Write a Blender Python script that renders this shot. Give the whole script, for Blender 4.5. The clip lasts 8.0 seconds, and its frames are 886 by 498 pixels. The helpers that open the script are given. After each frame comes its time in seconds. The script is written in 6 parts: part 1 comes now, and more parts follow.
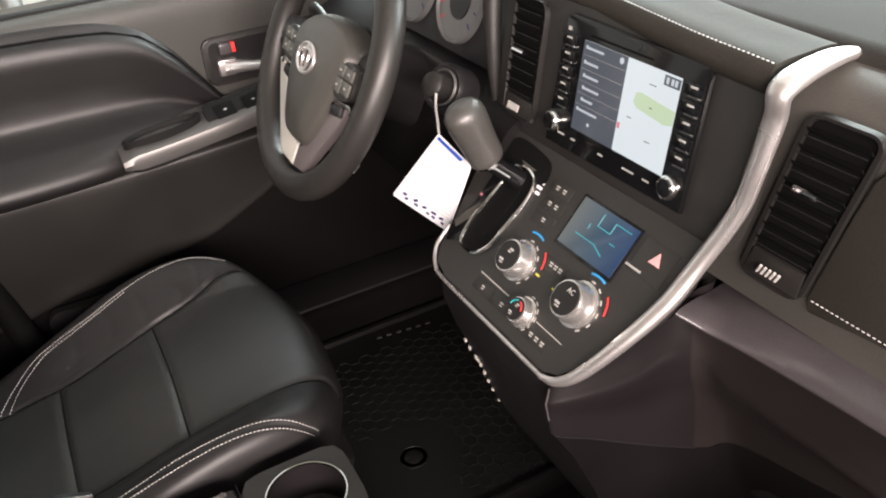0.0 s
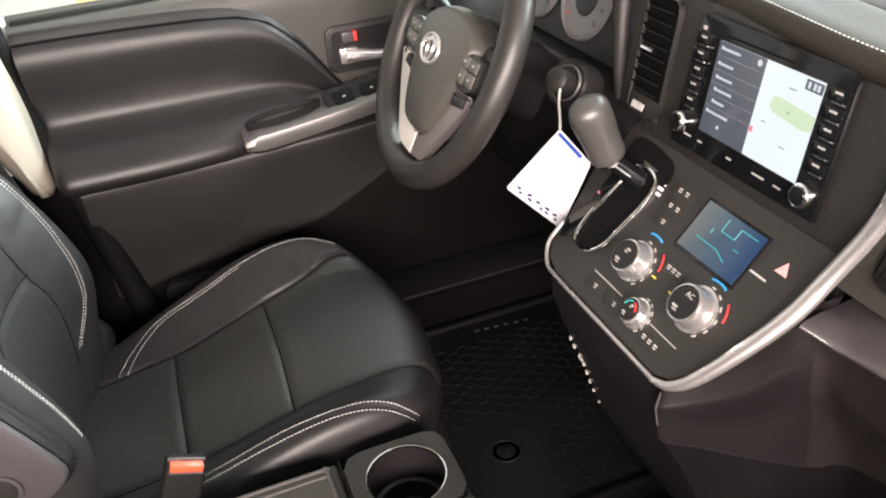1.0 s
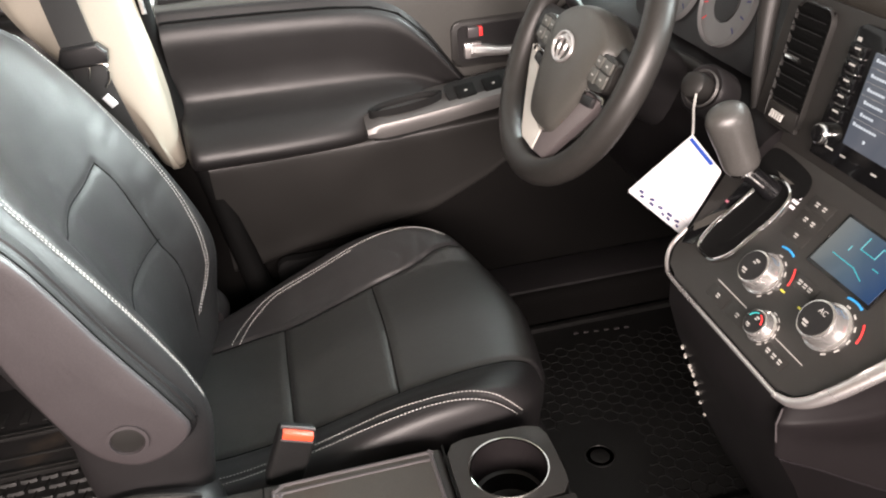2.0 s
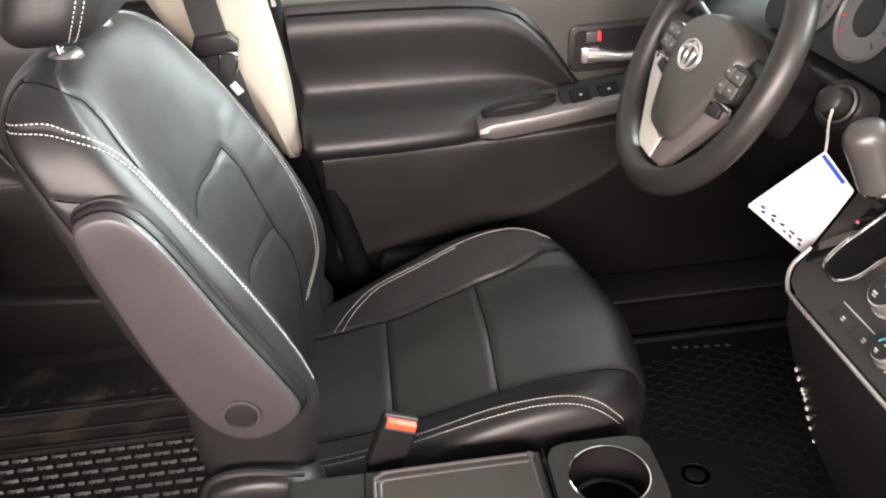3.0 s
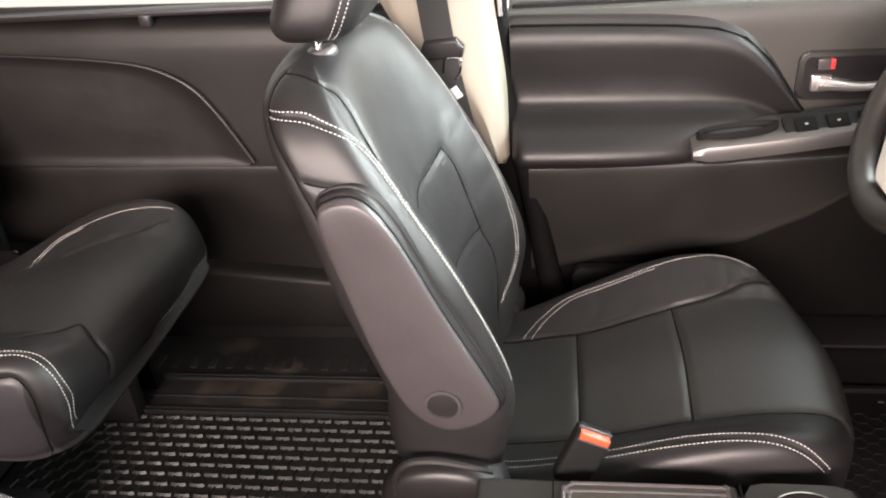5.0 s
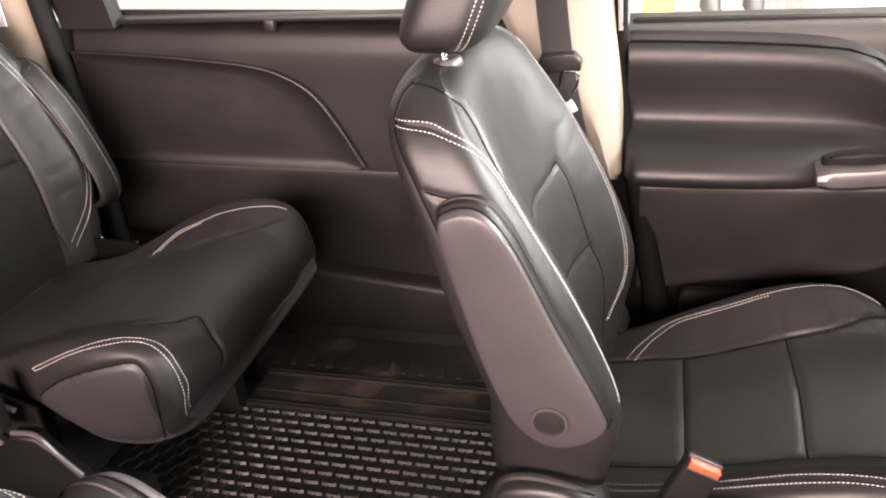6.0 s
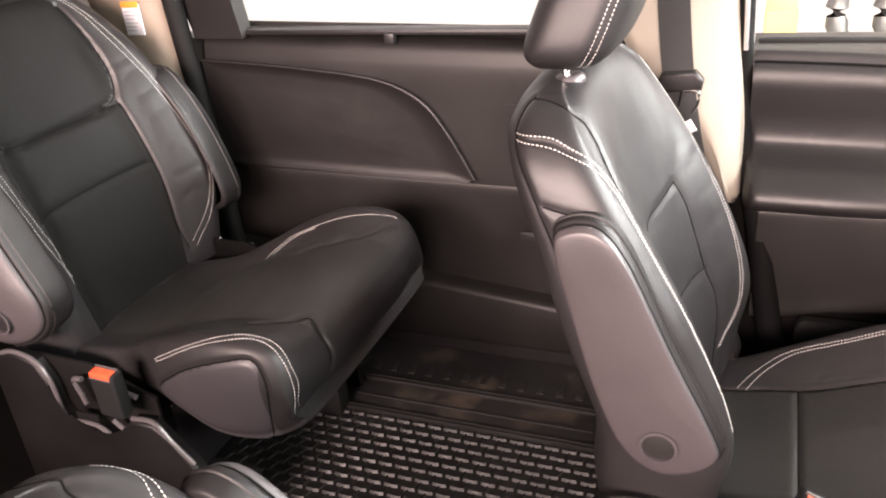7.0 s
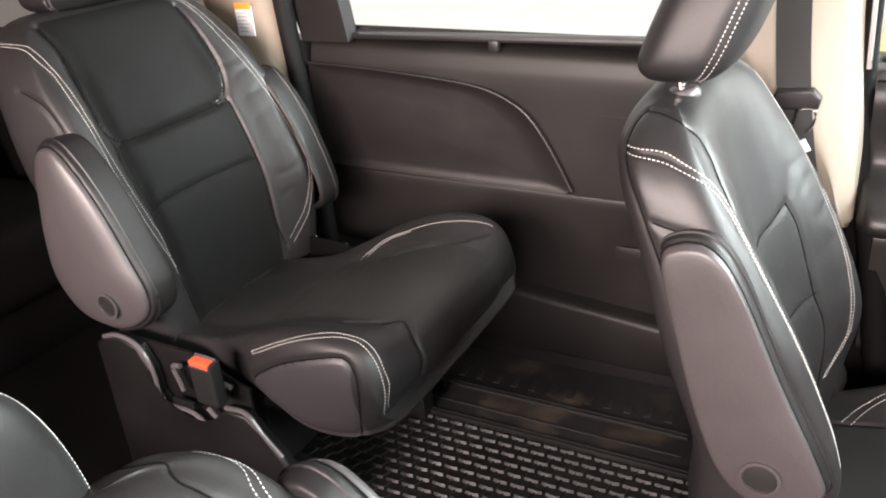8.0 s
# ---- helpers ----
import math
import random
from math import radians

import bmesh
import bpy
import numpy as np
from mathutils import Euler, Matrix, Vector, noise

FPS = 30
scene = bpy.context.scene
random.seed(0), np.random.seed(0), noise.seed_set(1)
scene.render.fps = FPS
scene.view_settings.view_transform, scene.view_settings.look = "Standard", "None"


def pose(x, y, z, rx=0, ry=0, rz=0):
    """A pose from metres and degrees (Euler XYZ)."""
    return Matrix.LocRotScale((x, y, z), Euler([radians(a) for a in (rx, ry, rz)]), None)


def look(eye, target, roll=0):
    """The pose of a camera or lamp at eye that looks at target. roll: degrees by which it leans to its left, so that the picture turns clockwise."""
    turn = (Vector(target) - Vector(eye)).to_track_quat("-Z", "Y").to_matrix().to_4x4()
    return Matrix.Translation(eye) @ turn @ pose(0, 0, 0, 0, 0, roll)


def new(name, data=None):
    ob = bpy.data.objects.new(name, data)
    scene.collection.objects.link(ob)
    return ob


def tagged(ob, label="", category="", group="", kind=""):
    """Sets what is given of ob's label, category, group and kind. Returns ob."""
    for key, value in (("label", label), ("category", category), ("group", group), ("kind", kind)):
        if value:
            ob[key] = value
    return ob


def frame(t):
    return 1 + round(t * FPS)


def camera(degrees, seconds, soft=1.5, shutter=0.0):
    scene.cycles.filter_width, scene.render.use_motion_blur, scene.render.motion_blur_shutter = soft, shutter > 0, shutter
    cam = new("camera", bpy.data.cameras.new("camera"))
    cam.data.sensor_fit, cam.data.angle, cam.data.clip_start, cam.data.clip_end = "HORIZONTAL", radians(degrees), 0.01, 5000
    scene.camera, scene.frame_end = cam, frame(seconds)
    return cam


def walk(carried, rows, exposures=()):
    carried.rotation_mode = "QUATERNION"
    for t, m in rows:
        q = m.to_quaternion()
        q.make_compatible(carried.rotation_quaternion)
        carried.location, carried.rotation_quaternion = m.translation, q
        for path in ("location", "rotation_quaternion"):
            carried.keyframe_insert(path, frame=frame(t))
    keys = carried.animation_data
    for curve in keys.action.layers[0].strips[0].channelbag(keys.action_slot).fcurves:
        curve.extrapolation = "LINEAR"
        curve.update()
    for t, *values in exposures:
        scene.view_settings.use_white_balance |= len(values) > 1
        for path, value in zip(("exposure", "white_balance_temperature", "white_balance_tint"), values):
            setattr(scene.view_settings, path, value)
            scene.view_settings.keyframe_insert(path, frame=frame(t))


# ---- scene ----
cam = camera(57.1, 8.0, soft=2.0)
PATH = [
    (0, (0.07, 0.027, 1.05), (0.782, 1.562, -0.015), -5.7),
    (0.5, (0.058, 0.032, 1.047), (0.671, 1.612, -0.016), -5.8),
    (1, (0.04, 0.032, 1.05), (0.553, 1.653, -0.002), -5.8),
    (1.5, (0.018, 0.031, 1.05), (0.432, 1.687, 0.008), -5.3),
    (3, (-0.043, 0.029, 1.053), (0.073, 1.748, 0.037), -4.4),
    (3.5, (-0.058, 0.025, 1.056), (-0.041, 1.756, 0.055), -4.5),
    (4, (-0.076, 0.019, 1.059), (-0.158, 1.754, 0.068), -4.6),
    (4.5, (-0.09, 0.014, 1.059), (-0.271, 1.75, 0.082), -4.6),
    (6, (-0.139, 0.01, 1.067), (-0.626, 1.711, 0.135), -4.6),
    (6.5, (-0.155, 0.003, 1.07), (-0.757, 1.681, 0.162), -4.7),
    (7, (-0.16, -0.002, 1.07), (-0.87, 1.646, 0.186), -5.1),
    (7.5, (-0.17, -0.006, 1.07), (-0.976, 1.609, 0.207), -5.0),
    (8, (-0.185, -0.007, 1.069), (-1.077, 1.568, 0.218), -4.7),
]
EXPOSURES = [(0, -0.24, 6500, 10), (0.5, 0.04, 6500, 10), (1.5, 0.02, 6500, 10), (4.5, 0.10, 6500, 10), (6.0, 0.18, 7050, 22), (6.7, 0.34, 7050, 24), (7.4, 0.28, 6900, 18), (8, 0.18, 6600, 13)]
walk(cam, [(t, look(eye, target, roll)) for t, eye, target, roll in PATH], EXPOSURES)

# ---- light ----
world = bpy.data.worlds.new("showroom_light")
scene.world = world
world.use_nodes = True
wn = world.node_tree.nodes["Background"]
wn.inputs["Color"].default_value = (1.0, 0.97, 0.93, 1)
wn.inputs["Strength"].default_value = 1.15


def area_lamp(name, eye, target, sx, sy, power, colour):
    data = bpy.data.lights.new(name, "AREA")
    data.shape, data.size, data.size_y, data.energy, data.color = "RECTANGLE", sx, sy, power, colour
    ob = new(name, data)
    ob.matrix_world = look(eye, target)
    return ob


# added lamps, sources unseen: cool daylight beyond the windscreen, warm beside the open door
area_lamp("cool_front_lamp", (2.7, 1.5, 2.1), (0.0, 0.9, 0.5), 5.0, 1.7, 800, (0.86, 0.97, 0.96))
area_lamp("warm_side_lamp", (-0.6, -2.1, 1.6), (-0.5, 1.0, 0.6), 2.8, 0.6, 430, (1.0, 0.845, 0.790))


# ---- materials ----
def mat(name, colour, rough=0.5, metal=0.0, vary=0.25, grain=300.0, bump=0.08, patch=6.0, spec=0.5, coat=0.0, sheen=0.0):
    """A surface with two scales of variation: fine grain and broad patches."""
    m = bpy.data.materials.new(name)
    m.use_nodes = True
    nt = m.node_tree
    b = nt.nodes["Principled BSDF"]
    tc = nt.nodes.new("ShaderNodeTexCoord")
    fine = nt.nodes.new("ShaderNodeTexNoise")
    fine.inputs["Scale"].default_value, fine.inputs["Detail"].default_value = grain, 3
    broad = nt.nodes.new("ShaderNodeTexNoise")
    broad.inputs["Scale"].default_value, broad.inputs["Detail"].default_value = patch, 4
    for n in (fine, broad):
        nt.links.new(tc.outputs["Object"], n.inputs["Vector"])
    add = nt.nodes.new("ShaderNodeMath")
    add.operation = "ADD"
    nt.links.new(fine.outputs["Fac"], add.inputs[0])
    nt.links.new(broad.outputs["Fac"], add.inputs[1])
    ramp = nt.nodes.new("ShaderNodeMapRange")
    ramp.inputs["From Min"].default_value, ramp.inputs["From Max"].default_value = 0.6, 1.4
    nt.links.new(add.outputs[0], ramp.inputs["Value"])
    mix = nt.nodes.new("ShaderNodeMix")
    mix.data_type = "RGBA"
    lo = [c * (1 - vary) for c in colour]
    hi = [min(1, c * (1 + vary)) for c in colour]
    mix.inputs["A"].default_value, mix.inputs["B"].default_value = (*lo, 1), (*hi, 1)
    nt.links.new(ramp.outputs["Result"], mix.inputs["Factor"])
    nt.links.new(mix.outputs["Result"], b.inputs["Base Color"])
    rr = nt.nodes.new("ShaderNodeMapRange")
    rr.inputs["From Min"].default_value, rr.inputs["From Max"].default_value = 0.3, 0.7
    rr.inputs["To Min"].default_value, rr.inputs["To Max"].default_value = max(0.02, rough - 0.06), min(1, rough + 0.06)
    nt.links.new(broad.outputs["Fac"], rr.inputs["Value"])
    nt.links.new(rr.outputs["Result"], b.inputs["Roughness"])
    b.inputs["Metallic"].default_value = metal
    b.inputs["Specular IOR Level"].default_value = spec
    b.inputs["Coat Weight"].default_value = coat
    b.inputs["Sheen Weight"].default_value = sheen
    if bump:
        bp = nt.nodes.new("ShaderNodeBump")
        bp.inputs["Strength"].default_value, bp.inputs["Distance"].default_value = bump, 0.002
        nt.links.new(fine.outputs["Fac"], bp.inputs["Height"])
        nt.links.new(bp.outputs["Normal"], b.inputs["Normal"])
    return m


def leather(name, colour, rough, pore, spec=0.5):
    """Hide grain from cells, with soft creases."""
    m = mat(name, colour, rough, vary=0.18, grain=420, bump=0, patch=5, spec=spec)
    nt = m.node_tree
    b = nt.nodes["Principled BSDF"]
    tc = nt.nodes.new("ShaderNodeTexCoord")
    cell = nt.nodes.new("ShaderNodeTexVoronoi")
    cell.inputs["Scale"].default_value = pore
    crease = nt.nodes.new("ShaderNodeTexNoise")
    crease.inputs["Scale"].default_value, crease.inputs["Detail"].default_value = 22, 5
    for n in (cell, crease):
        nt.links.new(tc.outputs["Object"], n.inputs["Vector"])
    one = nt.nodes.new("ShaderNodeBump")
    one.inputs["Strength"].default_value, one.inputs["Distance"].default_value = 0.10, 0.001
    two = nt.nodes.new("ShaderNodeBump")
    two.inputs["Strength"].default_value, two.inputs["Distance"].default_value = 0.16, 0.006
    nt.links.new(cell.outputs["Distance"], one.inputs["Height"])
    nt.links.new(crease.outputs["Fac"], two.inputs["Height"])
    nt.links.new(two.outputs["Normal"], one.inputs["Normal"])
    nt.links.new(one.outputs["Normal"], b.inputs["Normal"])
    return m


def glow(name, colour, strength, rough=0.15):
    m = bpy.data.materials.new(name)
    m.use_nodes = True
    b = m.node_tree.nodes["Principled BSDF"]
    b.inputs["Base Color"].default_value = (0.01, 0.01, 0.012, 1)
    b.inputs["Roughness"].default_value = rough
    b.inputs["Emission Color"].default_value = (*colour, 1)
    b.inputs["Emission Strength"].default_value = strength
    return m


def clear_glass(name, tint):
    m = bpy.data.materials.new(name)
    m.use_nodes = True
    b = m.node_tree.nodes["Principled BSDF"]
    b.inputs["Base Color"].default_value = (*tint, 1)
    b.inputs["Roughness"].default_value = 0.0
    b.inputs["Transmission Weight"].default_value = 1.0
    b.inputs["IOR"].default_value = 1.02
    return m


M_LEATHER = leather("black_leather", (0.0145, 0.0135, 0.0140), 0.44, 700, 0.37)
M_INSERT = leather("black_insert_leather", (0.0158, 0.0157, 0.0150), 0.46, 900, 0.40)
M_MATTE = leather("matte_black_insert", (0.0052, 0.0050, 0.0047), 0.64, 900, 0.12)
M_RIM = leather("black_rim_leather", (0.0215, 0.0200, 0.0185), 0.42, 700, 0.45)
M_VINYL = leather("black_soft_vinyl", (0.0140, 0.0132, 0.0134), 0.46, 800, 0.40)
M_BAND = leather("black_armrest_band", (0.0092, 0.0082, 0.0085), 0.46, 800, 0.34)
M_ARM = leather("grey_black_armrest_vinyl", (0.042, 0.0365, 0.0382), 0.45, 800)
M_SIDE = leather("grey_black_side_vinyl", (0.034, 0.0305, 0.0340), 0.42, 800, 0.5)
M_PLASTIC = mat("charcoal_plastic", (0.0165, 0.0157, 0.0148), 0.44, grain=700, bump=0.12, spec=0.32)
M_DARK = mat("black_plastic", (0.013, 0.012, 0.0125), 0.40, grain=600, bump=0.10, spec=0.35)
M_PANEL = mat("stack_panel_plastic", (0.0205, 0.0190, 0.0176), 0.38, grain=900, bump=0.06)
M_GLOSS = mat("piano_black", (0.006, 0.006, 0.0065), 0.14, vary=0.1, bump=0, spec=0.30, coat=0.08)
M_SILVER = mat("satin_silver_paint", (0.74, 0.70, 0.69), 0.30, metal=0.86, vary=0.06, grain=500, bump=0.02)
M_GREYSILVER = mat("dark_satin_silver", (0.17, 0.165, 0.16), 0.42, metal=0.7, vary=0.06, grain=500, bump=0.02)
M_KNOBRING = mat("polished_knob_silver", (0.76, 0.74, 0.72), 0.22, metal=0.88, vary=0.05, grain=500, bump=0.01)
M_CHROME = mat("chrome", (0.85, 0.84, 0.83), 0.10, metal=1.0, vary=0.03, bump=0)
M_CREAM = mat("cream_plastic", (0.285, 0.232, 0.182), 0.62, vary=0.05, grain=500, bump=0.08)
M_PILLAR = mat("pale_cream_plastic", (0.345, 0.315, 0.262), 0.60, vary=0.05, grain=500, bump=0.08)
M_HEADLINER = mat("cream_headliner", (0.62, 0.56, 0.48), 0.95, vary=0.06, grain=600, bump=0.15)
M_CARPET = mat("black_carpet", (0.0044, 0.0040, 0.0038), 0.95, vary=0.5, grain=900, bump=0.6, spec=0.08)
M_RUBBER = mat("black_rubber", (0.012, 0.0115, 0.011), 0.47, vary=0.35, grain=350, bump=0.12, patch=9)
M_COLLAR = mat("grey_collar_plastic", (0.060, 0.054, 0.056), 0.32, grain=500, bump=0.04)
M_DECK = mat("matte_dash_top", (0.025, 0.0232, 0.0205), 0.85, grain=500, bump=0.15, spec=0.10)
# one dash plastic in three tones: light and shade put into the colour
M_LEDGE_LIT = mat("lit_ledge_plastic", (0.052, 0.0465, 0.0490), 0.21, grain=800, bump=0.03)
M_LEDGE_DIM = mat("dimmed_ledge_plastic", (0.0104, 0.0089, 0.0094), 0.38, grain=800, bump=0.03, spec=0.36)
M_LEDGE_MID = mat("half_lit_ledge_plastic", (0.0150, 0.0124, 0.0120), 0.36, grain=800, bump=0.03, spec=0.40)
# black plastic taken darker: shade low in the car put into the colour
M_KNEE_SHADED = mat("shaded_knee_plastic", (0.0048, 0.0040, 0.0043), 0.48, grain=700, bump=0.08, spec=0.22)
M_SLIDE = mat("dark_brown_black_door_plastic", (0.0103, 0.0092, 0.0087), 0.46, grain=700, bump=0.12, spec=0.30)
M_SLIDEPAD = leather("brown_black_door_vinyl", (0.0105, 0.0094, 0.0092), 0.44, 800, 0.34)
M_SATIN = mat("smooth_dark_plastic", (0.015, 0.0130, 0.0145), 0.30, grain=800, bump=0.03)
M_LID = mat("olive_brown_lid_plastic", (0.036, 0.0315, 0.0262), 0.46, grain=700, bump=0.10, spec=0.4)
M_SEAL = mat("black_rubber_seal", (0.007, 0.007, 0.007), 0.7, grain=300, spec=0.2)
M_WEB = mat("black_belt_webbing", (0.020, 0.020, 0.020), 0.7, grain=900, bump=0.3)
M_DUSTY = mat("dusty_black_plastic", (0.013, 0.012, 0.012), 0.45, grain=500, bump=0.1, spec=0.35)
dust_nt = M_DUSTY.node_tree
dust_b = dust_nt.nodes["Principled BSDF"]
dust_tc = dust_nt.nodes.new("ShaderNodeTexCoord")
dust_noise = dust_nt.nodes.new("ShaderNodeTexNoise")
dust_noise.inputs["Scale"].default_value, dust_noise.inputs["Detail"].default_value = 9, 7
dust_nt.links.new(dust_tc.outputs["Object"], dust_noise.inputs["Vector"])
dust_ramp = dust_nt.nodes.new("ShaderNodeMapRange")
dust_ramp.inputs["From Min"].default_value, dust_ramp.inputs["From Max"].default_value = 0.56, 0.72
dust_ramp.inputs["To Max"].default_value = 0.55
dust_nt.links.new(dust_noise.outputs["Fac"], dust_ramp.inputs["Value"])
dust_mix = dust_nt.nodes.new("ShaderNodeMix")
dust_mix.data_type = "RGBA"
dust_mix.inputs["B"].default_value = (0.10, 0.075, 0.055, 1)
dust_nt.links.new(dust_b.inputs["Base Color"].links[0].from_socket, dust_mix.inputs["A"])
dust_nt.links.new(dust_ramp.outputs["Result"], dust_mix.inputs["Factor"])
dust_nt.links.new(dust_mix.outputs["Result"], dust_b.inputs["Base Color"])
M_THREAD = mat("white_thread", (0.60, 0.58, 0.56), 0.7, vary=0.08, bump=0)
M_SEAM = mat("dark_seam_thread", (0.004, 0.004, 0.004), 0.9, bump=0, spec=0.1)
M_ORANGE = mat("orange_plastic", (0.66, 0.075, 0.03), 0.4, vary=0.06, bump=0)
M_AMBER = mat("amber_print", (0.85, 0.33, 0.05), 0.5, vary=0.05, bump=0)
M_RED = mat("red_plastic", (0.70, 0.04, 0.04), 0.4, vary=0.05, bump=0)
M_PAPER = mat("white_paper", (0.84, 0.83, 0.86), 0.8, vary=0.03, grain=200, bump=0.02)
M_BLUE = mat("blue_print", (0.03, 0.10, 0.55), 0.6, bump=0)
M_INK = mat("dark_blue_ink", (0.03, 0.03, 0.12), 0.7, bump=0)
M_VOID = mat("unlit_black_plastic", (0.004, 0.004, 0.004), 0.8, bump=0, spec=0.1)
M_SHIELD = mat("black_shield_plastic", (0.0046, 0.0041, 0.0042), 0.46, grain=600, bump=0.05, spec=0.20)
M_UPPER = mat("grey_door_top_plastic", (0.047, 0.0455, 0.042), 0.50, grain=700, bump=0.12, spec=0.32)
M_FACE = mat("olive_grey_dash_plastic", (0.058, 0.0545, 0.0485), 0.52, grain=700, bump=0.12, spec=0.32)
M_PADTOP = leather("dash_pad_vinyl", (0.0300, 0.0270, 0.0232), 0.68, 800, 0.07)
M_KNOB = leather("grey_knob_leather", (0.050, 0.048, 0.045), 0.36, 900, 0.5)
M_TRIM = mat("dark_satin_armrest_trim", (0.125, 0.120, 0.117), 0.38, metal=0.5, vary=0.08, grain=500, bump=0.02)
M_MAT = mat("black_mat_rubber", (0.0060, 0.0058, 0.0055), 0.52, spec=0.3, vary=0.4, grain=350, bump=0.12, patch=9)
M_SPOKE = mat("silver_spoke_paint", (0.66, 0.63, 0.58), 0.38, metal=0.2, vary=0.05, grain=500, bump=0.02)
# darker copy of the spoke silver: the right spoke's shade put into colour
M_SPOKE_SHADED = mat("shaded_spoke_paint", (0.215, 0.186, 0.188), 0.36, metal=0.45, vary=0.06, grain=500, bump=0.02)
M_HUB = mat("charcoal_airbag_plastic", (0.060, 0.057, 0.051), 0.42, grain=700, bump=0.08, spec=0.5)
M_POD = mat("grey_switch_plastic", (0.085, 0.083, 0.074), 0.45, grain=700, bump=0.08)
M_MARK = mat("pale_grey_print", (0.40, 0.39, 0.37), 0.6, vary=0.05, bump=0)
M_BLUEMARK = mat("blue_print_mark", (0.03, 0.28, 0.62), 0.5, bump=0)
M_CYANPRINT = mat("teal_print", (0.03, 0.35, 0.36), 0.5, bump=0)
M_PINK = mat("pink_translucent_plastic", (0.85, 0.38, 0.38), 0.4, bump=0)
M_YELLOW = mat("yellow_print", (0.75, 0.70, 0.08), 0.5, bump=0)
M_DIAL = mat("dial_face", (0.13, 0.13, 0.13), 0.4, vary=0.05, bump=0)
M_FLOOR = mat("hall_floor_tile", (0.74, 0.72, 0.69), 0.35, vary=0.1, grain=30, bump=0.02, patch=2)
M_BODY = mat("white_car_paint", (0.72, 0.72, 0.71), 0.25, vary=0.02, bump=0, coat=0.6)
M_MENU = glow("screen_menu", (0.095, 0.105, 0.13), 1.0)
M_MAP = glow("screen_map", (0.86, 0.92, 0.96), 1.0)
M_FIELD = glow("screen_map_green", (0.66, 0.80, 0.55), 1.0)
M_TEXT = glow("screen_text", (0.70, 0.73, 0.78), 1.0)
M_PIN = glow("screen_pin_red", (0.85, 0.25, 0.30), 1.0)
M_LCD = glow("climate_display", (0.02, 0.07, 0.14), 0.9, 0.08)
# the display pales towards one end: a glare reflection put into its glow
lcd_nt = M_LCD.node_tree
lcd_tc = lcd_nt.nodes.new("ShaderNodeTexCoord")
lcd_sep = lcd_nt.nodes.new("ShaderNodeSeparateXYZ")
lcd_nt.links.new(lcd_tc.outputs["Generated"], lcd_sep.inputs["Vector"])
lcd_ramp = lcd_nt.nodes.new("ShaderNodeValToRGB")
lcd_ramp.color_ramp.elements[0].color, lcd_ramp.color_ramp.elements[1].color = (0.004, 0.052, 0.165, 1), (0.16, 0.175, 0.17, 1)
lcd_mid = lcd_ramp.color_ramp.elements.new(0.5)
lcd_mid.color = (0.048, 0.100, 0.155, 1)
lcd_nt.links.new(lcd_sep.outputs["Y"], lcd_ramp.inputs["Fac"])
lcd_nt.links.new(lcd_ramp.outputs["Color"], lcd_nt.nodes["Principled BSDF"].inputs["Emission Color"])
M_CYAN = glow("climate_display_cyan", (0.05, 0.55, 0.62), 0.9)
M_GLASS = clear_glass("window_glass", (0.97, 0.99, 0.98))
M_TINT = clear_glass("privacy_glass", (0.16, 0.15, 0.14))


# ---- building helpers ----
def thing(name, at, label, category, group="", kind=""):
    ob = new(name)
    ob.empty_display_size = 0.05
    ob.location = at
    bpy.context.view_layer.update()
    return tagged(ob, label, category, group, kind)


def finish(ob_data, angle=38):
    for p in ob_data.polygons:
        p.use_smooth = True
    ob_data.set_sharp_from_angle(angle=radians(angle))


def base_of(ob):
    at = Vector((0, 0, 0))
    while ob is not None:
        at = at + ob.location
        ob = ob.parent
    return at


def part(name, bm, material, parent, label="", angle=38):
    """Links a bmesh, given in world places, as one mesh under a thing or a part."""
    me = bpy.data.meshes.new(name)
    bmesh.ops.recalc_face_normals(bm, faces=bm.faces)
    lo = Vector((min(v.co.x for v in bm.verts) / 2 + max(v.co.x for v in bm.verts) / 2,
                 min(v.co.y for v in bm.verts) / 2 + max(v.co.y for v in bm.verts) / 2,
                 min(v.co.z for v in bm.verts)))
    bmesh.ops.translate(bm, vec=-lo, verts=bm.verts)
    bm.to_mesh(me)
    bm.free()
    finish(me, angle)
    me.materials.append(material)
    ob = new(name, me)
    ob.location = lo - base_of(parent)
    ob.parent = parent
    return tagged(ob, label)


def solo(name, bm, material, label, category, kind="", group=""):
    """A thing that is one mesh."""
    ob = part(name, bm, material, None)
    return tagged(ob, label, category, group, kind)


def merge(*bms):
    out = bmesh.new()
    for b in bms:
        me = bpy.data.meshes.new("tmp")
        b.to_mesh(me)
        b.free()
        out.from_mesh(me)
        bpy.data.meshes.remove(me)
    return out


def moved(bm, m):
    bmesh.ops.transform(bm, matrix=m, verts=bm.verts)
    return bm


def rbox(x0, x1, y0, y1, z0, z1, r=0.004, seg=2):
    """A box with rounded edges."""
    bm = bmesh.new()
    bmesh.ops.create_cube(bm, size=1.0, matrix=Matrix.LocRotScale(
        ((x0 + x1) / 2, (y0 + y1) / 2, (z0 + z1) / 2), None, (abs(x1 - x0), abs(y1 - y0), abs(z1 - z0))))
    if r > 0:
        bmesh.ops.bevel(bm, geom=bm.edges[:], offset=r, segments=seg, profile=0.6, affect="EDGES", clamp_overlap=True)
    return bm


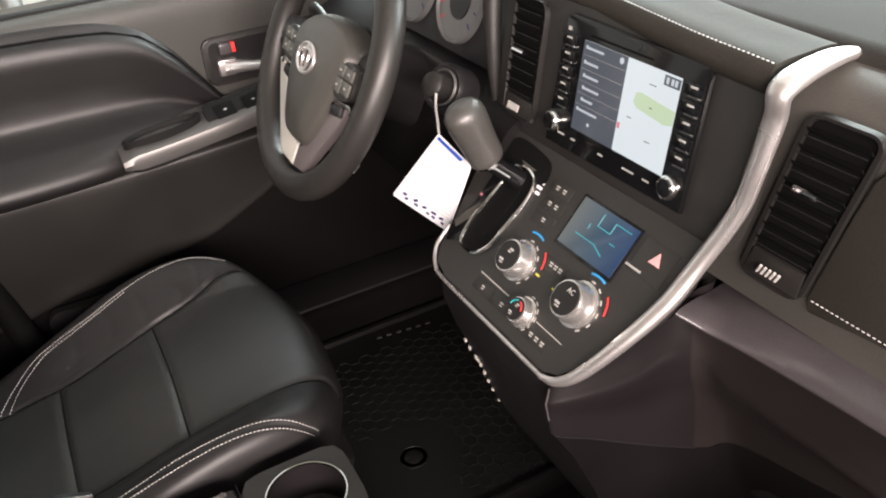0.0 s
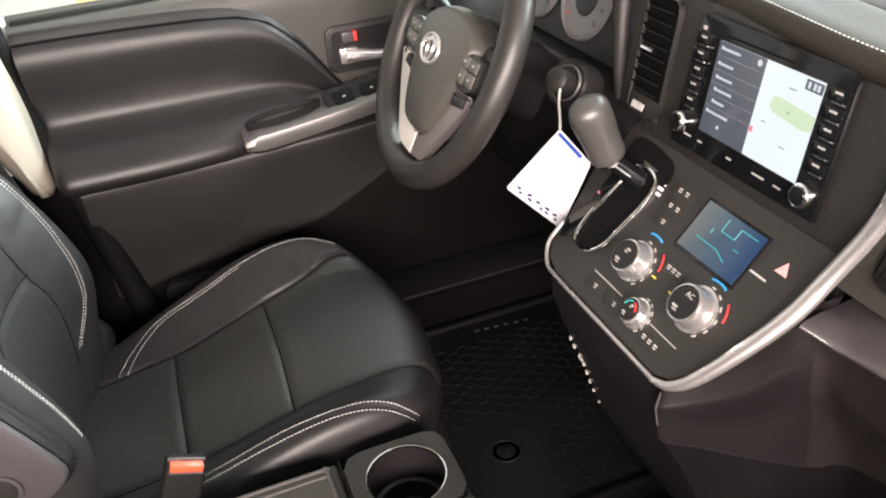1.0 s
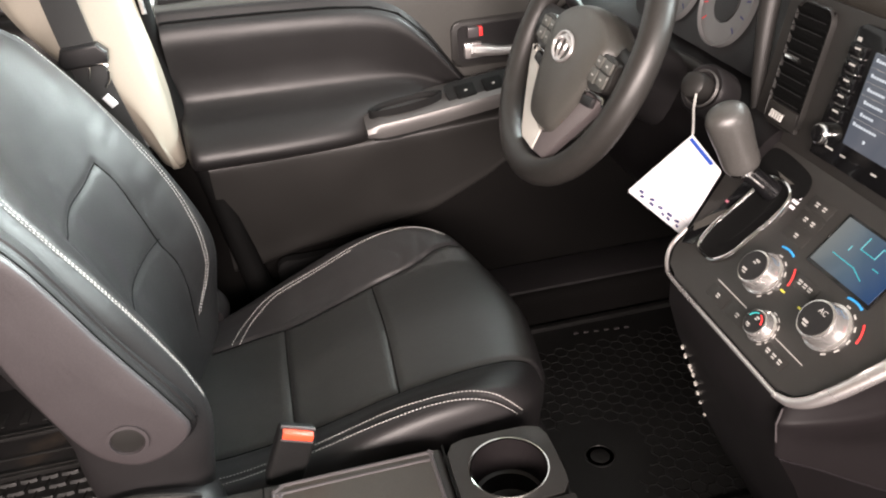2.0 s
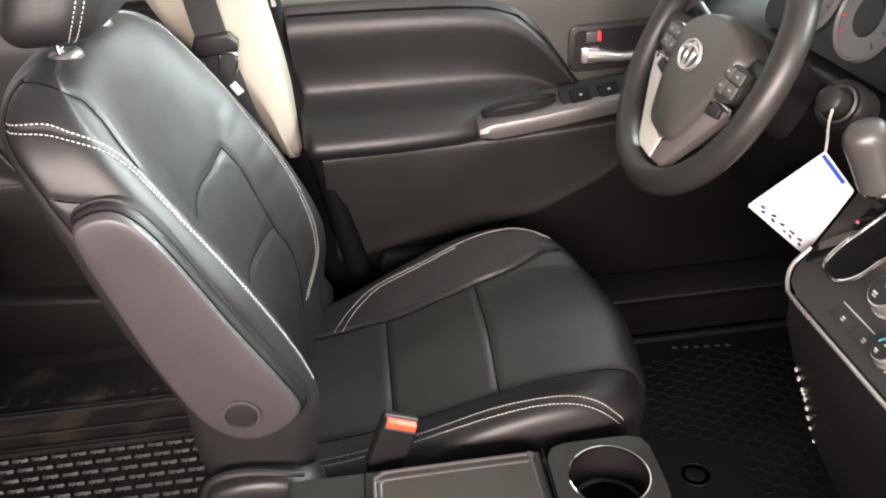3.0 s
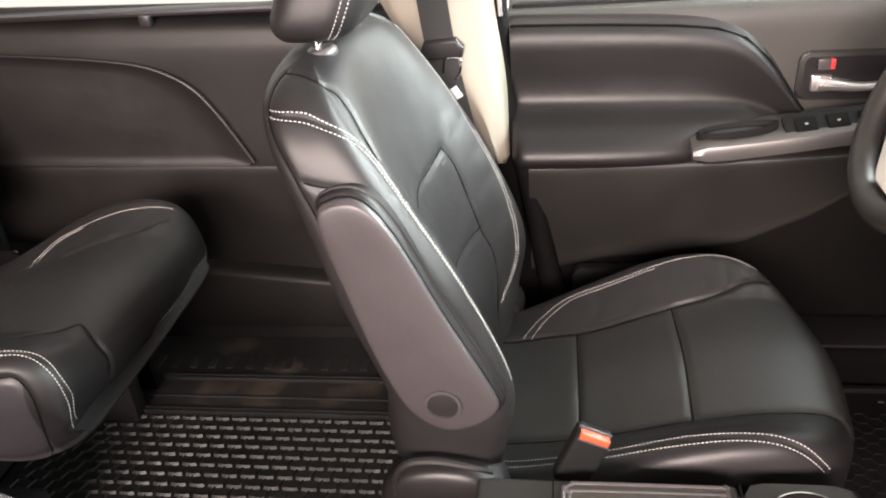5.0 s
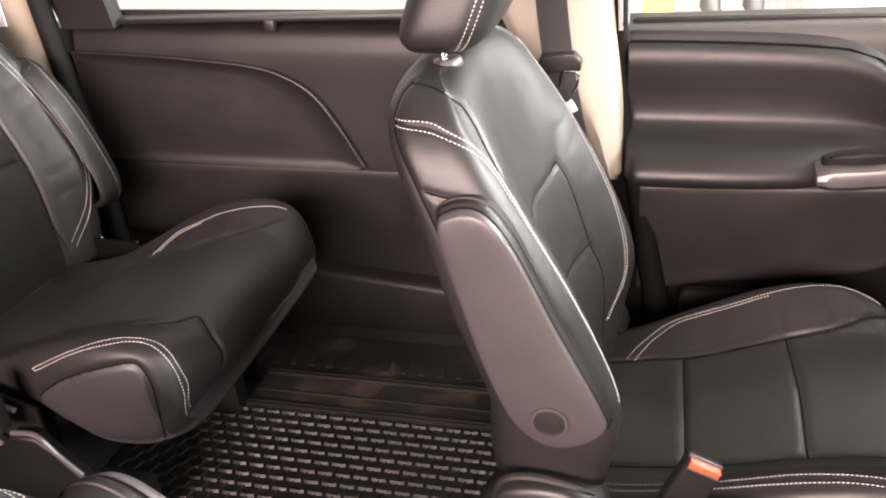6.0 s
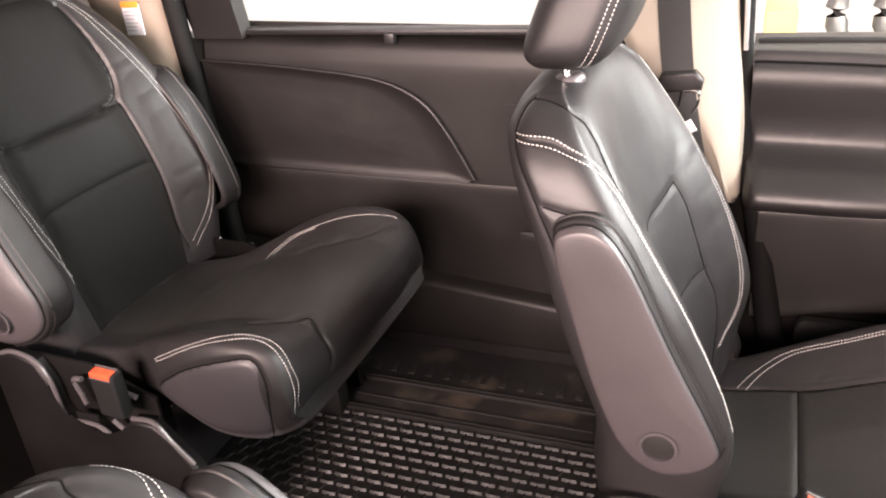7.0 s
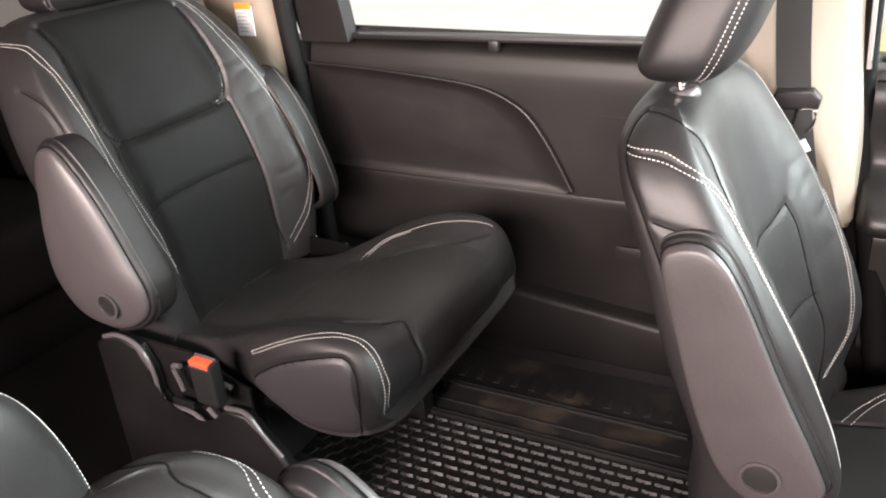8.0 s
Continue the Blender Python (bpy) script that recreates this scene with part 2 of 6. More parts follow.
def catmull(pts, n, closed=False):
    """n places evenly along the parameter of a smooth curve through pts (array k x d)."""
    p = np.asarray(pts, float)
    k = len(p)
    s = np.linspace(0, k if closed else k - 1, n, endpoint=not closed)
    i = np.minimum(np.floor(s).astype(int), k - 1 if closed else k - 2)
    f = (s - i)[:, None]
    f = f.reshape((-1,) + (1,) * (p.ndim - 1))
    if closed:
        a, b, c, d = p[(i - 1) % k], p[i % k], p[(i + 1) % k], p[(i + 2) % k]
    else:
        first, last = 2 * p[0] - p[1], 2 * p[-1] - p[-2]
        q = np.concatenate([first[None], p, last[None]])
        a, b, c, d = q[i], q[i + 1], q[i + 2], q[i + 3]
    return 0.5 * (2 * b + (c - a) * f + (2 * a - 5 * b + 4 * c - d) * f ** 2 + (3 * b - a - 3 * c + d) * f ** 3)


def grid_bm(g, closed=True, caps=True, keep=None):
    """A mesh from a grid of places (rows x around x 3)."""
    bm = bmesh.new()
    nr, nm = g.shape[:2]
    vs = [[bm.verts.new(g[r, m]) for m in range(nm)] for r in range(nr)]
    for r in range(nr - 1):
        for m in range(nm if closed else nm - 1):
            if keep is None or keep(r, m):
                bm.faces.new((vs[r][m], vs[r][(m + 1) % nm], vs[r + 1][(m + 1) % nm], vs[r + 1][m]))
    if caps and closed:
        bm.faces.new(vs[0])
        bm.faces.new(vs[-1])
    loose = [v for v in bm.verts if not v.link_faces]
    bmesh.ops.delete(bm, geom=loose, context="VERTS")
    return bm


def tube(pts, r, n=8, closed=False, flat=1.0, up=(0, 0, 1)):
    """A round or flattened bar along a polyline; r may be a list."""
    p = np.asarray(pts, float)
    k = len(p)
    rr = np.full(k, r) if np.isscalar(r) else np.interp(np.linspace(0, 1, k), np.linspace(0, 1, len(r)), r)
    d = np.gradient(p, axis=0)
    if closed:
        d = np.roll(p, -1, 0) - np.roll(p, 1, 0)
    d /= np.linalg.norm(d, axis=1)[:, None] + 1e-12
    side = np.cross(d, np.asarray(up, float))
    side /= np.linalg.norm(side, axis=1)[:, None] + 1e-9
    top = np.cross(side, d)
    a = np.linspace(0, 2 * np.pi, n, endpoint=False)
    g = p[:, None] + rr[:, None, None] * (np.cos(a)[None, :, None] * side[:, None] + flat * np.sin(a)[None, :, None] * top[:, None])
    if closed:
        g = np.concatenate([g, g[:1]])
        bm = grid_bm(g, True, False)
        bmesh.ops.remove_doubles(bm, verts=bm.verts, dist=1e-6)
        return bm
    return grid_bm(g)


def prism(outline, depth, m=None, bevel=0.0, seg=2):
    """An outline in the plane x, y raised by depth along z, its edges rounded, laid by the matrix m."""
    bm = bmesh.new()
    low = [bm.verts.new((x, y, 0)) for x, y in outline]
    high = [bm.verts.new((x, y, depth)) for x, y in outline]
    n = len(outline)
    bm.faces.new(low)
    bm.faces.new(high)
    for i in range(n):
        bm.faces.new((low[i], low[(i + 1) % n], high[(i + 1) % n], high[i]))
    if bevel > 0:
        edges = [e for e in bm.edges if abs(e.verts[0].co.z - e.verts[1].co.z) < 1e-6 and e.verts[0].co.z * depth > 1e-9]
        bmesh.ops.bevel(bm, geom=edges, offset=bevel, segments=seg, profile=0.6, affect="EDGES", clamp_overlap=True)
    if m is not None:
        moved(bm, m)
    return bm


def round_rect(x0, x1, y0, y1, r, n=5):
    out = []
    for cx, cy, a0 in ((x1 - r, y1 - r, 0), (x0 + r, y1 - r, 90), (x0 + r, y0 + r, 180), (x1 - r, y0 + r, 270)):
        for i in range(n + 1):
            a = radians(a0 + 90 * i / n)
            out.append((cx + r * math.cos(a), cy + r * math.sin(a)))
    return out


def lathe(profile, m=None, n=28, caps=True):
    """A turned body: profile of (radius, height) round the z axis."""
    a = np.linspace(0, 2 * np.pi, n, endpoint=False)
    g = np.array([[(max(r, 1e-4) * math.cos(t), max(r, 1e-4) * math.sin(t), h) for t in a] for r, h in profile])
    bm = grid_bm(g, True, caps)
    if m is not None:
        moved(bm, m)
    return bm


def frame_at(origin, right, up):
    """A matrix whose x runs along right, y along up, z out of the face."""
    r = Vector(right).normalized()
    u = Vector(up)
    u = (u - r * u.dot(r)).normalized()
    o = r.cross(u)
    m = Matrix((r, u, o)).transposed().to_4x4()
    m.translation = origin
    return m


def resample(pts, step):
    p = np.asarray(pts, float)
    d = np.concatenate([[0], np.cumsum(np.linalg.norm(np.diff(p, axis=0), axis=1))])
    n = max(2, int(d[-1] / step))
    s = np.linspace(0, d[-1], n)
    return np.stack([np.interp(s, d, p[:, k]) for k in range(3)], 1)


def stitches(paths, step=0.0051, length=0.0033, r=0.00068):
    """Rows of short threads along paths of (places, normals)."""
    verts, faces = [], []
    for pts, nrm in paths:
        both = resample(np.concatenate([pts], 0), step)
        ns = np.stack([np.interp(np.linspace(0, 1, len(both)), np.linspace(0, 1, len(nrm)), nrm[:, k]) for k in range(3)], 1)
        d = np.gradient(both, axis=0)
        d /= np.linalg.norm(d, axis=1)[:, None] + 1e-12
        for c, t, n in zip(both, d, ns):
            n = n / (np.linalg.norm(n) + 1e-9)
            s = np.cross(t, n)
            k = len(verts)
            for e, w in ((-0.5, 0.55), (0, 1.0), (0.5, 0.55)):
                q = c + t * length * e + n * r * 0.5
                verts += [q + s * r * w, q + n * r * w, q - s * r * w]
            faces += [(k, k + 3, k + 4, k + 1), (k + 1, k + 4, k + 5, k + 2), (k + 3, k + 6, k + 7, k + 4), (k + 4, k + 7, k + 8, k + 5)]
    me = bpy.data.meshes.new("tmp")
    me.from_pydata([tuple(v) for v in verts], [], faces)
    bm = bmesh.new()
    bm.from_mesh(me)
    bpy.data.meshes.remove(me)
    return bm


class Hide:
    """A smooth upholstered body: rows of ring points, with seams pressed into it."""

    def __init__(self, rows, nr=110, nm=150):
        c = np.asarray(rows, float)
        c = catmull(np.swapaxes(c, 0, 1), nm, closed=True)
        self.g = catmull(np.swapaxes(c, 0, 1), nr)
        self.k = np.asarray(rows).shape[1]
        self.rows = len(rows)
        self.nr, self.nm = nr, nm

    def uv(self, row, ring):
        return row / (self.rows - 1) * (self.nr - 1), ring / self.k * self.nm

    def normals(self):
        du = np.gradient(self.g, axis=0)
        dv = np.roll(self.g, -1, 1) - np.roll(self.g, 1, 1)
        n = np.cross(du, dv)
        n /= np.linalg.norm(n, axis=2)[:, :, None] + 1e-12
        out = self.g - self.g.mean(axis=1)[:, None]
        if (n * out).sum() < 0:
            n = -n
        return n

    def line(self, pts, n=60):
        """Places and normals along a curve given by (row, ring)."""
        q = catmull(np.asarray(pts, float), n)
        nn = self.normals()
        ps, ns = [], []
        for row, ring in q:
            u, v = self.uv(row, ring)
            u = min(max(u, 0), self.nr - 1.001)
            i, j = int(u), int(math.floor(v))
            a, b = u - i, v - j
            j0, j1 = j % self.nm, (j + 1) % self.nm
            for src, dst in ((self.g, ps), (nn, ns)):
                dst.append((1 - a) * (1 - b) * src[i, j0] + a * (1 - b) * src[i + 1, j0] + (1 - a) * b * src[i, j1] + a * b * src[i + 1, j1])
        return np.array(ps), np.array(ns)

    def press(self, lines, depth=0.004, width=0.006):
        n = self.normals()
        pts = np.concatenate([resample(self.line(l)[0], 0.004) for l in lines])
        flat = self.g.reshape(-1, 3)
        best = np.full(len(flat), 1e9)
        for k in range(0, len(pts), 200):
            d = np.linalg.norm(flat[:, None] - pts[None, k:k + 200], axis=2).min(1)
            best = np.minimum(best, d)
        push = depth * np.exp(-(best / width) ** 2)
        self.g = self.g - n * push.reshape(self.g.shape[:2])[:, :, None]
        return self

    def bm(self, keep=None, caps=True):
        if keep is None:
            return grid_bm(self.g, True, caps)
        def k2(r, m):
            return keep(r / (self.nr - 1) * (self.rows - 1), (m + 0.5) / self.nm * self.k)
        return grid_bm(self.g, True, False, k2)


# ---- seats ----
def make_seat(name, label, at, recline=0.0, side=1, rear=False, arms=(1,), head=(0.0, 0.0), lift=(0.0, 0.0), group=""):
    """A leather captain's seat. at: forward shift, centre across the car, rise. side: 1 where its inner flank faces the car's right."""
    dx, cy, dz = at
    px, pz, th = -0.20, 0.25, radians(recline)

    def seat_place(p):
        return Vector((p[0] + dx, cy + side * p[1], p[2] + dz))

    def back_place(p):
        x, z = p[0] - px, p[2] - pz
        return seat_place((px + x * math.cos(th) - z * math.sin(th), p[1], pz + x * math.sin(th) + z * math.cos(th)))

    seat = thing(name, (dx, cy, 0.0), label, "car seat", group)

    # cushion: station x, middle height, bolster rise, half width, underside
    rows = []
    if rear:
        stations = ((-0.26, 0.195, 0.006, 0.180, 0.15), (-0.10, 0.220, 0.010, 0.195, 0.15), (-0.01, 0.255, 0.014, 0.212, 0.165),
                    (0.06, 0.284, 0.018, 0.244, 0.172), (0.14, 0.307, 0.022, 0.260, 0.156), (0.22, 0.316, 0.022, 0.262, 0.160),
                    (0.278, 0.306, 0.018, 0.256, 0.180), (0.306, 0.270, 0.008, 0.248, 0.198), (0.302, 0.228, 0.0, 0.232, 0.206), (0.292, 0.220, 0.0, 0.05, 0.212))
    else:
        stations = ((-0.24, 0.215, 0.006, 0.215, 0.14), (-0.16, 0.226, 0.014, 0.232, 0.13), (-0.05, 0.252, 0.030, 0.250, 0.13),
                    (0.08, 0.287, 0.037, 0.257, 0.14), (0.19, 0.304, 0.034, 0.257, 0.15), (0.265, 0.300, 0.022, 0.250, 0.165),
                    (0.300, 0.272, 0.012, 0.240, 0.18), (0.308, 0.232, 0.006, 0.226, 0.19), (0.285, 0.20, 0.0, 0.20, 0.195))
    for x, zc, bc, w, zb in stations:
        zk = zc + bc
        half = [(-0.72 * w, zb - 0.004), (-0.93 * w, zb + 0.010), (-1.0 * w, zb + 0.5 * (zk - zb)), (-0.985 * w, zk - 0.022), (-0.90 * w, zk),
                (-0.74 * w, zc + 0.62 * bc), (-0.60 * w, zc + 0.14 * bc), (-0.48 * w, zc)]
        ring = half + [(0, zc + 0.005)] + [(-y, z) for y, z in reversed(half)]
        bow = (0.022 if rear else 0.062) * min(1, max(0, (x + 0.05) / 0.30))
        rows.append([seat_place((x + 0.006 - bow * abs(y / w) ** 2.4, y, z)) for y, z in ring])
    cushion = Hide(rows, 170, 220)
    e0, e1 = (6.3, 9.7) if rear else (6.6, 9.3)
    if rear:
        seams = [[(4.6, 5.6), (5.01, 6.03), (5.49, 6.95), (5.96, 6.88), (6.66, 6.34), (7.62, 6.03)]]
        folds = [[(3.62, 8.7), (3.99, 8.9), (4.42, 9.1), (4.69, 9.6), (5.7, 11.1)]]
        inner = [[(2.88, 3.01), (3.94, 3.40), (4.63, 3.94), (5.06, 4.25), (5.64, 4.33), (6.23, 4.17), (6.76, 3.94), (7.40, 3.79), (7.8, 3.7)],
                 [(2.88, 2.96), (3.04, 2.90), (3.94, 3.25), (4.74, 3.71), (5.17, 4.02), (5.59, 4.10), (6.12, 3.94), (6.66, 3.71), (7.14, 3.40), (7.7, 3.3)]]
        outer = [[(2.5, 9.0), (2.42, 9.74), (2.77, 10.8), (3.41, 11.0), (4.15, 11.2), (5.06, 11.4), (5.8, 11.6)], [(2.7, 9.0), (2.6, 9.74), (2.9, 10.6), (3.5, 10.85)]]
        patch = [[(2.6, 1.7), (3.62, 2.47), (4.85, 2.86), (5.49, 3.09), (5.80, 2.86), (5.96, 2.32), (5.80, 1.55), (5.43, 0.70)]]
        cushion.press(seams + patch, 0.0035, 0.005)
        cushion.press(folds, 0.004, 0.010)
    else:
        seams = [[(0.4, e0), (2.0, e0), (3.0, 6.64), (4.4, 6.64), (4.97, 6.55), (5.63, 6.18), (6.2, 5.6)],
                 [(0.4, 9.95), (1.0, 9.6), (1.75, 9.12), (2.27, 9.12), (3.03, 9.35), (3.79, 10.0), (4.5, 10.7), (5.2, 11.1)],
                 [(1.75, e0), (1.75, 8), (1.75, 9.12)], [(3.0, e0), (3.0, 8), (3.03, 9.35)]]
        inner = [[(0.7, 4.8), (1.4, 4.75), (2.41, 4.64), (2.89, 4.56), (3.41, 4.40), (3.98, 4.17), (4.5, 3.86), (5.02, 3.48), (5.40, 3.32)],
                 [(0.7, 4.4), (1.4, 4.35), (1.99, 4.25), (2.41, 4.17), (2.89, 4.02), (3.46, 3.94), (3.93, 3.79), (4.4, 3.55), (4.92, 3.25), (5.25, 3.09)]]
        outer = [[(0.9, 9.95), (1.14, 10.82), (1.51, 11.51), (1.99, 11.62), (2.41, 11.60), (2.93, 11.70), (3.55, 11.85), (4.3, 11.9), (5.0, 11.6)],
                 [(1.04, 9.74), (1.28, 10.74), (1.61, 11.36), (1.94, 11.46), (2.41, 11.48), (2.93, 11.58)]]
        patch = []
        cushion.press(seams, 0.005, 0.005)
        rng = random.Random(11)
        cushion.press([[(2.0 + 0.5 * k, 9.9), (2.1 + 0.5 * k + rng.uniform(-0.1, 0.1), 10.6), (2.05 + 0.5 * k + rng.uniform(-0.2, 0.2), 11.2 + rng.uniform(-0.2, 0.4))] for k in range(6)], 0.0012, 0.007)
        cushion.press([[(0.7, 4.6), (1.4, 4.55), (2.41, 4.40), (2.89, 4.30), (3.41, 4.17), (3.95, 3.98), (4.45, 3.70), (4.97, 3.36), (5.33, 3.2)]], 0.003, 0.004)
    if rear:
        def on_side(r, m):
            top_m = float(np.interp(r, (2.6, 3.62, 4.85, 5.49, 5.80, 5.96), (1.7, 2.47, 2.86, 3.09, 2.86, 2.32)))
            return 2.6 < r < 5.7 and 0.5 < m < top_m

        part("cushion", cushion.bm(lambda r, m: not (e0 < m < e1 and r < 6.4) and not on_side(r, m)), M_LEATHER, seat)
        part("side_patch", cushion.bm(on_side), M_SIDE, seat, "grey-black vinyl side patch")
        part("insert_panel", cushion.bm(lambda r, m: e0 < m < e1 and r < 6.4), M_INSERT, seat, "matte black insert leather")
    else:
        def far_edge(r):
            return float(np.interp(r, (0.4, 1.75, 2.3, 3.0, 3.8, 4.5, 5.2), (9.95, 9.12, 9.12, 9.35, 10.0, 10.7, 11.1)))

        part("insert_panel", cushion.bm(lambda r, m: e0 < m < far_edge(r) and r < 5.6), M_INSERT, seat, "matte black insert leather")
        part("bolster", cushion.bm(lambda r, m: m <= e0 and r < 5.6), M_LEATHER, seat)
        part("bolster", cushion.bm(lambda r, m: m >= far_edge(r) and r < 5.6), M_LEATHER, seat)
        part("cushion_front", cushion.bm(lambda r, m: r >= 5.6), M_LEATHER, seat)
    for l in seams + patch:
        part("seam", tube(cushion.line(l, 60)[0], 0.0014, 5), M_SEAM, seat)
    tagged(part("cushion_stitching", stitches([cushion.line(l, 90) for l in inner + outer]), M_THREAD, seat, "white contrast stitching"), kind="stuff")

    # backrest: height, face x, bolster forward, half width, thickness
    rows = []
    if rear:
        bst = ((0.20, -0.215, 0.022, 0.215, 0.12), (0.30, -0.228, 0.040, 0.235, 0.12), (0.40, -0.248, 0.055, 0.248, 0.11),
               (0.53, -0.288, 0.052, 0.252, 0.11), (0.625, -0.322, 0.042, 0.240, 0.105), (0.685, -0.346, 0.026, 0.225, 0.10),
               (0.728, -0.366, 0.014, 0.205, 0.092), (0.755, -0.384, 0.006, 0.180, 0.075), (0.770, -0.404, 0.0, 0.145, 0.05), (0.775, -0.424, 0.0, 0.09, 0.025), (0.775, -0.436, 0.0, 0.02, 0.008))
    else:
        bst = ((0.20, -0.215, 0.025, 0.215, 0.12), (0.30, -0.222, 0.052, 0.238, 0.12), (0.40, -0.236, 0.078, 0.250, 0.105),
               (0.53, -0.276, 0.070, 0.253, 0.108), (0.64, -0.314, 0.052, 0.247, 0.100), (0.71, -0.336, 0.034, 0.236, 0.104),
               (0.755, -0.350, 0.017, 0.217, 0.100), (0.782, -0.362, 0.006, 0.188, 0.084), (0.797, -0.378, 0.0, 0.146, 0.058), (0.801, -0.396, 0.0, 0.085, 0.028))
    for z, xf, bf, w, t in bst:
        if rear:
            half = [(-0.55 * w, -1.15 * t), (-0.90 * w, -1.12 * t), (-1.03 * w, -0.78 * t), (-1.0 * w, -0.05 * t + 0.35 * bf), (-0.94 * w, 0.88 * bf),
                    (-0.83 * w, bf), (-0.71 * w, 0.82 * bf), (-0.59 * w, 0.50 * bf), (-0.42 * w, 0.12 * bf)]
            far = [(1.05 * y, d + k * bf) for (y, d), k in zip(half, (0, 0, 0.1, 0.2, 0.25, 0.25, 0.16, 0.06, 0.0))]
        else:
            # the shoulders round off towards the top
            u = min(1.0, max(0.0, (z - 0.56) / 0.16))
            half = [(-0.55 * w, -t), (-0.86 * w, -t + 0.012), (-1.0 * w, -0.62 * t), (-1.0 * w, (-0.05 - 0.22 * u) * t + 0.30 * bf), (-0.955 * w, 0.74 * bf - 0.10 * u * t),
                    (-0.85 * w, 0.95 * bf - 0.010 * u), (-0.69 * w, 0.77 * bf - 0.003 * u), (-0.51 * w, 0.41 * bf), (-0.31 * w, 0.12 * bf)]
            far = half
        ring = half + [(0, -0.003)] + [(-y, d) for y, d in reversed(far)]
        rows.append([back_place((xf + d, y + (0.035 if rear else 0.0), z)) for y, d in ring])
    back = Hide(rows, 170, 220)
    f0, f1 = (6.35, 10.6) if rear else (7.2, 10.8)
    valleys = []
    if rear:
        seams = [[(0.4, 6.6), (1.36, 6.4), (2.19, f0), (3.0, f0), (3.25, f0 + 0.3)], [(0.4, 11.0), (0.95, f1), (2.0, f1), (3.0, f1), (3.25, f1 - 0.1)],
                 [(2.25, f0), (2.25, 9), (2.25, f1)], [(4.67, 2.59), (4.2, 3.11), (3.73, 3.45), (3.55, 3.71)],
                 [(7.2, 4.5), (5.8, 5.9), (4.97, 6.05), (4.08, 6.13), (3.55, 6.3), (3.25, 7.2), (3.14, 8.55), (3.14, 9.33), (3.2, 10.1), (3.37, 10.62), (3.79, 11.05), (4.44, 11.31), (5.5, 11.7), (6.5, 12.2)]]
        inner = [[(1.18, 6.3), (1.6, 6.0), (2.07, 5.53), (2.54, 5.35), (2.96, 5.18), (3.55, 5.10), (4.20, 4.84), (5.09, 4.49), (5.98, 3.11), (6.33, 2.07), (6.6, 1.3)],
                 [(1.30, 6.5), (1.89, 6.15), (2.31, 5.86), (2.72, 5.65), (3.25, 5.48), (3.96, 5.27), (4.91, 4.92), (5.92, 3.89), (6.51, 1.90), (6.8, 1.3)]]
        outer = [[(0.53, 11.31), (1.07, 12.6), (1.66, 13.2), (2.07, 13.3), (2.54, 13.04), (3.08, 12.78), (3.73, 12.61), (4.62, 12.52), (6.8, 13.0)],
                 [(0.41, 11.57), (0.95, 12.9), (1.5, 13.45), (1.9, 13.55), (2.37, 13.45), (2.84, 13.13), (3.61, 12.95), (4.38, 12.95), (6.8, 13.3)]]
    else:
        seams = [[(0.8, f0), (2.0, f0), (2.9, f0), (3.55, 7.28)], [(0.8, f1), (1.97, 10.88), (2.40, 10.72), (2.82, 10.8), (3.25, 10.86), (3.55, 10.72)],
                 [(2.42, f0), (2.40, 9), (2.43, f1)], [(3.55, 7.28), (3.48, 8.0), (3.46, 9.07), (3.46, 9.8), (3.55, 10.72)],
                 [(7.95, 1.8), (7.88, 2.76), (6.92, 5.10), (6.07, 5.6), (5.43, 5.55), (4.9, 5.4)], [(4.79, 2.25), (4.69, 2.68), (4.58, 3.2), (4.26, 3.54)],
                 [(8.0, 1.7), (7.5, 1.4), (6.6, 1.35), (6.23, 1.45), (5.59, 1.73), (5.06, 1.99), (4.5, 2.1), (4.0, 2.15), (3.0, 2.2)]]
        valleys = [[(3.6, 10.75), (3.94, 11.5), (4.6, 12.2), (5.4, 12.5)], [(3.6, 7.25), (3.94, 6.5), (4.6, 5.8), (5.4, 5.6)]]
        inner = [[(2.05, 5.18), (2.40, 5.2), (2.72, 5.18), (3.14, 5.1), (3.57, 5.1), (4.1, 5.10), (4.53, 5.15), (4.95, 5.2), (5.49, 4.75), (6.07, 3.54), (6.44, 2.68), (6.44, 1.45)],
                 [(2.05, 5.05), (2.40, 5.07), (2.72, 5.05), (3.14, 4.97), (3.57, 4.97), (4.1, 4.95), (4.53, 4.95), (4.95, 4.9), (5.40, 4.45), (5.91, 3.3), (6.18, 2.5), (6.23, 1.45)]]
        outer = [[(1.07, 11.05), (1.54, 11.75), (2.08, 12.09), (2.34, 12.26), (2.82, 12.52), (3.46, 12.61), (4.26, 13.04), (5.4, 13.4), (6.2, 13.9)],
                 [(1.07, 11.2), (1.54, 11.9), (2.08, 12.26), (2.34, 12.42), (2.82, 12.68), (3.46, 12.78)]]
    back.press(seams, 0.0035 if rear else 0.0026, 0.0045)
    if rear:
        back.press(seams[-1:], 0.0035, 0.010)
    if valleys:
        back.press(valleys, 0.0012, 0.022)
        back.press([[(r, (a + b) / 2) for r, a, b in zip((2.05, 2.4, 2.72, 3.14, 3.57, 4.1, 4.53, 4.95, 5.45, 6.0, 6.3, 6.33), [m for _, m in inner[0]], [m for _, m in inner[1]])]], 0.0022, 0.004)
    # soft creases over the bolsters
    rng = random.Random(7)
    folds = []
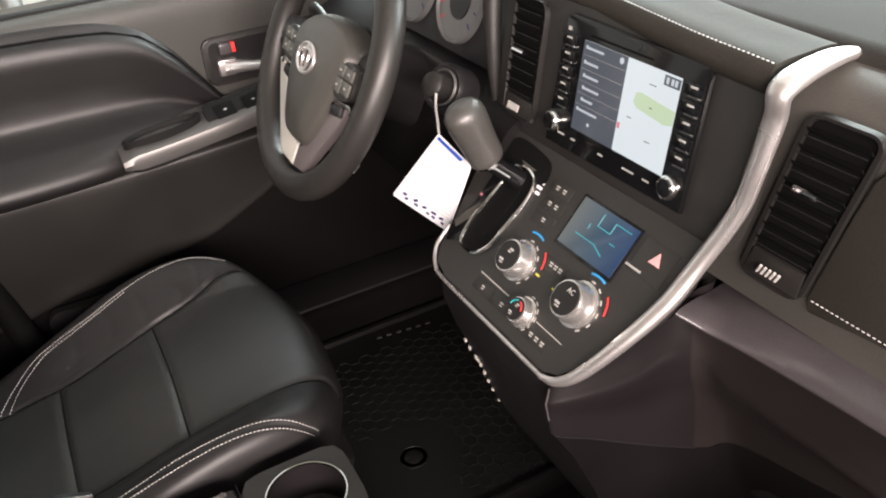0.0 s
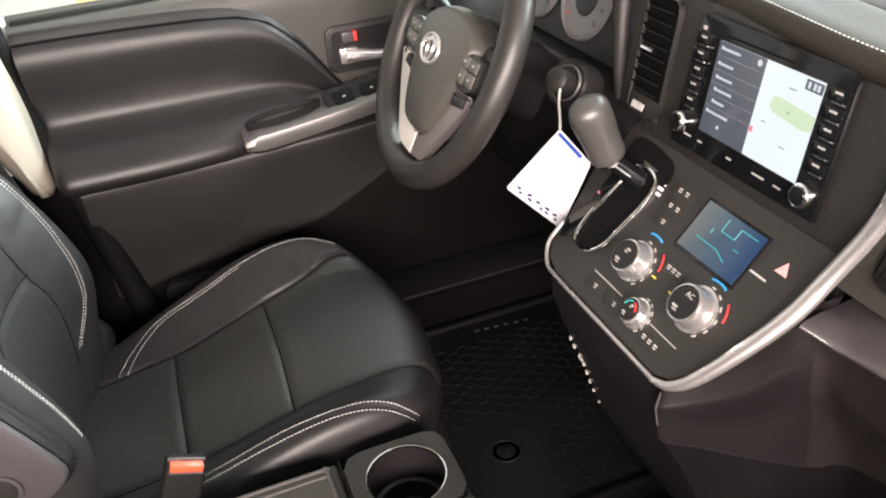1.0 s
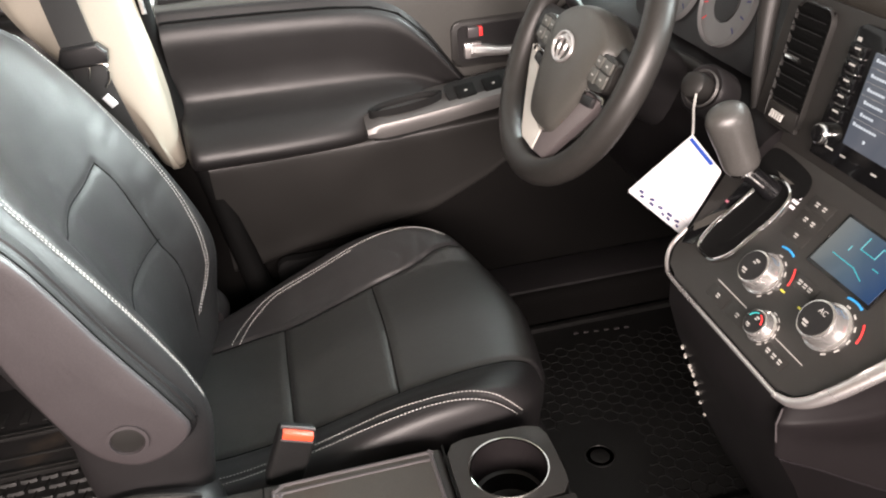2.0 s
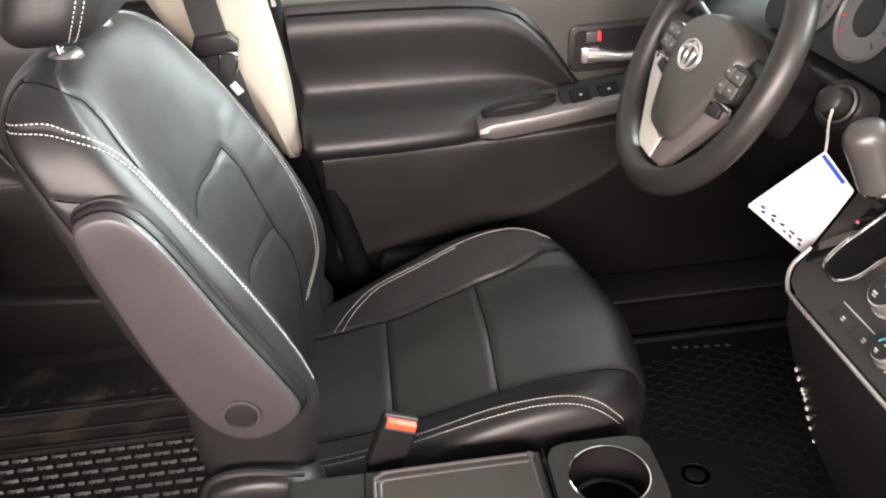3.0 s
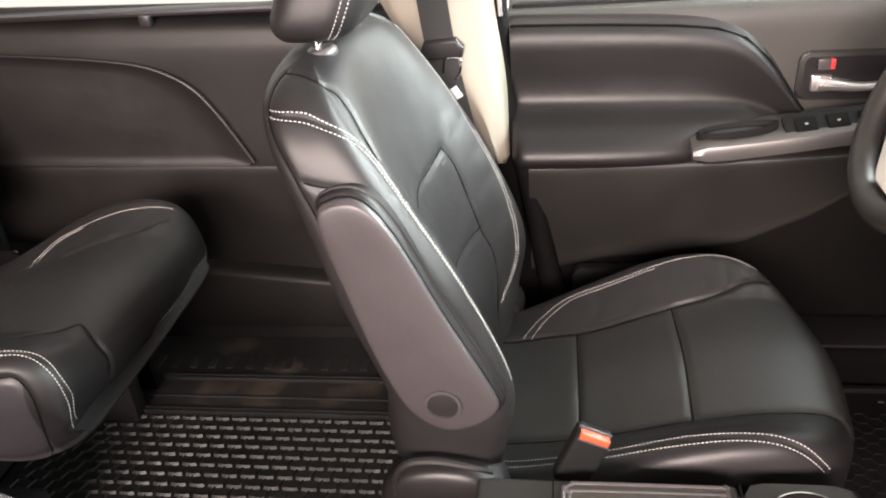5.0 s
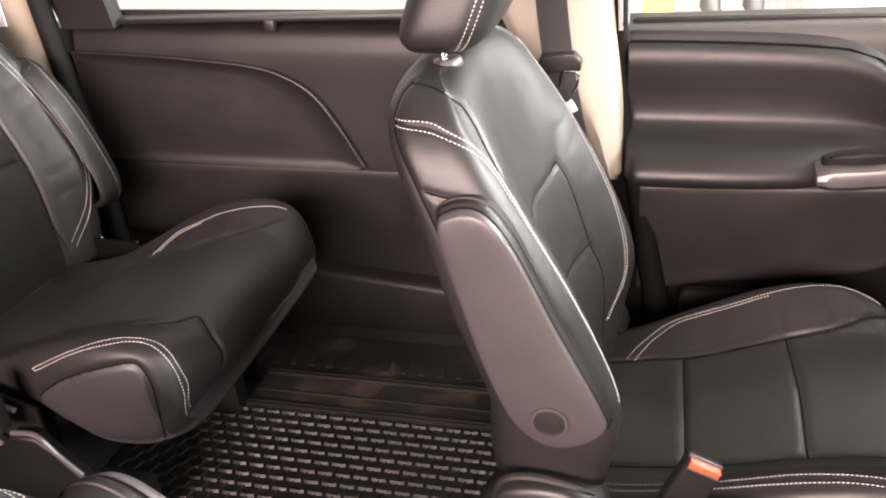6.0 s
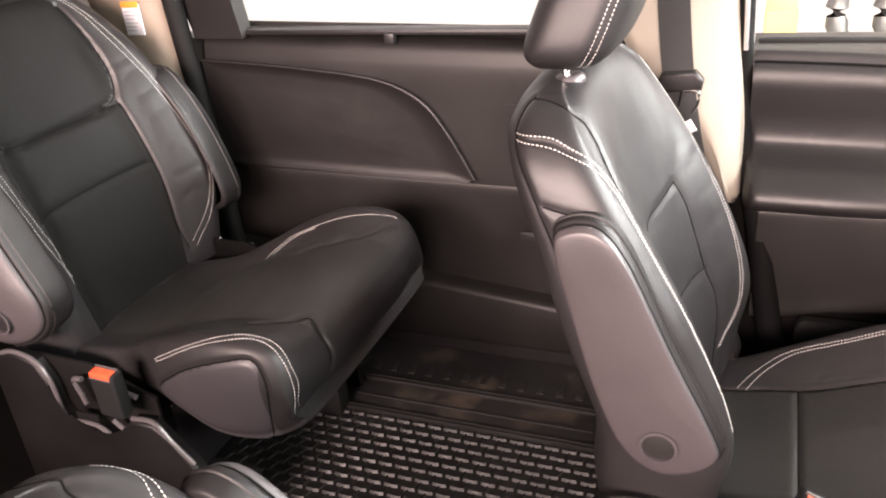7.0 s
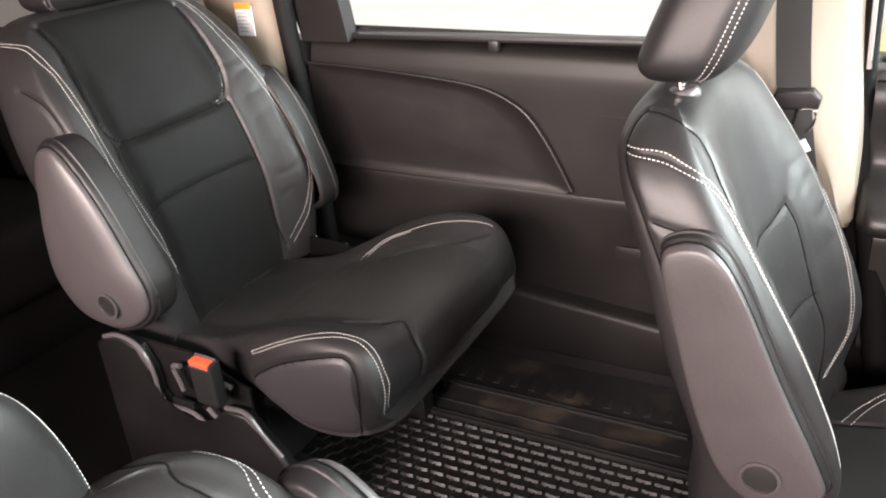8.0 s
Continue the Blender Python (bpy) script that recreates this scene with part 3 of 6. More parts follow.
    for k in range(7):
        row = 1.5 + 0.42 * k + rng.uniform(-0.08, 0.08)
        a = 11.4 + rng.uniform(-0.1, 0.3)
        folds.append([(row, a), (row + rng.uniform(0.02, 0.12), a + 0.6), (row + rng.uniform(0.0, 0.2), a + rng.uniform(0.9, 1.4))])
        a = 6.6 - rng.uniform(-0.1, 0.3)
        folds.append([(row + 0.2, a), (row + 0.2 + rng.uniform(0.02, 0.12), a - 0.5), (row + 0.2 + rng.uniform(0.0, 0.2), a - rng.uniform(0.7, 1.1))])
    back.press(folds, 0.0011 if rear else 0.0007, 0.006)
    for l in seams:
        part("seam", tube(back.line(l, 60)[0], 0.0013, 5), M_SEAM, seat)
    if rear:
        def in_insert(r, m):
            lo = f0 if r < 3.18 else float(np.interp(r, (3.18, 3.3, 3.55, 4.0, 5.0, 5.8, 7.1), (7.6, 7.0, 6.3, 6.13, 6.05, 5.9, 4.6)))
            hi = f1 if r < 3.18 else float(np.interp(r, (3.18, 3.37, 3.8, 4.4, 5.5, 6.5), (10.0, 10.62, 11.05, 11.3, 11.7, 12.2)))
            return lo < m < hi and 0.05 < r < 7.4

        part("backrest", back.bm(lambda r, m: not in_insert(r, m)), M_LEATHER, seat)
        part("insert_panel", back.bm(in_insert), M_MATTE, seat, "matte black insert leather")
    else:
        part("backrest", back.bm(), M_LEATHER, seat)
    tagged(part("backrest_stitching", stitches([back.line(l, 110) for l in inner + outer]), M_THREAD, seat, "white contrast stitching"), kind="stuff")

    # headrest, its two posts and their collars
    hx, hz = (-0.420, 0.770) if rear else (-0.388, 0.813)
    hx, hz = hx + head[0], hz + head[1]
    rows = []
    for h, w, d in ((0.0, 0.078, 0.030), (0.008, 0.108, 0.048), (0.03, 0.126, 0.060), (0.08, 0.119, 0.062), (0.13, 0.104, 0.058), (0.165, 0.086, 0.048), (0.185, 0.062, 0.030), (0.190, 0.035, 0.015)):
        ring = []
        for i in range(14):
            a = 2 * math.pi * i / 14
            c, s = math.cos(a), math.sin(a)
            ring.append(back_place((hx - 0.014 + 0.38 * h + d * math.copysign(abs(c) ** 0.60, c), w * math.copysign(abs(s) ** 0.55, s) + (0.035 if rear else 0.0), hz + h)))
        rows.append(ring)
    head = Hide(rows, 48, 84)
    lines = [[(0.6, 11.35), (1.5, 11.3), (3.5, 11.3), (5.5, 11.3), (6.4, 11.3)], [(0.6, 11.75), (1.5, 11.68), (3.5, 11.68), (5.5, 11.68), (6.4, 11.68)],
             [(0.6, 2.85), (1.5, 2.9), (3.5, 2.9), (5.5, 2.9), (6.4, 2.9)], [(0.6, 2.4), (1.5, 2.5), (3.5, 2.5), (5.5, 2.5), (6.4, 2.5)]]
    head.press([lines[0], lines[2]], 0.002, 0.006)
    part("headrest", head.bm(), M_LEATHER, seat)
    tagged(part("headrest_stitching", stitches([head.line(l, 50) for l in lines]), M_THREAD, seat, "white contrast stitching"), kind="stuff")
    for y in ((-0.033, 0.103) if rear else (-0.068, 0.068)):
        a, b = back_place((hx - 0.008, y, hz - 0.04)), back_place((hx - 0.012, y, hz + 0.03))
        part("headrest_post", tube([a, (a + b) / 2, b], 0.0055, 12, up=(0, 1, 0)), M_CHROME, seat, "chrome headrest post")
        c = back_place((hx - 0.008, y, hz - 0.018))
        m = Matrix.Translation(c) @ Matrix.Rotation(radians(-12 - recline), 4, "Y")
        part("collar", lathe(((0.006, 0.0085), (0.013, 0.0090), (0.0190, 0.0075), (0.0225, 0.003), (0.0225, -0.003), (0.019, -0.012)), m, 28), M_COLLAR, seat, "grey plastic collar")

    # folded-up armrests
    for s in arms:
        if rear:
            ctrl = ((-0.290, 0.560), (-0.268, 0.597), (-0.232, 0.600), (-0.196, 0.562), (-0.160, 0.497), (-0.130, 0.420), (-0.110, 0.360), (-0.120, 0.318), (-0.165, 0.286), (-0.225, 0.278), (-0.290, 0.300), (-0.326, 0.362), (-0.322, 0.440), (-0.304, 0.510))
        else:
            ctrl = ((-0.370, 0.668), (-0.356, 0.693), (-0.318, 0.694), (-0.284, 0.654), (-0.232, 0.542), (-0.182, 0.440), (-0.172, 0.402), (-0.200, 0.374), (-0.245, 0.366), (-0.288, 0.400), (-0.322, 0.480), (-0.348, 0.575))
        if rear and s < 0:
            ctrl = ((-0.300, 0.578), (-0.268, 0.590), (-0.238, 0.572), (-0.198, 0.505), (-0.170, 0.432), (-0.149, 0.356), (-0.146, 0.317), (-0.162, 0.296), (-0.200, 0.290), (-0.270, 0.310), (-0.318, 0.370), (-0.325, 0.450), (-0.316, 0.525))
        def pad_ring(k, ly):
            c = np.asarray(ctrl)
            mid = c.mean(0)
            q = mid + (c - mid) * k
            return [back_place((x + lift[0], -s * (ly + (0.045 if rear and s < 0 else 0.0)), z + lift[1])) for x, z in q]
        if rear:
            lay = ((0.92, 0.205), (1.0, 0.212), (1.02, 0.245), (1.01, 0.262), (0.98, 0.268), (0.90, 0.277), (0.68, 0.285), (0.35, 0.289), (0.10, 0.290), (0.004, 0.290))
        else:
            lay = ((0.90, 0.225), (0.975, 0.229), (0.995, 0.246), (0.995, 0.256), (0.983, 0.262), (0.95, 0.272), (0.88, 0.277), (0.5, 0.280), (0.15, 0.281), (0.004, 0.281))
        pad = Hide([pad_ring(k, ly) for k, ly in lay], 46, 90)
        seam_row = 4.3 if not rear else 4.05
        pad.press([[(seam_row, i) for i in np.linspace(0, len(ctrl), 25)]], 0.003, 0.0035)
        loop = pad.line([(seam_row, i) for i in np.linspace(0, len(ctrl), 49)], 90)[0]
        arm = part("armrest", pad.bm(lambda r, m: r < seam_row), M_BAND, seat, "black padded armrest folded up")
        # the far rear armrest's shade is put into a darker face material
        part("armrest_face", pad.bm(lambda r, m: r >= seam_row), M_LEATHER if rear and s < 0 else M_ARM, arm, "grey-black vinyl armrest face")
        part("piping_seam", tube(loop, 0.0014, 5), M_SEAM, arm)
        welt = pad.line([(2.4, i) for i in np.linspace(0, len(ctrl), 49)], 90)[0]
        part("piping", tube(welt, 0.0024, 6), M_BAND, arm)
        if rear and s < 0:
            continue
        bc = back_place((-0.190, -s * 0.2870, 0.337)) if rear else back_place((-0.243 + lift[0], -s * 0.2785, 0.418 + lift[1]))
        m = frame_at(bc, (1, 0, 0), (0, 0, 1)) if s * side > 0 else frame_at(bc, (-1, 0, 0), (0, 0, 1))
        br = 0.021
        part("button_ring", lathe(((br - 0.002, -0.004), (br + 0.001, 0.002), (br + 0.002, 0.004), (br - 0.002, 0.0045), (br - 0.0025, 0.0)), m, 32), M_ARM, arm)
        part("button", lathe(((0.001, 0.0020), (br - 0.006, 0.0018), (br - 0.003, 0.0008), (br - 0.003, -0.006)), m, 32), M_DARK if rear else M_PLASTIC, arm, "round pivot cap")

    # base
    if rear:
        shield = [(-0.30, 0.0), (-0.30, 0.225), (-0.279, 0.241), (-0.24, 0.251), (-0.197, 0.238), (-0.176, 0.197), (-0.172, 0.145), (-0.156, 0.128), (-0.104, 0.127), (-0.074, 0.108), (-0.047, 0.131), (-0.020, 0.155), (0.023, 0.156), (0.051, 0.124), (0.085, 0.088), (0.11, 0.05), (0.12, 0.0)]
        for s in (-1, 1):
            m = Matrix(((1, 0, 0, dx), (0, 0, 1, cy + side * s * 0.235), (0, 1, 0, 0), (0, 0, 0, 1)))
            full = [(x, z + (dz if z > 0 else 0)) for x, z in shield]
            shd = part("side_shield", prism(full, s * side * 0.022, m, 0.008, 3), M_SHIELD, seat, "black plastic side shield")
            yl = cy + side * s * 0.252
            # lips in paler plastic than the shield: edge highlights put into the colour
            for lip in (((-0.279, 0.241), (-0.24, 0.251), (-0.197, 0.238), (-0.176, 0.197), (-0.172, 0.145), (-0.156, 0.128), (-0.104, 0.127), (-0.074, 0.108)),
                        ((-0.104, 0.220), (-0.122, 0.215), (-0.114, 0.185), (-0.110, 0.170)), ((-0.062, 0.146), (-0.047, 0.133), (-0.036, 0.132)),
                        ((-0.028, 0.210), (-0.012, 0.207), (0.003, 0.204)), ((-0.020, 0.158), (0.023, 0.158), (0.051, 0.124), (0.085, 0.088))):
                part("lip", tube(catmull([(dx + x, yl, z + dz) for x, z in lip], 24), 0.0045, 8), M_COLLAR, shd)
            part("pocket_wall", prism([(dx - 0.24, 0.05), (dx + 0.02, 0.05), (dx + 0.02, 0.19 + dz), (dx - 0.10, 0.235 + dz), (dx - 0.24, 0.24 + dz)], s * side * 0.006, Matrix(((1, 0, 0, 0), (0, 0, 1, cy + side * s * 0.226), (0, 1, 0, 0), (0, 0, 0, 1))), 0.002), M_SHIELD, shd)
            part("buckle_pocket", rbox(dx - 0.140, dx - 0.092, yl - 0.003, yl + 0.003, 0.136 + dz, 0.150 + dz, 0.002), M_VOID, shd, "dark slot under the buckle")
        part("seat_frame", rbox(dx - 0.30, dx + 0.02, cy - 0.205, cy + 0.215, 0.11, 0.165 + dz - 0.01, 0.02), M_DARK, seat)
        for s in (-1, 1):
            part("floor_rail", rbox(dx - 0.33, dx + 0.12, cy + s * 0.16 - 0.02, cy + s * 0.16 + 0.02, 0.0, 0.12, 0.006), M_DARK, seat)
    else:
        part("seat_frame", rbox(dx - 0.26, dx + 0.21, cy - 0.215, cy + 0.215, 0.075, 0.165 + dz, 0.025), M_DARK, seat)
        for s in (-1, 1):
            part("floor_rail", rbox(dx - 0.28, dx + 0.26, cy + s * 0.19 - 0.022, cy + s * 0.19 + 0.022, 0.0, 0.08, 0.006), M_DARK, seat)
        for s in (-1, 1):
            hinge = Hide([[seat_place((-0.255 + 0.072 * k * math.cos(a) * 1.25, s * ly, 0.235 + 0.06 * k * math.sin(a))) for a in np.linspace(0, 2 * math.pi, 12, endpoint=False)]
                          for k, ly in ((0.9, 0.20), (1.0, 0.235), (0.98, 0.255), (0.85, 0.266), (0.5, 0.272), (0.15, 0.273))], 20, 40)
            part("hinge_cover", hinge.bm(), M_DARK, seat, "rounded black plastic hinge cover")
            strap = [seat_place((x, s * 0.266, z)) for x, z in ((-0.322, 0.250), (-0.318, 0.278), (-0.309, 0.298), (-0.292, 0.310), (-0.262, 0.3135), (-0.224, 0.307), (-0.188, 0.297))]
            part("hinge_strap", tube(catmull(strap, 40), [0.0035, 0.0045, 0.0055, 0.006, 0.006, 0.005, 0.003], 8, up=(0, 1, 0)), M_PLASTIC, seat, "raised band over the hinge cover")
    return seat


make_seat("driver_seat", "black leather front seat with white stitching and raised armrest", (0.0, 1.055, 0.0))
make_seat("passenger_seat", "black leather front seat slid back and reclined", (-0.15, 0.205, -0.086), recline=20, side=-1, head=(-0.072, -0.064), lift=(0.015, 0.022))
make_seat("second_row_seat", "black leather second-row captain's seat with two raised armrests", (-1.05, 1.035, 0.125), recline=3, rear=True, arms=(1, -1))


def make_buckle(name, label, tip, lean, foot_z, tilt=0, deep=0.010):
    """A seat-belt buckle on its stalk; tip: the top's middle."""
    ob = thing(name, (tip[0], tip[1], foot_z), label, "seat belt buckle")
    m = Matrix.Translation(tip) @ Matrix.Rotation(radians(lean), 4, "Y") @ Matrix.Rotation(radians(tilt), 4, "X")
    part("casing", moved(rbox(-0.023, 0.023, -0.013, 0.013, -0.088, -0.002, 0.006, 3), m), M_SEAL, ob)
    part("release_button", moved(rbox(-0.019, 0.019, -0.0138, -0.013 + deep, -0.010, -0.0008, 0.0020, 2), m), M_ORANGE, ob, "orange-red release button")
    part("slot_rim", moved(rbox(-0.021, 0.021, -0.0122 + deep, -0.0095 + deep, -0.010, 0.0012, 0.001, 2), m), M_COLLAR, ob, "pale lip behind the button")
    part("front_lip", moved(rbox(-0.020, 0.020, -0.0150, -0.0125, -0.0115, -0.0095, 0.0008, 2), m), M_COLLAR, ob)
    a = m @ Vector((-0.002, 0, -0.08))
    b = Vector((a.x - 0.012, a.y, foot_z))
    part("stalk", tube([a, (a + b) / 2 + Vector((-0.004, 0, 0)), b], 0.014, 10, flat=0.5, up=(0, 1, 0)), M_DARK, ob)
    return ob


make_buckle("seat_belt_buckle", "black seat belt buckle with orange button beside the cushion", (-0.058, 0.797, 0.366), 22, 0.12)
make_buckle("seat_belt_buckle", "black seat belt buckle with orange button in the side shield", (-1.066, 0.756, 0.398), 3, 0.31, 3, 0.016)


# ---- shell of the car: floor, roof, pillars, outer skin ----
solo("ground", rbox(-9, 9, -8, 9, -0.50, -0.42, 0), M_FLOOR, "pale polished hall floor under the car", "floor", "structure")
solo("floor", rbox(-2.9, 1.3, -0.12, 1.47, -0.03, 0.0, 0), M_CARPET, "black carpeted car floor", "floor", "structure")
solo("underbody", rbox(-2.95, 1.4, -0.2, 1.6, -0.40, -0.034, 0.03), M_DARK, "dark underbody", "car body", "structure")
solo("ceiling", rbox(-2.9, 0.35, -0.10, 1.45, 1.33, 1.37, 0.01), M_HEADLINER, "cream fabric headliner", "ceiling", "structure")
solo("roof_skin", rbox(-2.95, 0.38, -0.14, 1.49, 1.374, 1.40, 0.01), M_BODY, "white car roof", "car body", "structure")
solo("firewall", rbox(1.05, 1.10, -0.2, 1.6, -0.03, 0.84, 0), M_CARPET, "black footwell bulkhead", "wall", "structure")
solo("wall_rear", rbox(-2.95, -2.90, -0.14, 1.49, -0.03, 0.80, 0), M_PLASTIC, "dark tailgate trim", "wall", "structure")
# walls out of view, added with heights set to block side light
solo("wall_right_rear", rbox(-2.9, -1.55, -0.16, -0.12, 0.544, 1.33, 0), M_PLASTIC, "unseen wall that keeps side light off the third row", "wall", "structure")
solo("wall_right", rbox(-2.9, -0.52, -0.16, -0.12, -0.03, 0.54, 0), M_PLASTIC, "unseen wall that blocks low side light at the rear", "wall", "structure")
solo("wall_right_front", rbox(-0.52, 1.05, -0.16, -0.12, -0.03, 0.56, 0), M_PLASTIC, "unseen wall that keeps side light out of the footwell", "sill", "structure")
solo("outer_skin", rbox(-2.95, 1.3, 1.56, 1.60, -0.40, 0.715, 0.01), M_BODY, "white outer door skin", "car body", "structure")
for x0, x1 in ((-1.54, -1.44), (-0.62, -0.50)):
    solo("pillar_right", rbox(x0, x1, -0.16, -0.10, 0.54, 1.33, 0.02), M_CREAM, "cream pillar trim", "pillar", "structure")
for x0, x1 in ((-2.9, -2.6),):
    solo("pillar_left", rbox(x0, x1, 1.43, 1.50, 0.70, 1.33, 0.02), M_CREAM, "cream pillar trim", "pillar", "structure")
solo("side_trim_rear", rbox(-2.9, -1.52, 1.46, 1.55, 0.0, 0.74, 0.02), M_SLIDE, "dark rear side trim", "side trim", "structure")
# panes out of view, added to dim what falls in from behind
for name, box in (("tailgate_glass", (-2.93, -2.92, -0.14, 1.49, 0.80, 1.374)), ("quarter_glass", (-2.60, -1.64, 1.505, 1.512, 0.74, 1.374))):
    solo(name, rbox(*box, 0), M_TINT, "dark glass added to cut the light from the rear", "car window", "structure")
a_pts = [(1.08, 1.50, 0.80), (0.75, 1.48, 1.05), (0.36, 1.44, 1.35)]
solo("a_pillar", tube(catmull(a_pts, 12), 0.04, 12), M_CREAM, "cream windscreen pillar", "pillar", "structure")

# cream centre pillar, narrowing to a rounded foot
rows = []
for z, xa, xb, ya in ((0.452, -0.228, -0.198, 1.452), (0.462, -0.234, -0.194, 1.420), (0.50, -0.248, -0.194, 1.410), (0.60, -0.300, -0.200, 1.412),
                      (0.72, -0.390, -0.214, 1.420), (0.84, -0.425, -0.227, 1.424), (1.05, -0.43, -0.245, 1.416), (1.33, -0.44, -0.26, 1.40)):
    rows.append([(xa, 1.49, z), (xa, ya + 0.035, z), (xa + 0.010, ya + 0.012, z), (xa + 0.03, ya, z), ((xa + xb) / 2, ya - 0.004, z), (xb - 0.022, ya + 0.002, z), (xb - 0.006, ya + 0.014, z), (xb, ya + 0.036, z), (xb, 1.49, z)])
pillar = Hide(rows, 60, 60)
solo("pillar_centre", pillar.bm(), M_PILLAR, "cream plastic centre pillar trim", "pillar", "structure")
# black gap and seal between pillar and front door
seal_pts = catmull([(-0.225, 1.480, 1.30), (-0.207, 1.478, 0.72), (-0.196, 1.474, 0.55), (-0.160, 1.45, 0.42), (-0.115, 1.44, 0.18), (-0.06, 1.43, 0.05)], 40)
solo("door_seal", tube(seal_pts, [0.016, 0.016, 0.018, 0.022, 0.024, 0.024], 10), M_VOID, "black rubber door seal", "door seal", "structure")
solo("sill_filler", rbox(-2.9, -0.40, 1.464, 1.552, -0.03, 0.058, 0), M_DARK, "black sill under the sliding door", "sill", "structure")
solo("sill_wall", rbox(-0.40, 1.05, 1.465, 1.55, -0.03, 0.46, 0.01), M_CARPET, "black lower side wall behind the seat", "wall", "structure")

# rear pillar: black seal, cream trim
rows = []
for z, xa, xb in ((0.50, -1.42, -1.362), (0.52, -1.45, -1.362), (0.60, -1.53, -1.368), (0.80, -1.58, -1.385), (1.0, -1.62, -1.40), (1.33, -1.66, -1.43)):
    rows.append([(xa, 1.50, z), (xa, 1.45, z), (xa + 0.03, 1.43, z), ((xa + xb) / 2, 1.425, z), (xb - 0.03, 1.43, z), (xb, 1.455, z), (xb, 1.50, z)])
solo("pillar_rear", Hide(rows, 40, 42).bm(), M_CREAM, "cream plastic rear pillar trim", "pillar", "structure")
solo("door_seal_rear", tube(catmull([(-1.40, 1.462, 1.32), (-1.372, 1.462, 0.85), (-1.352, 1.462, 0.60), (-1.335, 1.46, 0.35), (-1.33, 1.46, 0.08)], 30), 0.022, 10), M_SEAL, "black rubber door seal", "door seal", "structure")
solo("side_trim_middle", rbox(-1.55, -1.345, 1.462, 1.55, 0.0, 0.74, 0.01), M_PLASTIC, "dark trim under the rear pillar", "side trim", "structure")
sticker = thing("warning_label", (-1.448, 1.422, 0.76), "white paper label with orange strip on the pillar", "label")
part("paper", rbox(-1.472, -1.426, 1.4195, 1.4225, 0.757, 0.822, 0), M_PAPER, sticker)
part("strip", rbox(-1.472, -1.426, 1.4180, 1.4195, 0.815, 0.828, 0), M_AMBER, sticker, "orange strip")
for i in range(6):
    part("print_line", rbox(-1.467, -1.435 - 0.004 * (i % 3), 1.4185, 1.4195, 0.806 - 0.008 * i, 0.8075 - 0.008 * i, 0), M_MARK, sticker)


# ---- front door ----
def swept(profile, xs, shift=None):
    """A profile of (y, z) drawn along x; shift(x) gives an added (y, z)."""
    g = []
    for x in xs:
        sy, sz = shift(x) if shift else (0, 0)
        g.append([(x, y + sy, z + sz) for y, z in profile])
    return grid_bm(np.array(g), True, True)


door = thing("front_door", (0.4, 1.50, 0.05), "closed front door with black padded trim and grey plastic sill", "car door", kind="structure")
sill_prof = catmull([(1.555, 0.50), (1.555, 0.716), (1.530, 0.723), (1.502, 0.720), (1.489, 0.708), (1.483, 0.685), (1.484, 0.64), (1.488, 0.56), (1.490, 0.44), (1.50, 0.42)], 44)
part("upper_panel", swept([tuple(p) for p in sill_prof], np.linspace(-0.192, 1.04, 24), lambda x: (0, 0.004 * math.sin(x * 2))), M_UPPER, door, "charcoal grained plastic")
# padded insert: station x, upper edge, lower edge
rows = []
pad_prof = ((0.0, 1.492), (0.008, 1.474), (0.05, 1.464), (0.13, 1.460), (0.24, 1.465), (0.40, 1.474), (0.53, 1.474), (0.60, 1.464), (0.65, 1.444), (0.69, 1.420), (0.74, 1.398), (0.79, 1.384), (0.84, 1.376), (0.89, 1.375), (0.94, 1.384), (0.98, 1.402), (1.0, 1.425), (1.0, 1.492))
for x, zt, zb, pull in ((-0.188, 0.697, 0.452, 0.55), (-0.182, 0.698, 0.450, 0.82), (-0.168, 0.698, 0.450, 1), (-0.12, 0.697, 0.449, 1), (-0.02, 0.694, 0.449, 1), (0.10, 0.688, 0.450, 1), (0.17, 0.680, 0.452, 0.9), (0.22, 0.662, 0.456, 0.75), (0.265, 0.620, 0.462, 0.6), (0.305, 0.565, 0.47, 0.45), (0.335, 0.522, 0.478, 0.3), (0.342, 0.512, 0.480, 0.3)):
    tuck = 0.38 * min(1.0, max(0.0, (x - 0.06) / 0.15))
    rows.append([(x, 1.492 + (y - 1.492) * (pull if f > 0.5 else 1) * (1 - tuck * min(1.0, max(0.0, (f - 0.66) / 0.12))), zt + (zb - zt) * f) for f, y in pad_prof])
pad = Hide(rows, 90, 120)
part("padded_insert", pad.bm(), M_VINYL, door, "soft black vinyl pad")
part("pad_seam", tube(np.array([(r[0][0], 1.476, r[0][2] + 0.001) for r in rows]), 0.0024, 8), M_SEAM, door)
# armrest trim, pull cup, window switches
tr = catmull([(0.128, 1.368, 0.491), (0.20, 1.366, 0.497), (0.30, 1.368, 0.508), (0.42, 1.374, 0.522), (0.60, 1.385, 0.545), (0.75, 1.40, 0.560)], 40)
g = []
for i, (x, y, z) in enumerate(tr):
    k = min(1.0, 0.55 + i * 0.15)
    ring = [(y - 0.004, z - 0.014 * k), (y - 0.008, z), (y - 0.004, z + 0.012 * k), (y + 0.006, z + 0.017 * k), (y + 0.024, z + 0.019 * k), (y + 0.050, z + 0.021), (y + 0.10, z + 0.018), (y + 0.10, z - 0.016), (y + 0.02, z - 0.017 * k)]
    g.append([(x, a, b) for a, b in ring])
part("armrest_trim", grid_bm(np.array(g)), M_TRIM, door, "satin silver armrest strip")
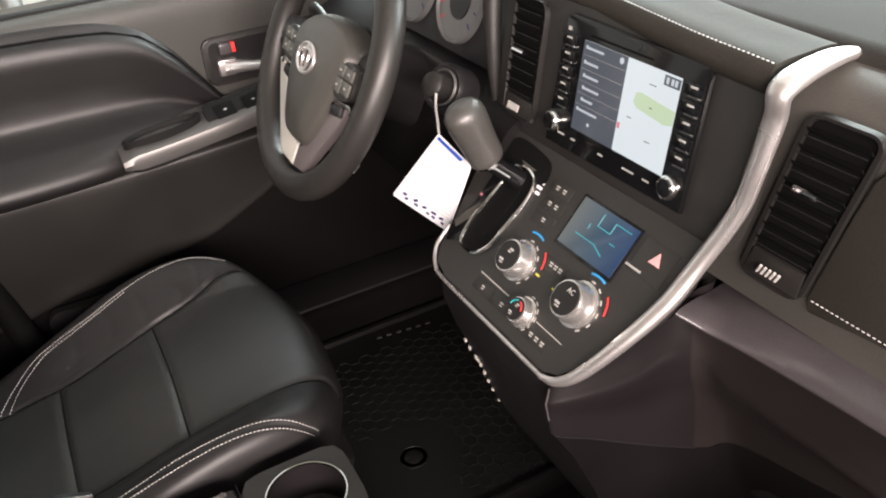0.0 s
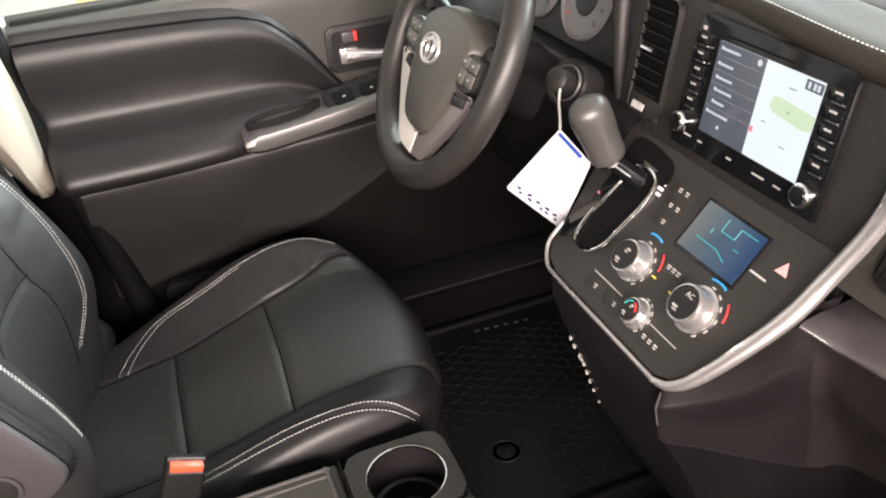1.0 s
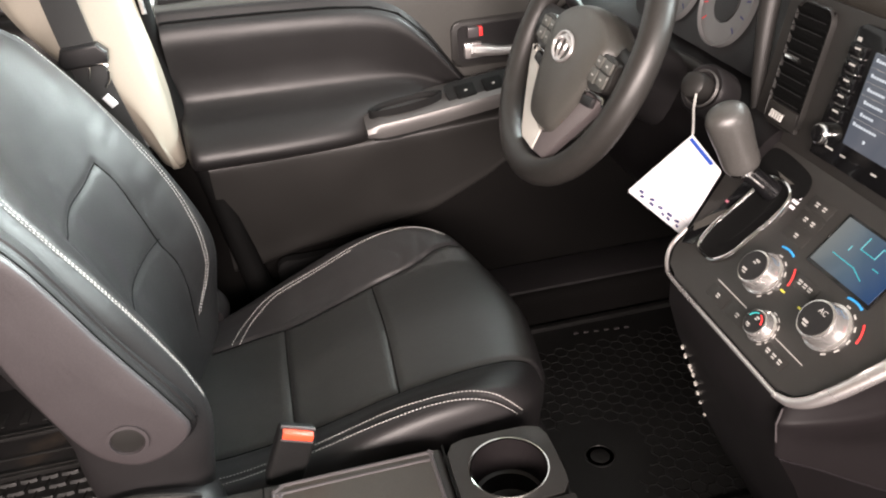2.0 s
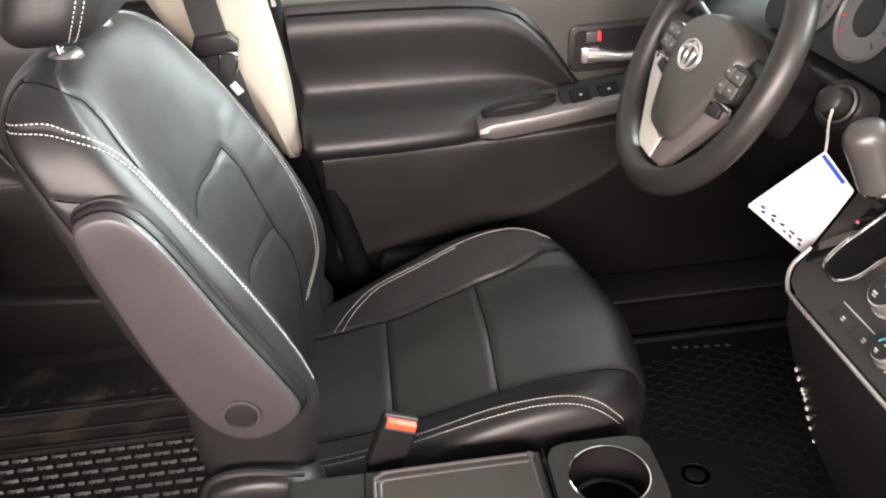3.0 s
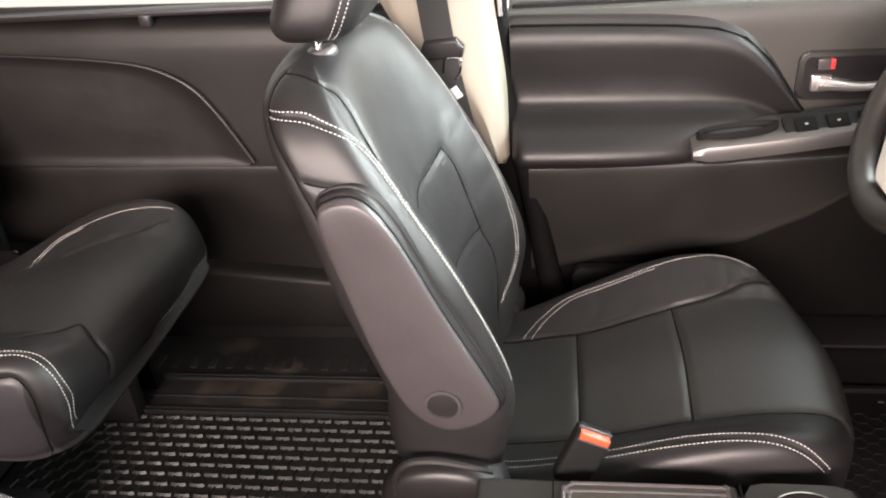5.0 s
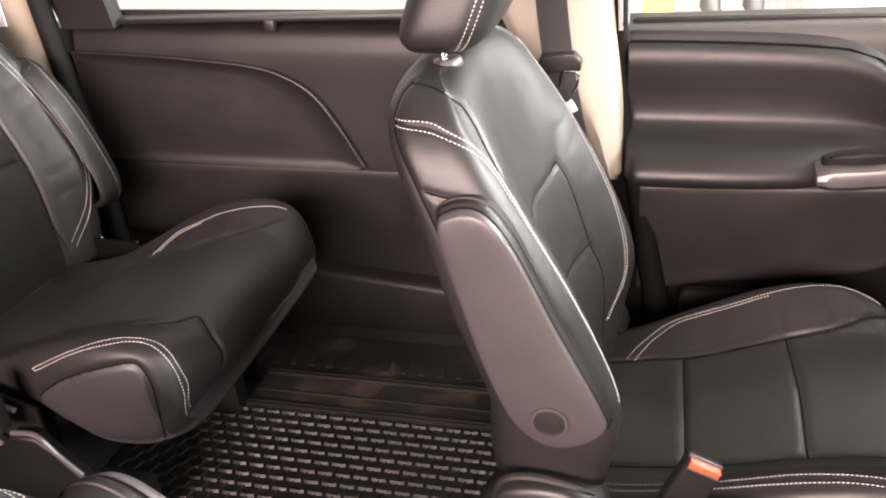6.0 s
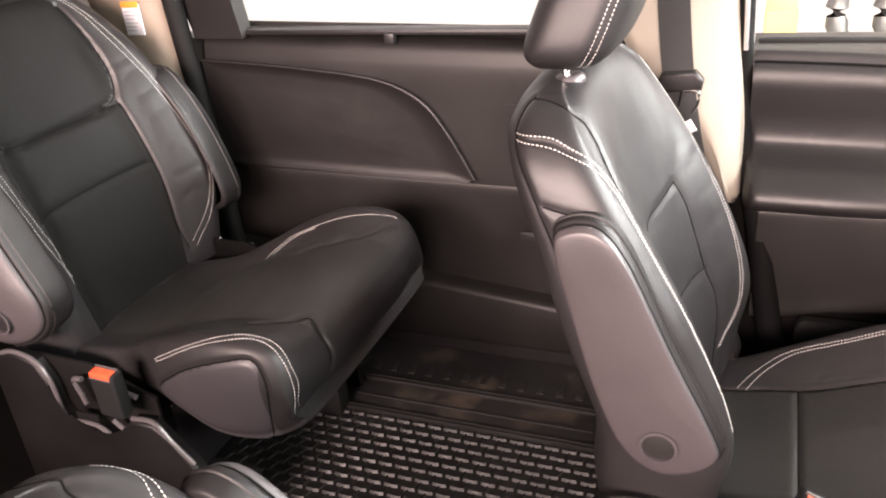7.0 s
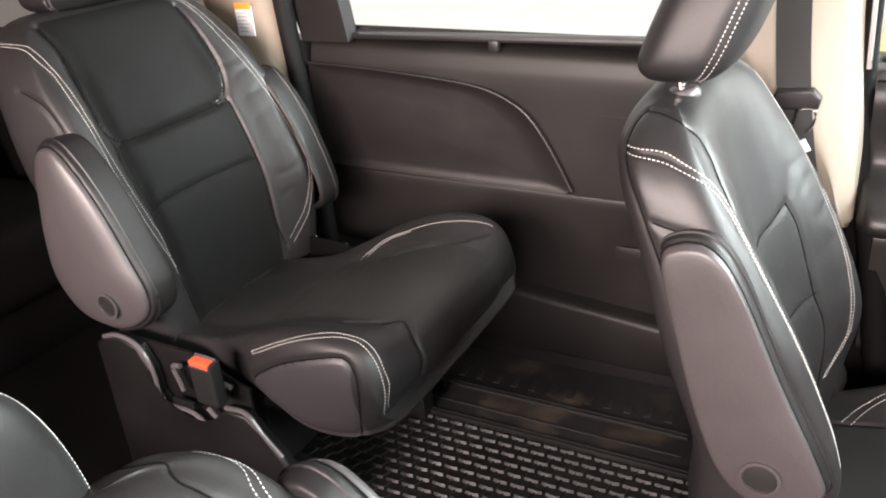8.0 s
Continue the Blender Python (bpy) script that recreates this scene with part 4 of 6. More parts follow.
cup = Hide([[(0.205 + 0.062 * k * math.cos(a), 1.400 + 0.020 * k * math.sin(a) + dy, z + 0.12 * 0.062 * k * math.cos(a)) for a in np.linspace(0, 2 * math.pi, 16, endpoint=False)]
            for k, dy, z in ((1.0, 0.0, 0.470), (1.10, 0.0, 0.524), (1.06, 0.0, 0.527), (0.96, 0.0, 0.523), (0.9, 0.0, 0.50), (0.6, 0, 0.49), (0.1, 0, 0.49))], 30, 40)
part("pull_cup", cup.bm(), M_SEAL, door, "black pull handle cup")
sw = frame_at((0.395, 1.398, 0.535), (1, 0.03, 0.10), (-0.05, 1, 0.62))
panel = part("switch_panel", moved(prism(round_rect(-0.115, 0.16, -0.024, 0.026, 0.008), 0.008, None, 0.002), sw), M_SEAL, door, "black window switch panel")
for i in range(4):
    part("window_switch", moved(rbox(-0.098 + i * 0.052, -0.062 + i * 0.052, -0.016, 0.014, 0.006, 0.0115, 0.003, 2), sw), M_VOID, panel)
    part("switch_mark", moved(rbox(-0.082 + i * 0.052, -0.077 + i * 0.052, -0.003, 0.0, 0.0116, 0.0119, 0), sw), M_MARK, panel)
# inner handle in its recess
hm = Matrix(((1, 0, 0, 0), (0, 0, -1, 1.492), (0, 1, 0, 0), (0, 0, 0, 1)))
part("handle_surround", prism(round_rect(0.315, 0.71, 0.545, 0.634, 0.018), 0.010, hm, 0.006, 3), M_PLASTIC, door)
part("handle_recess", prism(round_rect(0.327, 0.702, 0.556, 0.623, 0.012), 0.0115, hm), M_DARK, door, "dark handle recess")
hp = catmull([(0.348, 1.474, 0.580), (0.375, 1.470, 0.577), (0.42, 1.468, 0.572), (0.50, 1.467, 0.578), (0.60, 1.470, 0.588)], 24)
handle = part("door_handle", merge(tube(hp, [0.019, 0.016, 0.0115, 0.010, 0.010], 12, flat=0.7), moved(rbox(-0.017, 0.018, -0.007, 0.007, -0.024, 0.006, 0.006), Matrix.Translation((0.353, 1.474, 0.588)))), M_SILVER, door, "satin silver pull lever")
part("lock_slider", rbox(0.344, 0.366, 1.468, 1.484, 0.603, 0.622, 0.003), M_COLLAR, handle)
part("lock_mark", rbox(0.366, 0.373, 1.469, 1.483, 0.604, 0.621, 0.001), M_RED, handle, "red lock marker")
# lower panel with map pocket
low = catmull([(1.46, 0.462), (1.438, 0.458), (1.424, 0.444), (1.420, 0.42), (1.424, 0.36), (1.432, 0.28), (1.440, 0.20), (1.447, 0.12), (1.452, 0.06), (1.48, 0.05)], 40)
g = []
for x in np.linspace(-0.158, 0.56, 37):
    zl = float(np.interp(x, (-0.13, -0.02, 0.12, 0.25, 0.37, 0.47, 0.56), (0.205, 0.232, 0.246, 0.268, 0.325, 0.395, 0.452)))
    zt = 0.462 + 0.03 * max(0, x - 0.1)
    ring = [(y, zt + (z - 0.462) * (zt - zl) / 0.412) for y, z in low] + [(1.50, zl), (1.50, zt)]
    g.append([(x, y + 0.012 * max(0, x - 0.3), z) for y, z in ring])
part("lower_panel", grid_bm(np.array(g)), M_PLASTIC, door, "dark plastic lower door panel")
part("map_pocket", moved(prism(round_rect(-0.075, 0.11, 0.16, 0.228, 0.02), 0.02, hm, 0.006), Matrix.Translation((0, -0.045, 0))), M_SEAL, door, "dark map pocket")
part("window_seal", rbox(-0.185, 1.04, 1.514, 1.535, 0.716, 0.7285, 0.004), M_SEAL, door)
pane = part("window_pane", moved(rbox(-0.20, 1.0, -0.002, 0.002, 0.0, 0.60, 0), Matrix.Translation((0, 1.532, 0.722)) @ Matrix.Rotation(radians(10), 4, "X")), M_GLASS, door, "clear side window")
pane.visible_shadow = False
part("window_frame", tube(catmull([(-0.203, 1.462, 0.722), (-0.212, 1.458, 0.95), (-0.225, 1.440, 1.33)], 16), 0.004, 8), M_SILVER, door)

# ---- sliding door ----
sl = thing("sliding_door", (-0.87, 1.50, 0.05), "closed sliding door with black padded panel", "car door", kind="structure")
top_prof = catmull([(1.56, 0.40), (1.56, 0.736), (1.535, 0.742), (1.515, 0.738), (1.500, 0.728), (1.492, 0.706), (1.488, 0.67), (1.488, 0.55), (1.488, 0.44), (1.50, 0.42)], 44)
part("upper_panel", swept([tuple(p) for p in top_prof], np.linspace(-1.335, -0.36, 16), lambda x: (0, -0.022 * (x + 1.335))), M_SLIDE, sl, "dark grained upper panel")
ins_ctrl = [(-1.335, 0.688), (-1.20, 0.681), (-1.05, 0.669), (-0.93, 0.655), (-0.86, 0.634), (-0.805, 0.598), (-0.76, 0.535), (-0.712, 0.445), (-0.72, 0.4395), (-0.90, 0.4415), (-1.10, 0.446), (-1.335, 0.452)]
curve = [tuple(p) for p in catmull(ins_ctrl[:8], 60)] + [tuple(p) for p in catmull(ins_ctrl[8:], 30)]
c = np.array(curve)
mid = np.array([-1.10, 0.56])
g = []
for k, y in ((1.0, 1.489), (1.0, 1.477), (0.993, 1.4735), (0.975, 1.4745), (0.93, 1.4785), (0.80, 1.4805), (0.5, 1.4780), (0.02, 1.477)):
    q = mid + (c - mid) * k
    g.append([(x, y, z) for x, z in q])
part("padded_insert", grid_bm(np.array(g)), M_SLIDEPAD, sl, "raised padded vinyl panel")
part("insert_edge", tube([(x, 1.4755, z + 0.001) for x, z in catmull(ins_ctrl[:8], 50)], 0.0035, 8), M_SLIDEPAD, sl)
part("shut_line", rbox(-0.655, -0.55, 1.486, 1.4885, 0.604, 0.6065, 0), M_SLIDEPAD, sl)
mid_prof = catmull([(1.50, 0.448), (1.490, 0.444), (1.486, 0.430), (1.487, 0.40), (1.491, 0.35), (1.496, 0.30), (1.499, 0.25), (1.501, 0.21), (1.503, 0.18)], 40)
part("lower_panel", swept([tuple(p) for p in mid_prof] + [(1.55, 0.18), (1.55, 0.446)], np.linspace(-1.335, -0.36, 12), lambda x: (0, -0.012 * (x + 1.335))), M_SLIDE, sl, "dark plastic lower panel")
part("speaker_patch", moved(prism(round_rect(-0.62, -0.55, 0.305, 0.335, 0.008), 0.003, hm, 0.001), Matrix.Translation((0, -0.010, 0))), M_DARK, sl)
g = []
for x in np.linspace(-1.335, -0.42, 10):
    top_z = 0.201 - 0.10 * (x + 0.84)
    g.append([(x, 1.535, top_z + 0.006), (x, 1.475, top_z + 0.003), (x, 1.464, top_z), (x, 1.459, top_z - 0.005), (x, 1.457, top_z - 0.012), (x, 1.455, 0.13), (x, 1.453, 0.070), (x, 1.456, 0.060), (x, 1.53, 0.060)])
part("step_riser", grid_bm(np.array(g)), M_SLIDE, sl, "grey plastic lower riser")
part("riser_clip", rbox(-0.520, -0.492, 1.470, 1.500, 0.186, 0.204, 0.004), M_DARK, sl)
part("window_sill", rbox(-1.335, -0.40, 1.500, 1.545, 0.738, 0.750, 0.005), M_DARK, sl, "black window sill strip")
part("sill_clip", rbox(-0.890, -0.868, 1.486, 1.506, 0.722, 0.744, 0.004), M_DARK, sl)
part("window_corner", prism([(-1.345, 0.735), (-1.222, 0.735), (-1.250, 0.90), (-1.30, 1.33), (-1.41, 1.33), (-1.385, 0.90)], 0.05, Matrix(((1, 0, 0, 0), (0, 0, 1, 1.482), (0, 1, 0, 0), (0, 0, 0, 1))), 0.016, 4), M_SLIDE, sl, "dark window surround")
pane = part("window_pane", moved(rbox(-1.33, -0.40, -0.002, 0.002, 0.0, 0.60, 0), Matrix.Translation((0, 1.538, 0.745)) @ Matrix.Rotation(radians(10), 4, "X")), M_GLASS, sl, "clear side window")
pane.visible_shadow = False

# ---- front seat belt on the centre pillar ----
belt = thing("seat_belt", (-0.305, 1.405, 0.40), "black seat belt webbing with its tongue on the pillar", "seat belt")
bw = catmull([(-0.335, 1.385, 1.25), (-0.325, 1.395, 0.95), (-0.312, 1.400, 0.75), (-0.290, 1.400, 0.60), (-0.262, 1.402, 0.48), (-0.24, 1.405, 0.38)], 30)
g = [[(x - 0.026, y - 0.001, z), (x, y - 0.0025, z), (x + 0.026, y - 0.001, z), (x + 0.026, y + 0.001, z), (x - 0.026, y + 0.001, z)] for x, y, z in bw]
part("webbing", grid_bm(np.array(g)), M_WEB, belt)
hm_t = Matrix.Translation((-0.302, 1.390, 0.682)) @ Matrix.Rotation(radians(-4), 4, "Y")
tg = part("tongue_holder", moved(prism([(-0.028, 0.020), (0.028, 0.020), (0.040, 0.004), (0.036, -0.012), (-0.030, -0.012), (-0.038, 0.0)], 0.020, Matrix(((1, 0, 0, 0), (0, 0, -1, 0.010), (0, 1, 0, 0), (0, 0, 0, 1))), 0.005, 3), hm_t), M_DARK, belt, "black plastic tongue holder")
part("metal_tongue", merge(tube(catmull([(-0.292, 1.382, 0.672), (-0.270, 1.382, 0.670), (-0.270, 1.382, 0.648), (-0.279, 1.382, 0.634)], 12), 0.0021, 8), tube([(-0.296, 1.382, 0.670), (-0.300, 1.382, 0.646)], 0.0024, 8)), M_CHROME, tg, "bright metal belt tongue")
part("belt_tag", moved(rbox(-0.006, 0.007, -0.002, 0.002, -0.011, 0.011, 0.001), Matrix.Translation((-0.281, 1.392, 0.607)) @ Matrix.Rotation(radians(-32), 4, "Y")), M_PAPER, belt, "small white fabric tag")

# ---- floor covering ----
step = thing("sill_plate", (-0.80, 1.33, 0.0), "black ribbed sill plate beside the mat", "sill plate", kind="structure")
part("plate", rbox(-1.30, -0.40, 1.205, 1.462, 0.0, 0.026, 0.004), M_DUSTY, step)
for y, h in ((1.252, 0.0285), (1.306, 0.033), (1.316, 0.033)):
    part("rib", rbox(-1.28, -0.42, y - 0.003, y + 0.003, 0.02, h, 0.0015), M_RUBBER, step)
for i in range(14):
    part("anti_slip_bar", rbox(-1.02 + i * 0.042, -1.005 + i * 0.042, 1.345, 1.385, 0.02, 0.0275, 0.001), M_RUBBER, step)


def lozenge(bm, x, y, z, a, b, h, turn=0.0):
    """A small raised tread with sloping flanks."""
    c, s = math.cos(turn), math.sin(turn)
    lo = [bm.verts.new((x + c * u - s * v, y + s * u + c * v, z)) for u, v in ((-a, -b), (a, -b), (a, b), (-a, b))]
    hi = [bm.verts.new((x + c * u * 0.92 - s * (b * 0.2 if v < 0 else b * 0.75), y + s * u * 0.92 + c * (b * 0.2 if v < 0 else b * 0.75), z + h)) for u, v in ((-a, -b), (a, -b), (a, b), (-a, b))]
    bm.faces.new(hi)
    for i in range(4):
        bm.faces.new((lo[i], lo[(i + 1) % 4], hi[(i + 1) % 4], hi[i]))


mat2 = thing("rear_floor_mat", (-0.75, 0.95, 0.0), "black rubber mat with raised treads in front of the second row", "floor mat")
part("tray", rbox(-1.12, -0.33, 0.55, 1.200, 0.0, 0.022, 0.006), M_RUBBER, mat2)
part("rim", rbox(-1.12, -0.33, 1.198, 1.204, 0.0, 0.032, 0.002), M_RUBBER, mat2)
part("rim", rbox(-1.12, -0.33, 1.207, 1.211, 0.0, 0.033, 0.0015), M_RUBBER, mat2)
bm = bmesh.new()
pitch, row = 0.0345, 0.0252
for j in range(26):
    y = 1.186 - row * j
    for i in range(24):
        x = -1.105 + pitch * i - 0.5 * pitch * (j % 2)
        if not -1.115 < x < -0.345:
            continue
        for u, v, turn in ((-0.0088, 0.0008, -0.16), (0.0, 0.0, 0.0), (0.0088, 0.0008, 0.16)):
            lozenge(bm, x + u, y + v, 0.0215, 0.0050, 0.0034, 0.0050, turn)
        lozenge(bm, x + 0.0150, y + 0.5 * row + 0.001, 0.0215, 0.0105, 0.0012, 0.0036, radians(72))
tagged(part("tread", bm, M_RUBBER, mat2), kind="stuff")

mat1 = thing("front_floor_mat", (0.5, 1.05, 0.0), "black rubber driver's mat with embossed pattern and badge", "floor mat")
part("tray", rbox(0.20, 0.86, 0.79, 1.32, 0.0, 0.024, 0.006), M_MAT, mat1)
part("rim", rbox(0.20, 0.86, 1.308, 1.322, 0.0, 0.034, 0.004), M_MAT, mat1)
part("rim", rbox(0.20, 0.86, 0.788, 0.800, 0.0, 0.040, 0.004), M_MAT, mat1)
bm = bmesh.new()
cell = 0.0150
for i in range(22):
    for j in range(18):
        x, y = 0.35 + 1.5 * cell * i, 0.82 + 1.732 * cell * (j + 0.5 * (i % 2))
        for turn in (30, 90, 150):
            u, v = x + 0.866 * cell * math.cos(radians(turn)), y + 0.866 * cell * math.sin(radians(turn))
            if (u - 0.407) ** 2 + (v - 0.954) ** 2 > 0.0075 and v < 1.25 and u - 0.40 > 0.6 * (0.95 - v):
                lozenge(bm, u, v, 0.0235, 0.5 * cell, 0.0026, 0.0020, radians(turn + 90))
tagged(part("tread", bm, M_MAT, mat1), kind="stuff")
part("badge", merge(lathe(((0.027, 0.0235), (0.026, 0.0250), (0.0235, 0.0252), (0.0225, 0.024)), Matrix.Translation((0.407, 0.954, 0))), lathe(((0.017, 0.0235), (0.015, 0.0248), (0.003, 0.0250)), Matrix.Translation((0.407, 0.954, 0)))), M_MAT, mat1, "embossed round badge")
for i in range(6):
    k = i / 5
    m = Matrix.Translation((0.490 + 0.105 * k, 1.283 - 0.012 * k, 0.0240)) @ Matrix.Rotation(radians(-7), 4, "Z")
    part("name_bar", moved(rbox(-0.0050, 0.0050, -0.0030, 0.0030, 0, 0.002, 0.0006), m), M_ARM, mat1, "pale embossed bar")
kick = thing("kick_ledge", (0.7, 1.39, 0.0), "black carpeted ledge along the sill", "sill", kind="structure")
part("ledge", rbox(0.10, 1.04, 1.335, 1.468, 0.0, 0.095, 0.025, 4), M_CARPET, kick)
part("scuff_plate", rbox(0.12, 0.95, 1.355, 1.46, 0.08, 0.101, 0.008), M_DARK, kick)

# ---- low console between the front seats ----
con = thing("floor_console", (0.02, 0.66, 0.0), "low grey console with cup holder and lidded tray", "console")
shape = [(-0.215, 0.57), (0.215, 0.57), (0.245, 0.60), (0.245, 0.735), (0.215, 0.765), (-0.16, 0.765), (-0.215, 0.735)]


def plate_with_hole(x0, x1, y0, y1, hx, hy, r, z0, z1, n=32):
    """A slab with one round hole through it."""
    bm = bmesh.new()
    rings = []
    for z in (z0, z1):
        inner, outer = [], []
        for i in range(n):
            a = 2 * math.pi * i / n
            c, s = math.cos(a), math.sin(a)
            ax, ay = (x1 - hx if c > 0 else hx - x0), (y1 - hy if s > 0 else hy - y0)
            k = ((abs(c) / ax) ** 6 + (abs(s) / ay) ** 6) ** (-1 / 6)
            inner.append(bm.verts.new((hx + r * c, hy + r * s, z)))
            outer.append(bm.verts.new((hx + k * c, hy + k * s, z)))
        rings.append((inner, outer))
    for i in range(n):
        j = (i + 1) % n
        (a, b), (c, d) = rings
        bm.faces.new((a[i], a[j], b[j], b[i]))
        bm.faces.new((c[i], c[j], d[j], d[i]))
        bm.faces.new((a[i], a[j], c[j], c[i]))
        bm.faces.new((b[i], b[j], d[j], d[i]))
    return bm


part("body", prism(shape, 0.235, None, 0.012, 3), M_PLASTIC, con)
part("rear_box", rbox(-0.205, 0.108, 0.572, 0.763, 0.22, 0.299, 0.006), M_PLASTIC, con)
for y0, y1 in ((0.572, 0.586), (0.749, 0.763)):
    part("side_wall", rbox(0.108, 0.243, y0, y1, 0.22, 0.301, 0.004), M_PLASTIC, con)
part("front_wall", rbox(0.230, 0.243, 0.586, 0.749, 0.22, 0.301, 0.004), M_PLASTIC, con)
part("deck", plate_with_hole(0.112, 0.240, 0.645, 0.762, 0.178, 0.700, 0.047, 0.300, 0.322), M_PLASTIC, con)
part("deck_side", rbox(0.112, 0.240, 0.575, 0.643, 0.300, 0.322, 0.003), M_PLASTIC, con)
part("rear_deck", rbox(-0.205, 0.108, 0.575, 0.762, 0.298, 0.318, 0.008, 3), M_PLASTIC, con)
part("cup_rim", lathe(((0.0464, 0.318), (0.0468, 0.3240), (0.0482, 0.3244), (0.0488, 0.321)), Matrix.Translation((0.178, 0.700, 0)), 40, False), M_CHROME, con, "chrome cup holder ring")
part("cup_well", lathe(((0.0458, 0.3225), (0.0450, 0.285), (0.0445, 0.272), (0.040, 0.270), (0.0385, 0.243), (0.030, 0.240), (0.001, 0.2395)), Matrix.Translation((0.178, 0.700, 0.0)), 36, False), M_LEDGE_DIM, con, "dark cup well")
lid = part("tray_lid", rbox(-0.100, 0.095, 0.585, 0.748, 0.318, 0.326, 0.004), M_LID, con, "olive-brown grained tray lid")
for bead, r in (([(-0.099, 0.60), (-0.0985, 0.728), (-0.096, 0.738), (-0.088, 0.7445), (-0.074, 0.747), (0.082, 0.748), (0.089, 0.7455), (0.0925, 0.738), (0.094, 0.60)], 0.0024),
                ([(-0.092, 0.60), (-0.0915, 0.722), (-0.089, 0.730), (-0.082, 0.7345), (0.076, 0.7365), (0.082, 0.735)], 0.0021)):
    part("lid_edge", tube(catmull([(x, y, 0.3258) for x, y in bead], 70), r, 8), M_COLLAR, lid, "satin raised bead")
for x0, x1 in ((-0.1118, -0.1098), (0.1085, 0.1105)):
    part("lid_gap", rbox(x0, x1, 0.60, 0.7585, 0.317, 0.3228 if x0 > 0 else 0.3186, 0), M_VOID, con, "dark joint beside the lid")
part("catch", rbox(0.128, 0.145, 0.633, 0.650, 0.322, 0.328, 0.002), M_SILVER, con, "small silver catch")


# ---- dashboard ----
dash = thing("dashboard", (0.8, 0.67, 0.0), "charcoal soft-touch dashboard with silver trim", "dashboard", kind="structure")
C11, S11 = math.cos(radians(11)), math.sin(radians(11))
C47, S47 = math.cos(radians(47)), math.sin(radians(47))
HU = frame_at((0.554, 0.645, 0.672), (0, -1, 0), (S11, 0, C11))
CL = frame_at((0.543, 0.645, 0.637), (0, -1, 0), (C47, 0, S47))


def hu(x, y, z=0.0):
    return HU @ Vector((x, y, z))


def cl(x, y, z=0.0):
    return CL @ Vector((x, y, z))


def along_y(profile, ys):
    return grid_bm(np.array([[(x, y, z) for x, z in profile] for y in ys]))


# passenger side: face, ledge and knee panel in one swept body
face = catmull([(0.70, 0.800), (0.648, 0.799), (0.618, 0.786), (0.604, 0.755), (0.602, 0.68), (0.601, 0.60), (0.600, 0.562)], 30)
part("passenger_face", along_y([tuple(p) for p in face] + [(0.98, 0.55), (0.98, 0.800)], np.linspace(-0.12, 0.56, 15)), M_FACE, dash, "charcoal grained dash face")
knee = catmull([(0.74, 0.45), (0.67, 0.435), (0.648, 0.41), (0.642, 0.37), (0.646, 0.32), (0.652, 0.27), (0.68, 0.22), (0.80, 0.20)], 40)
part("glove_box", along_y([tuple(p) for p in knee] + [(1.0, 0.20), (1.0, 0.47)], np.linspace(-0.12, 0.56, 14)), M_VINYL, dash, "dark smooth knee panel")
part("glove_box_gap", tube([(0.6425, y, 0.385 + 0.02 * (0.5 - y)) for y in np.linspace(-0.1, 0.545, 10)], 0.0025, 6), M_SATIN, dash, "thin edge of the glove box")
# tower under the controls
tower = [(0.420, 0.478), (0.560, 0.628), (0.60, 0.80), (0.98, 0.80), (0.98, 0.0), (0.612, 0.0), (0.590, 0.040), (0.531, 0.152), (0.487, 0.245), (0.465, 0.32), (0.436, 0.395), (0.421, 0.445)]
part("tower", prism([(x, z) for x, z in tower], -0.255, Matrix(((1, 0, 0, 0), (0, 0, 1, 0.795), (0, 1, 0, 0), (0, 0, 0, 1))), 0.006), M_DARK, dash, "dark centre tower")
# flank under the trim, running out into the passenger's ledge: upper edge, swelling, foot of each station
brow = [(0.410, 0.541, 0.492), (0.443, 0.514, 0.523), (0.475, 0.496, 0.551), (0.532, 0.501, 0.556), (0.551, 0.479, 0.541), (0.560, 0.451, 0.538), (0.566, 0.390, 0.540), (0.568, 0.297, 0.547), (0.570, 0.05, 0.560), (0.570, -0.12, 0.570)]
swell = [(0.403, 0.538, 0.474), (0.442, 0.511, 0.486), (0.478, 0.494, 0.499), (0.523, 0.491, 0.507), (0.563, 0.490, 0.482), (0.572, 0.462, 0.468), (0.570, 0.396, 0.472), (0.564, 0.293, 0.484), (0.563, 0.05, 0.500), (0.563, -0.12, 0.510)]
foot_line = [(0.409, 0.538, 0.430), (0.457, 0.530, 0.404), (0.511, 0.520, 0.375), (0.562, 0.512, 0.349), (0.597, 0.503, 0.336), (0.625, 0.486, 0.340), (0.625, 0.390, 0.371), (0.625, 0.28, 0.40), (0.625, 0.05, 0.42), (0.625, -0.12, 0.43)]
rows = [[(0.432, 0.558, z) for z in (0.491, 0.486, 0.479, 0.474, 0.466, 0.450, 0.431)]]
for i, (a, b, c) in enumerate(zip(brow, swell, foot_line)):
    a, b, c = Vector(a), Vector(b), Vector(c)
    k = min(1.0, i / 2)
    rows.append([tuple(a), tuple(a.lerp(b, 0.35) + Vector((0.001, 0.001, 0)) * k), tuple(a.lerp(b, 0.75)), tuple(b), tuple(b.lerp(c, 0.18) + Vector((0.002, 0.002, 0)) * k), tuple(b.lerp(c, 0.5) + Vector((0.010, 0.007, 0)) * k), tuple(c)])
g = catmull(np.array(rows), 80)
g = np.swapaxes(catmull(np.swapaxes(g, 0, 1), 40), 0, 1)
# split so the better lit right part gets a lighter tone
part("flank", grid_bm(g[:37], False, False), M_LEDGE_DIM, dash, "smooth flank under the trim, shade in its colour", angle=80)
part("ledge_face", grid_bm(g[36:], False, False), M_LEDGE_MID, dash, "smooth face below the ledge, half-lit in its colour", angle=80)
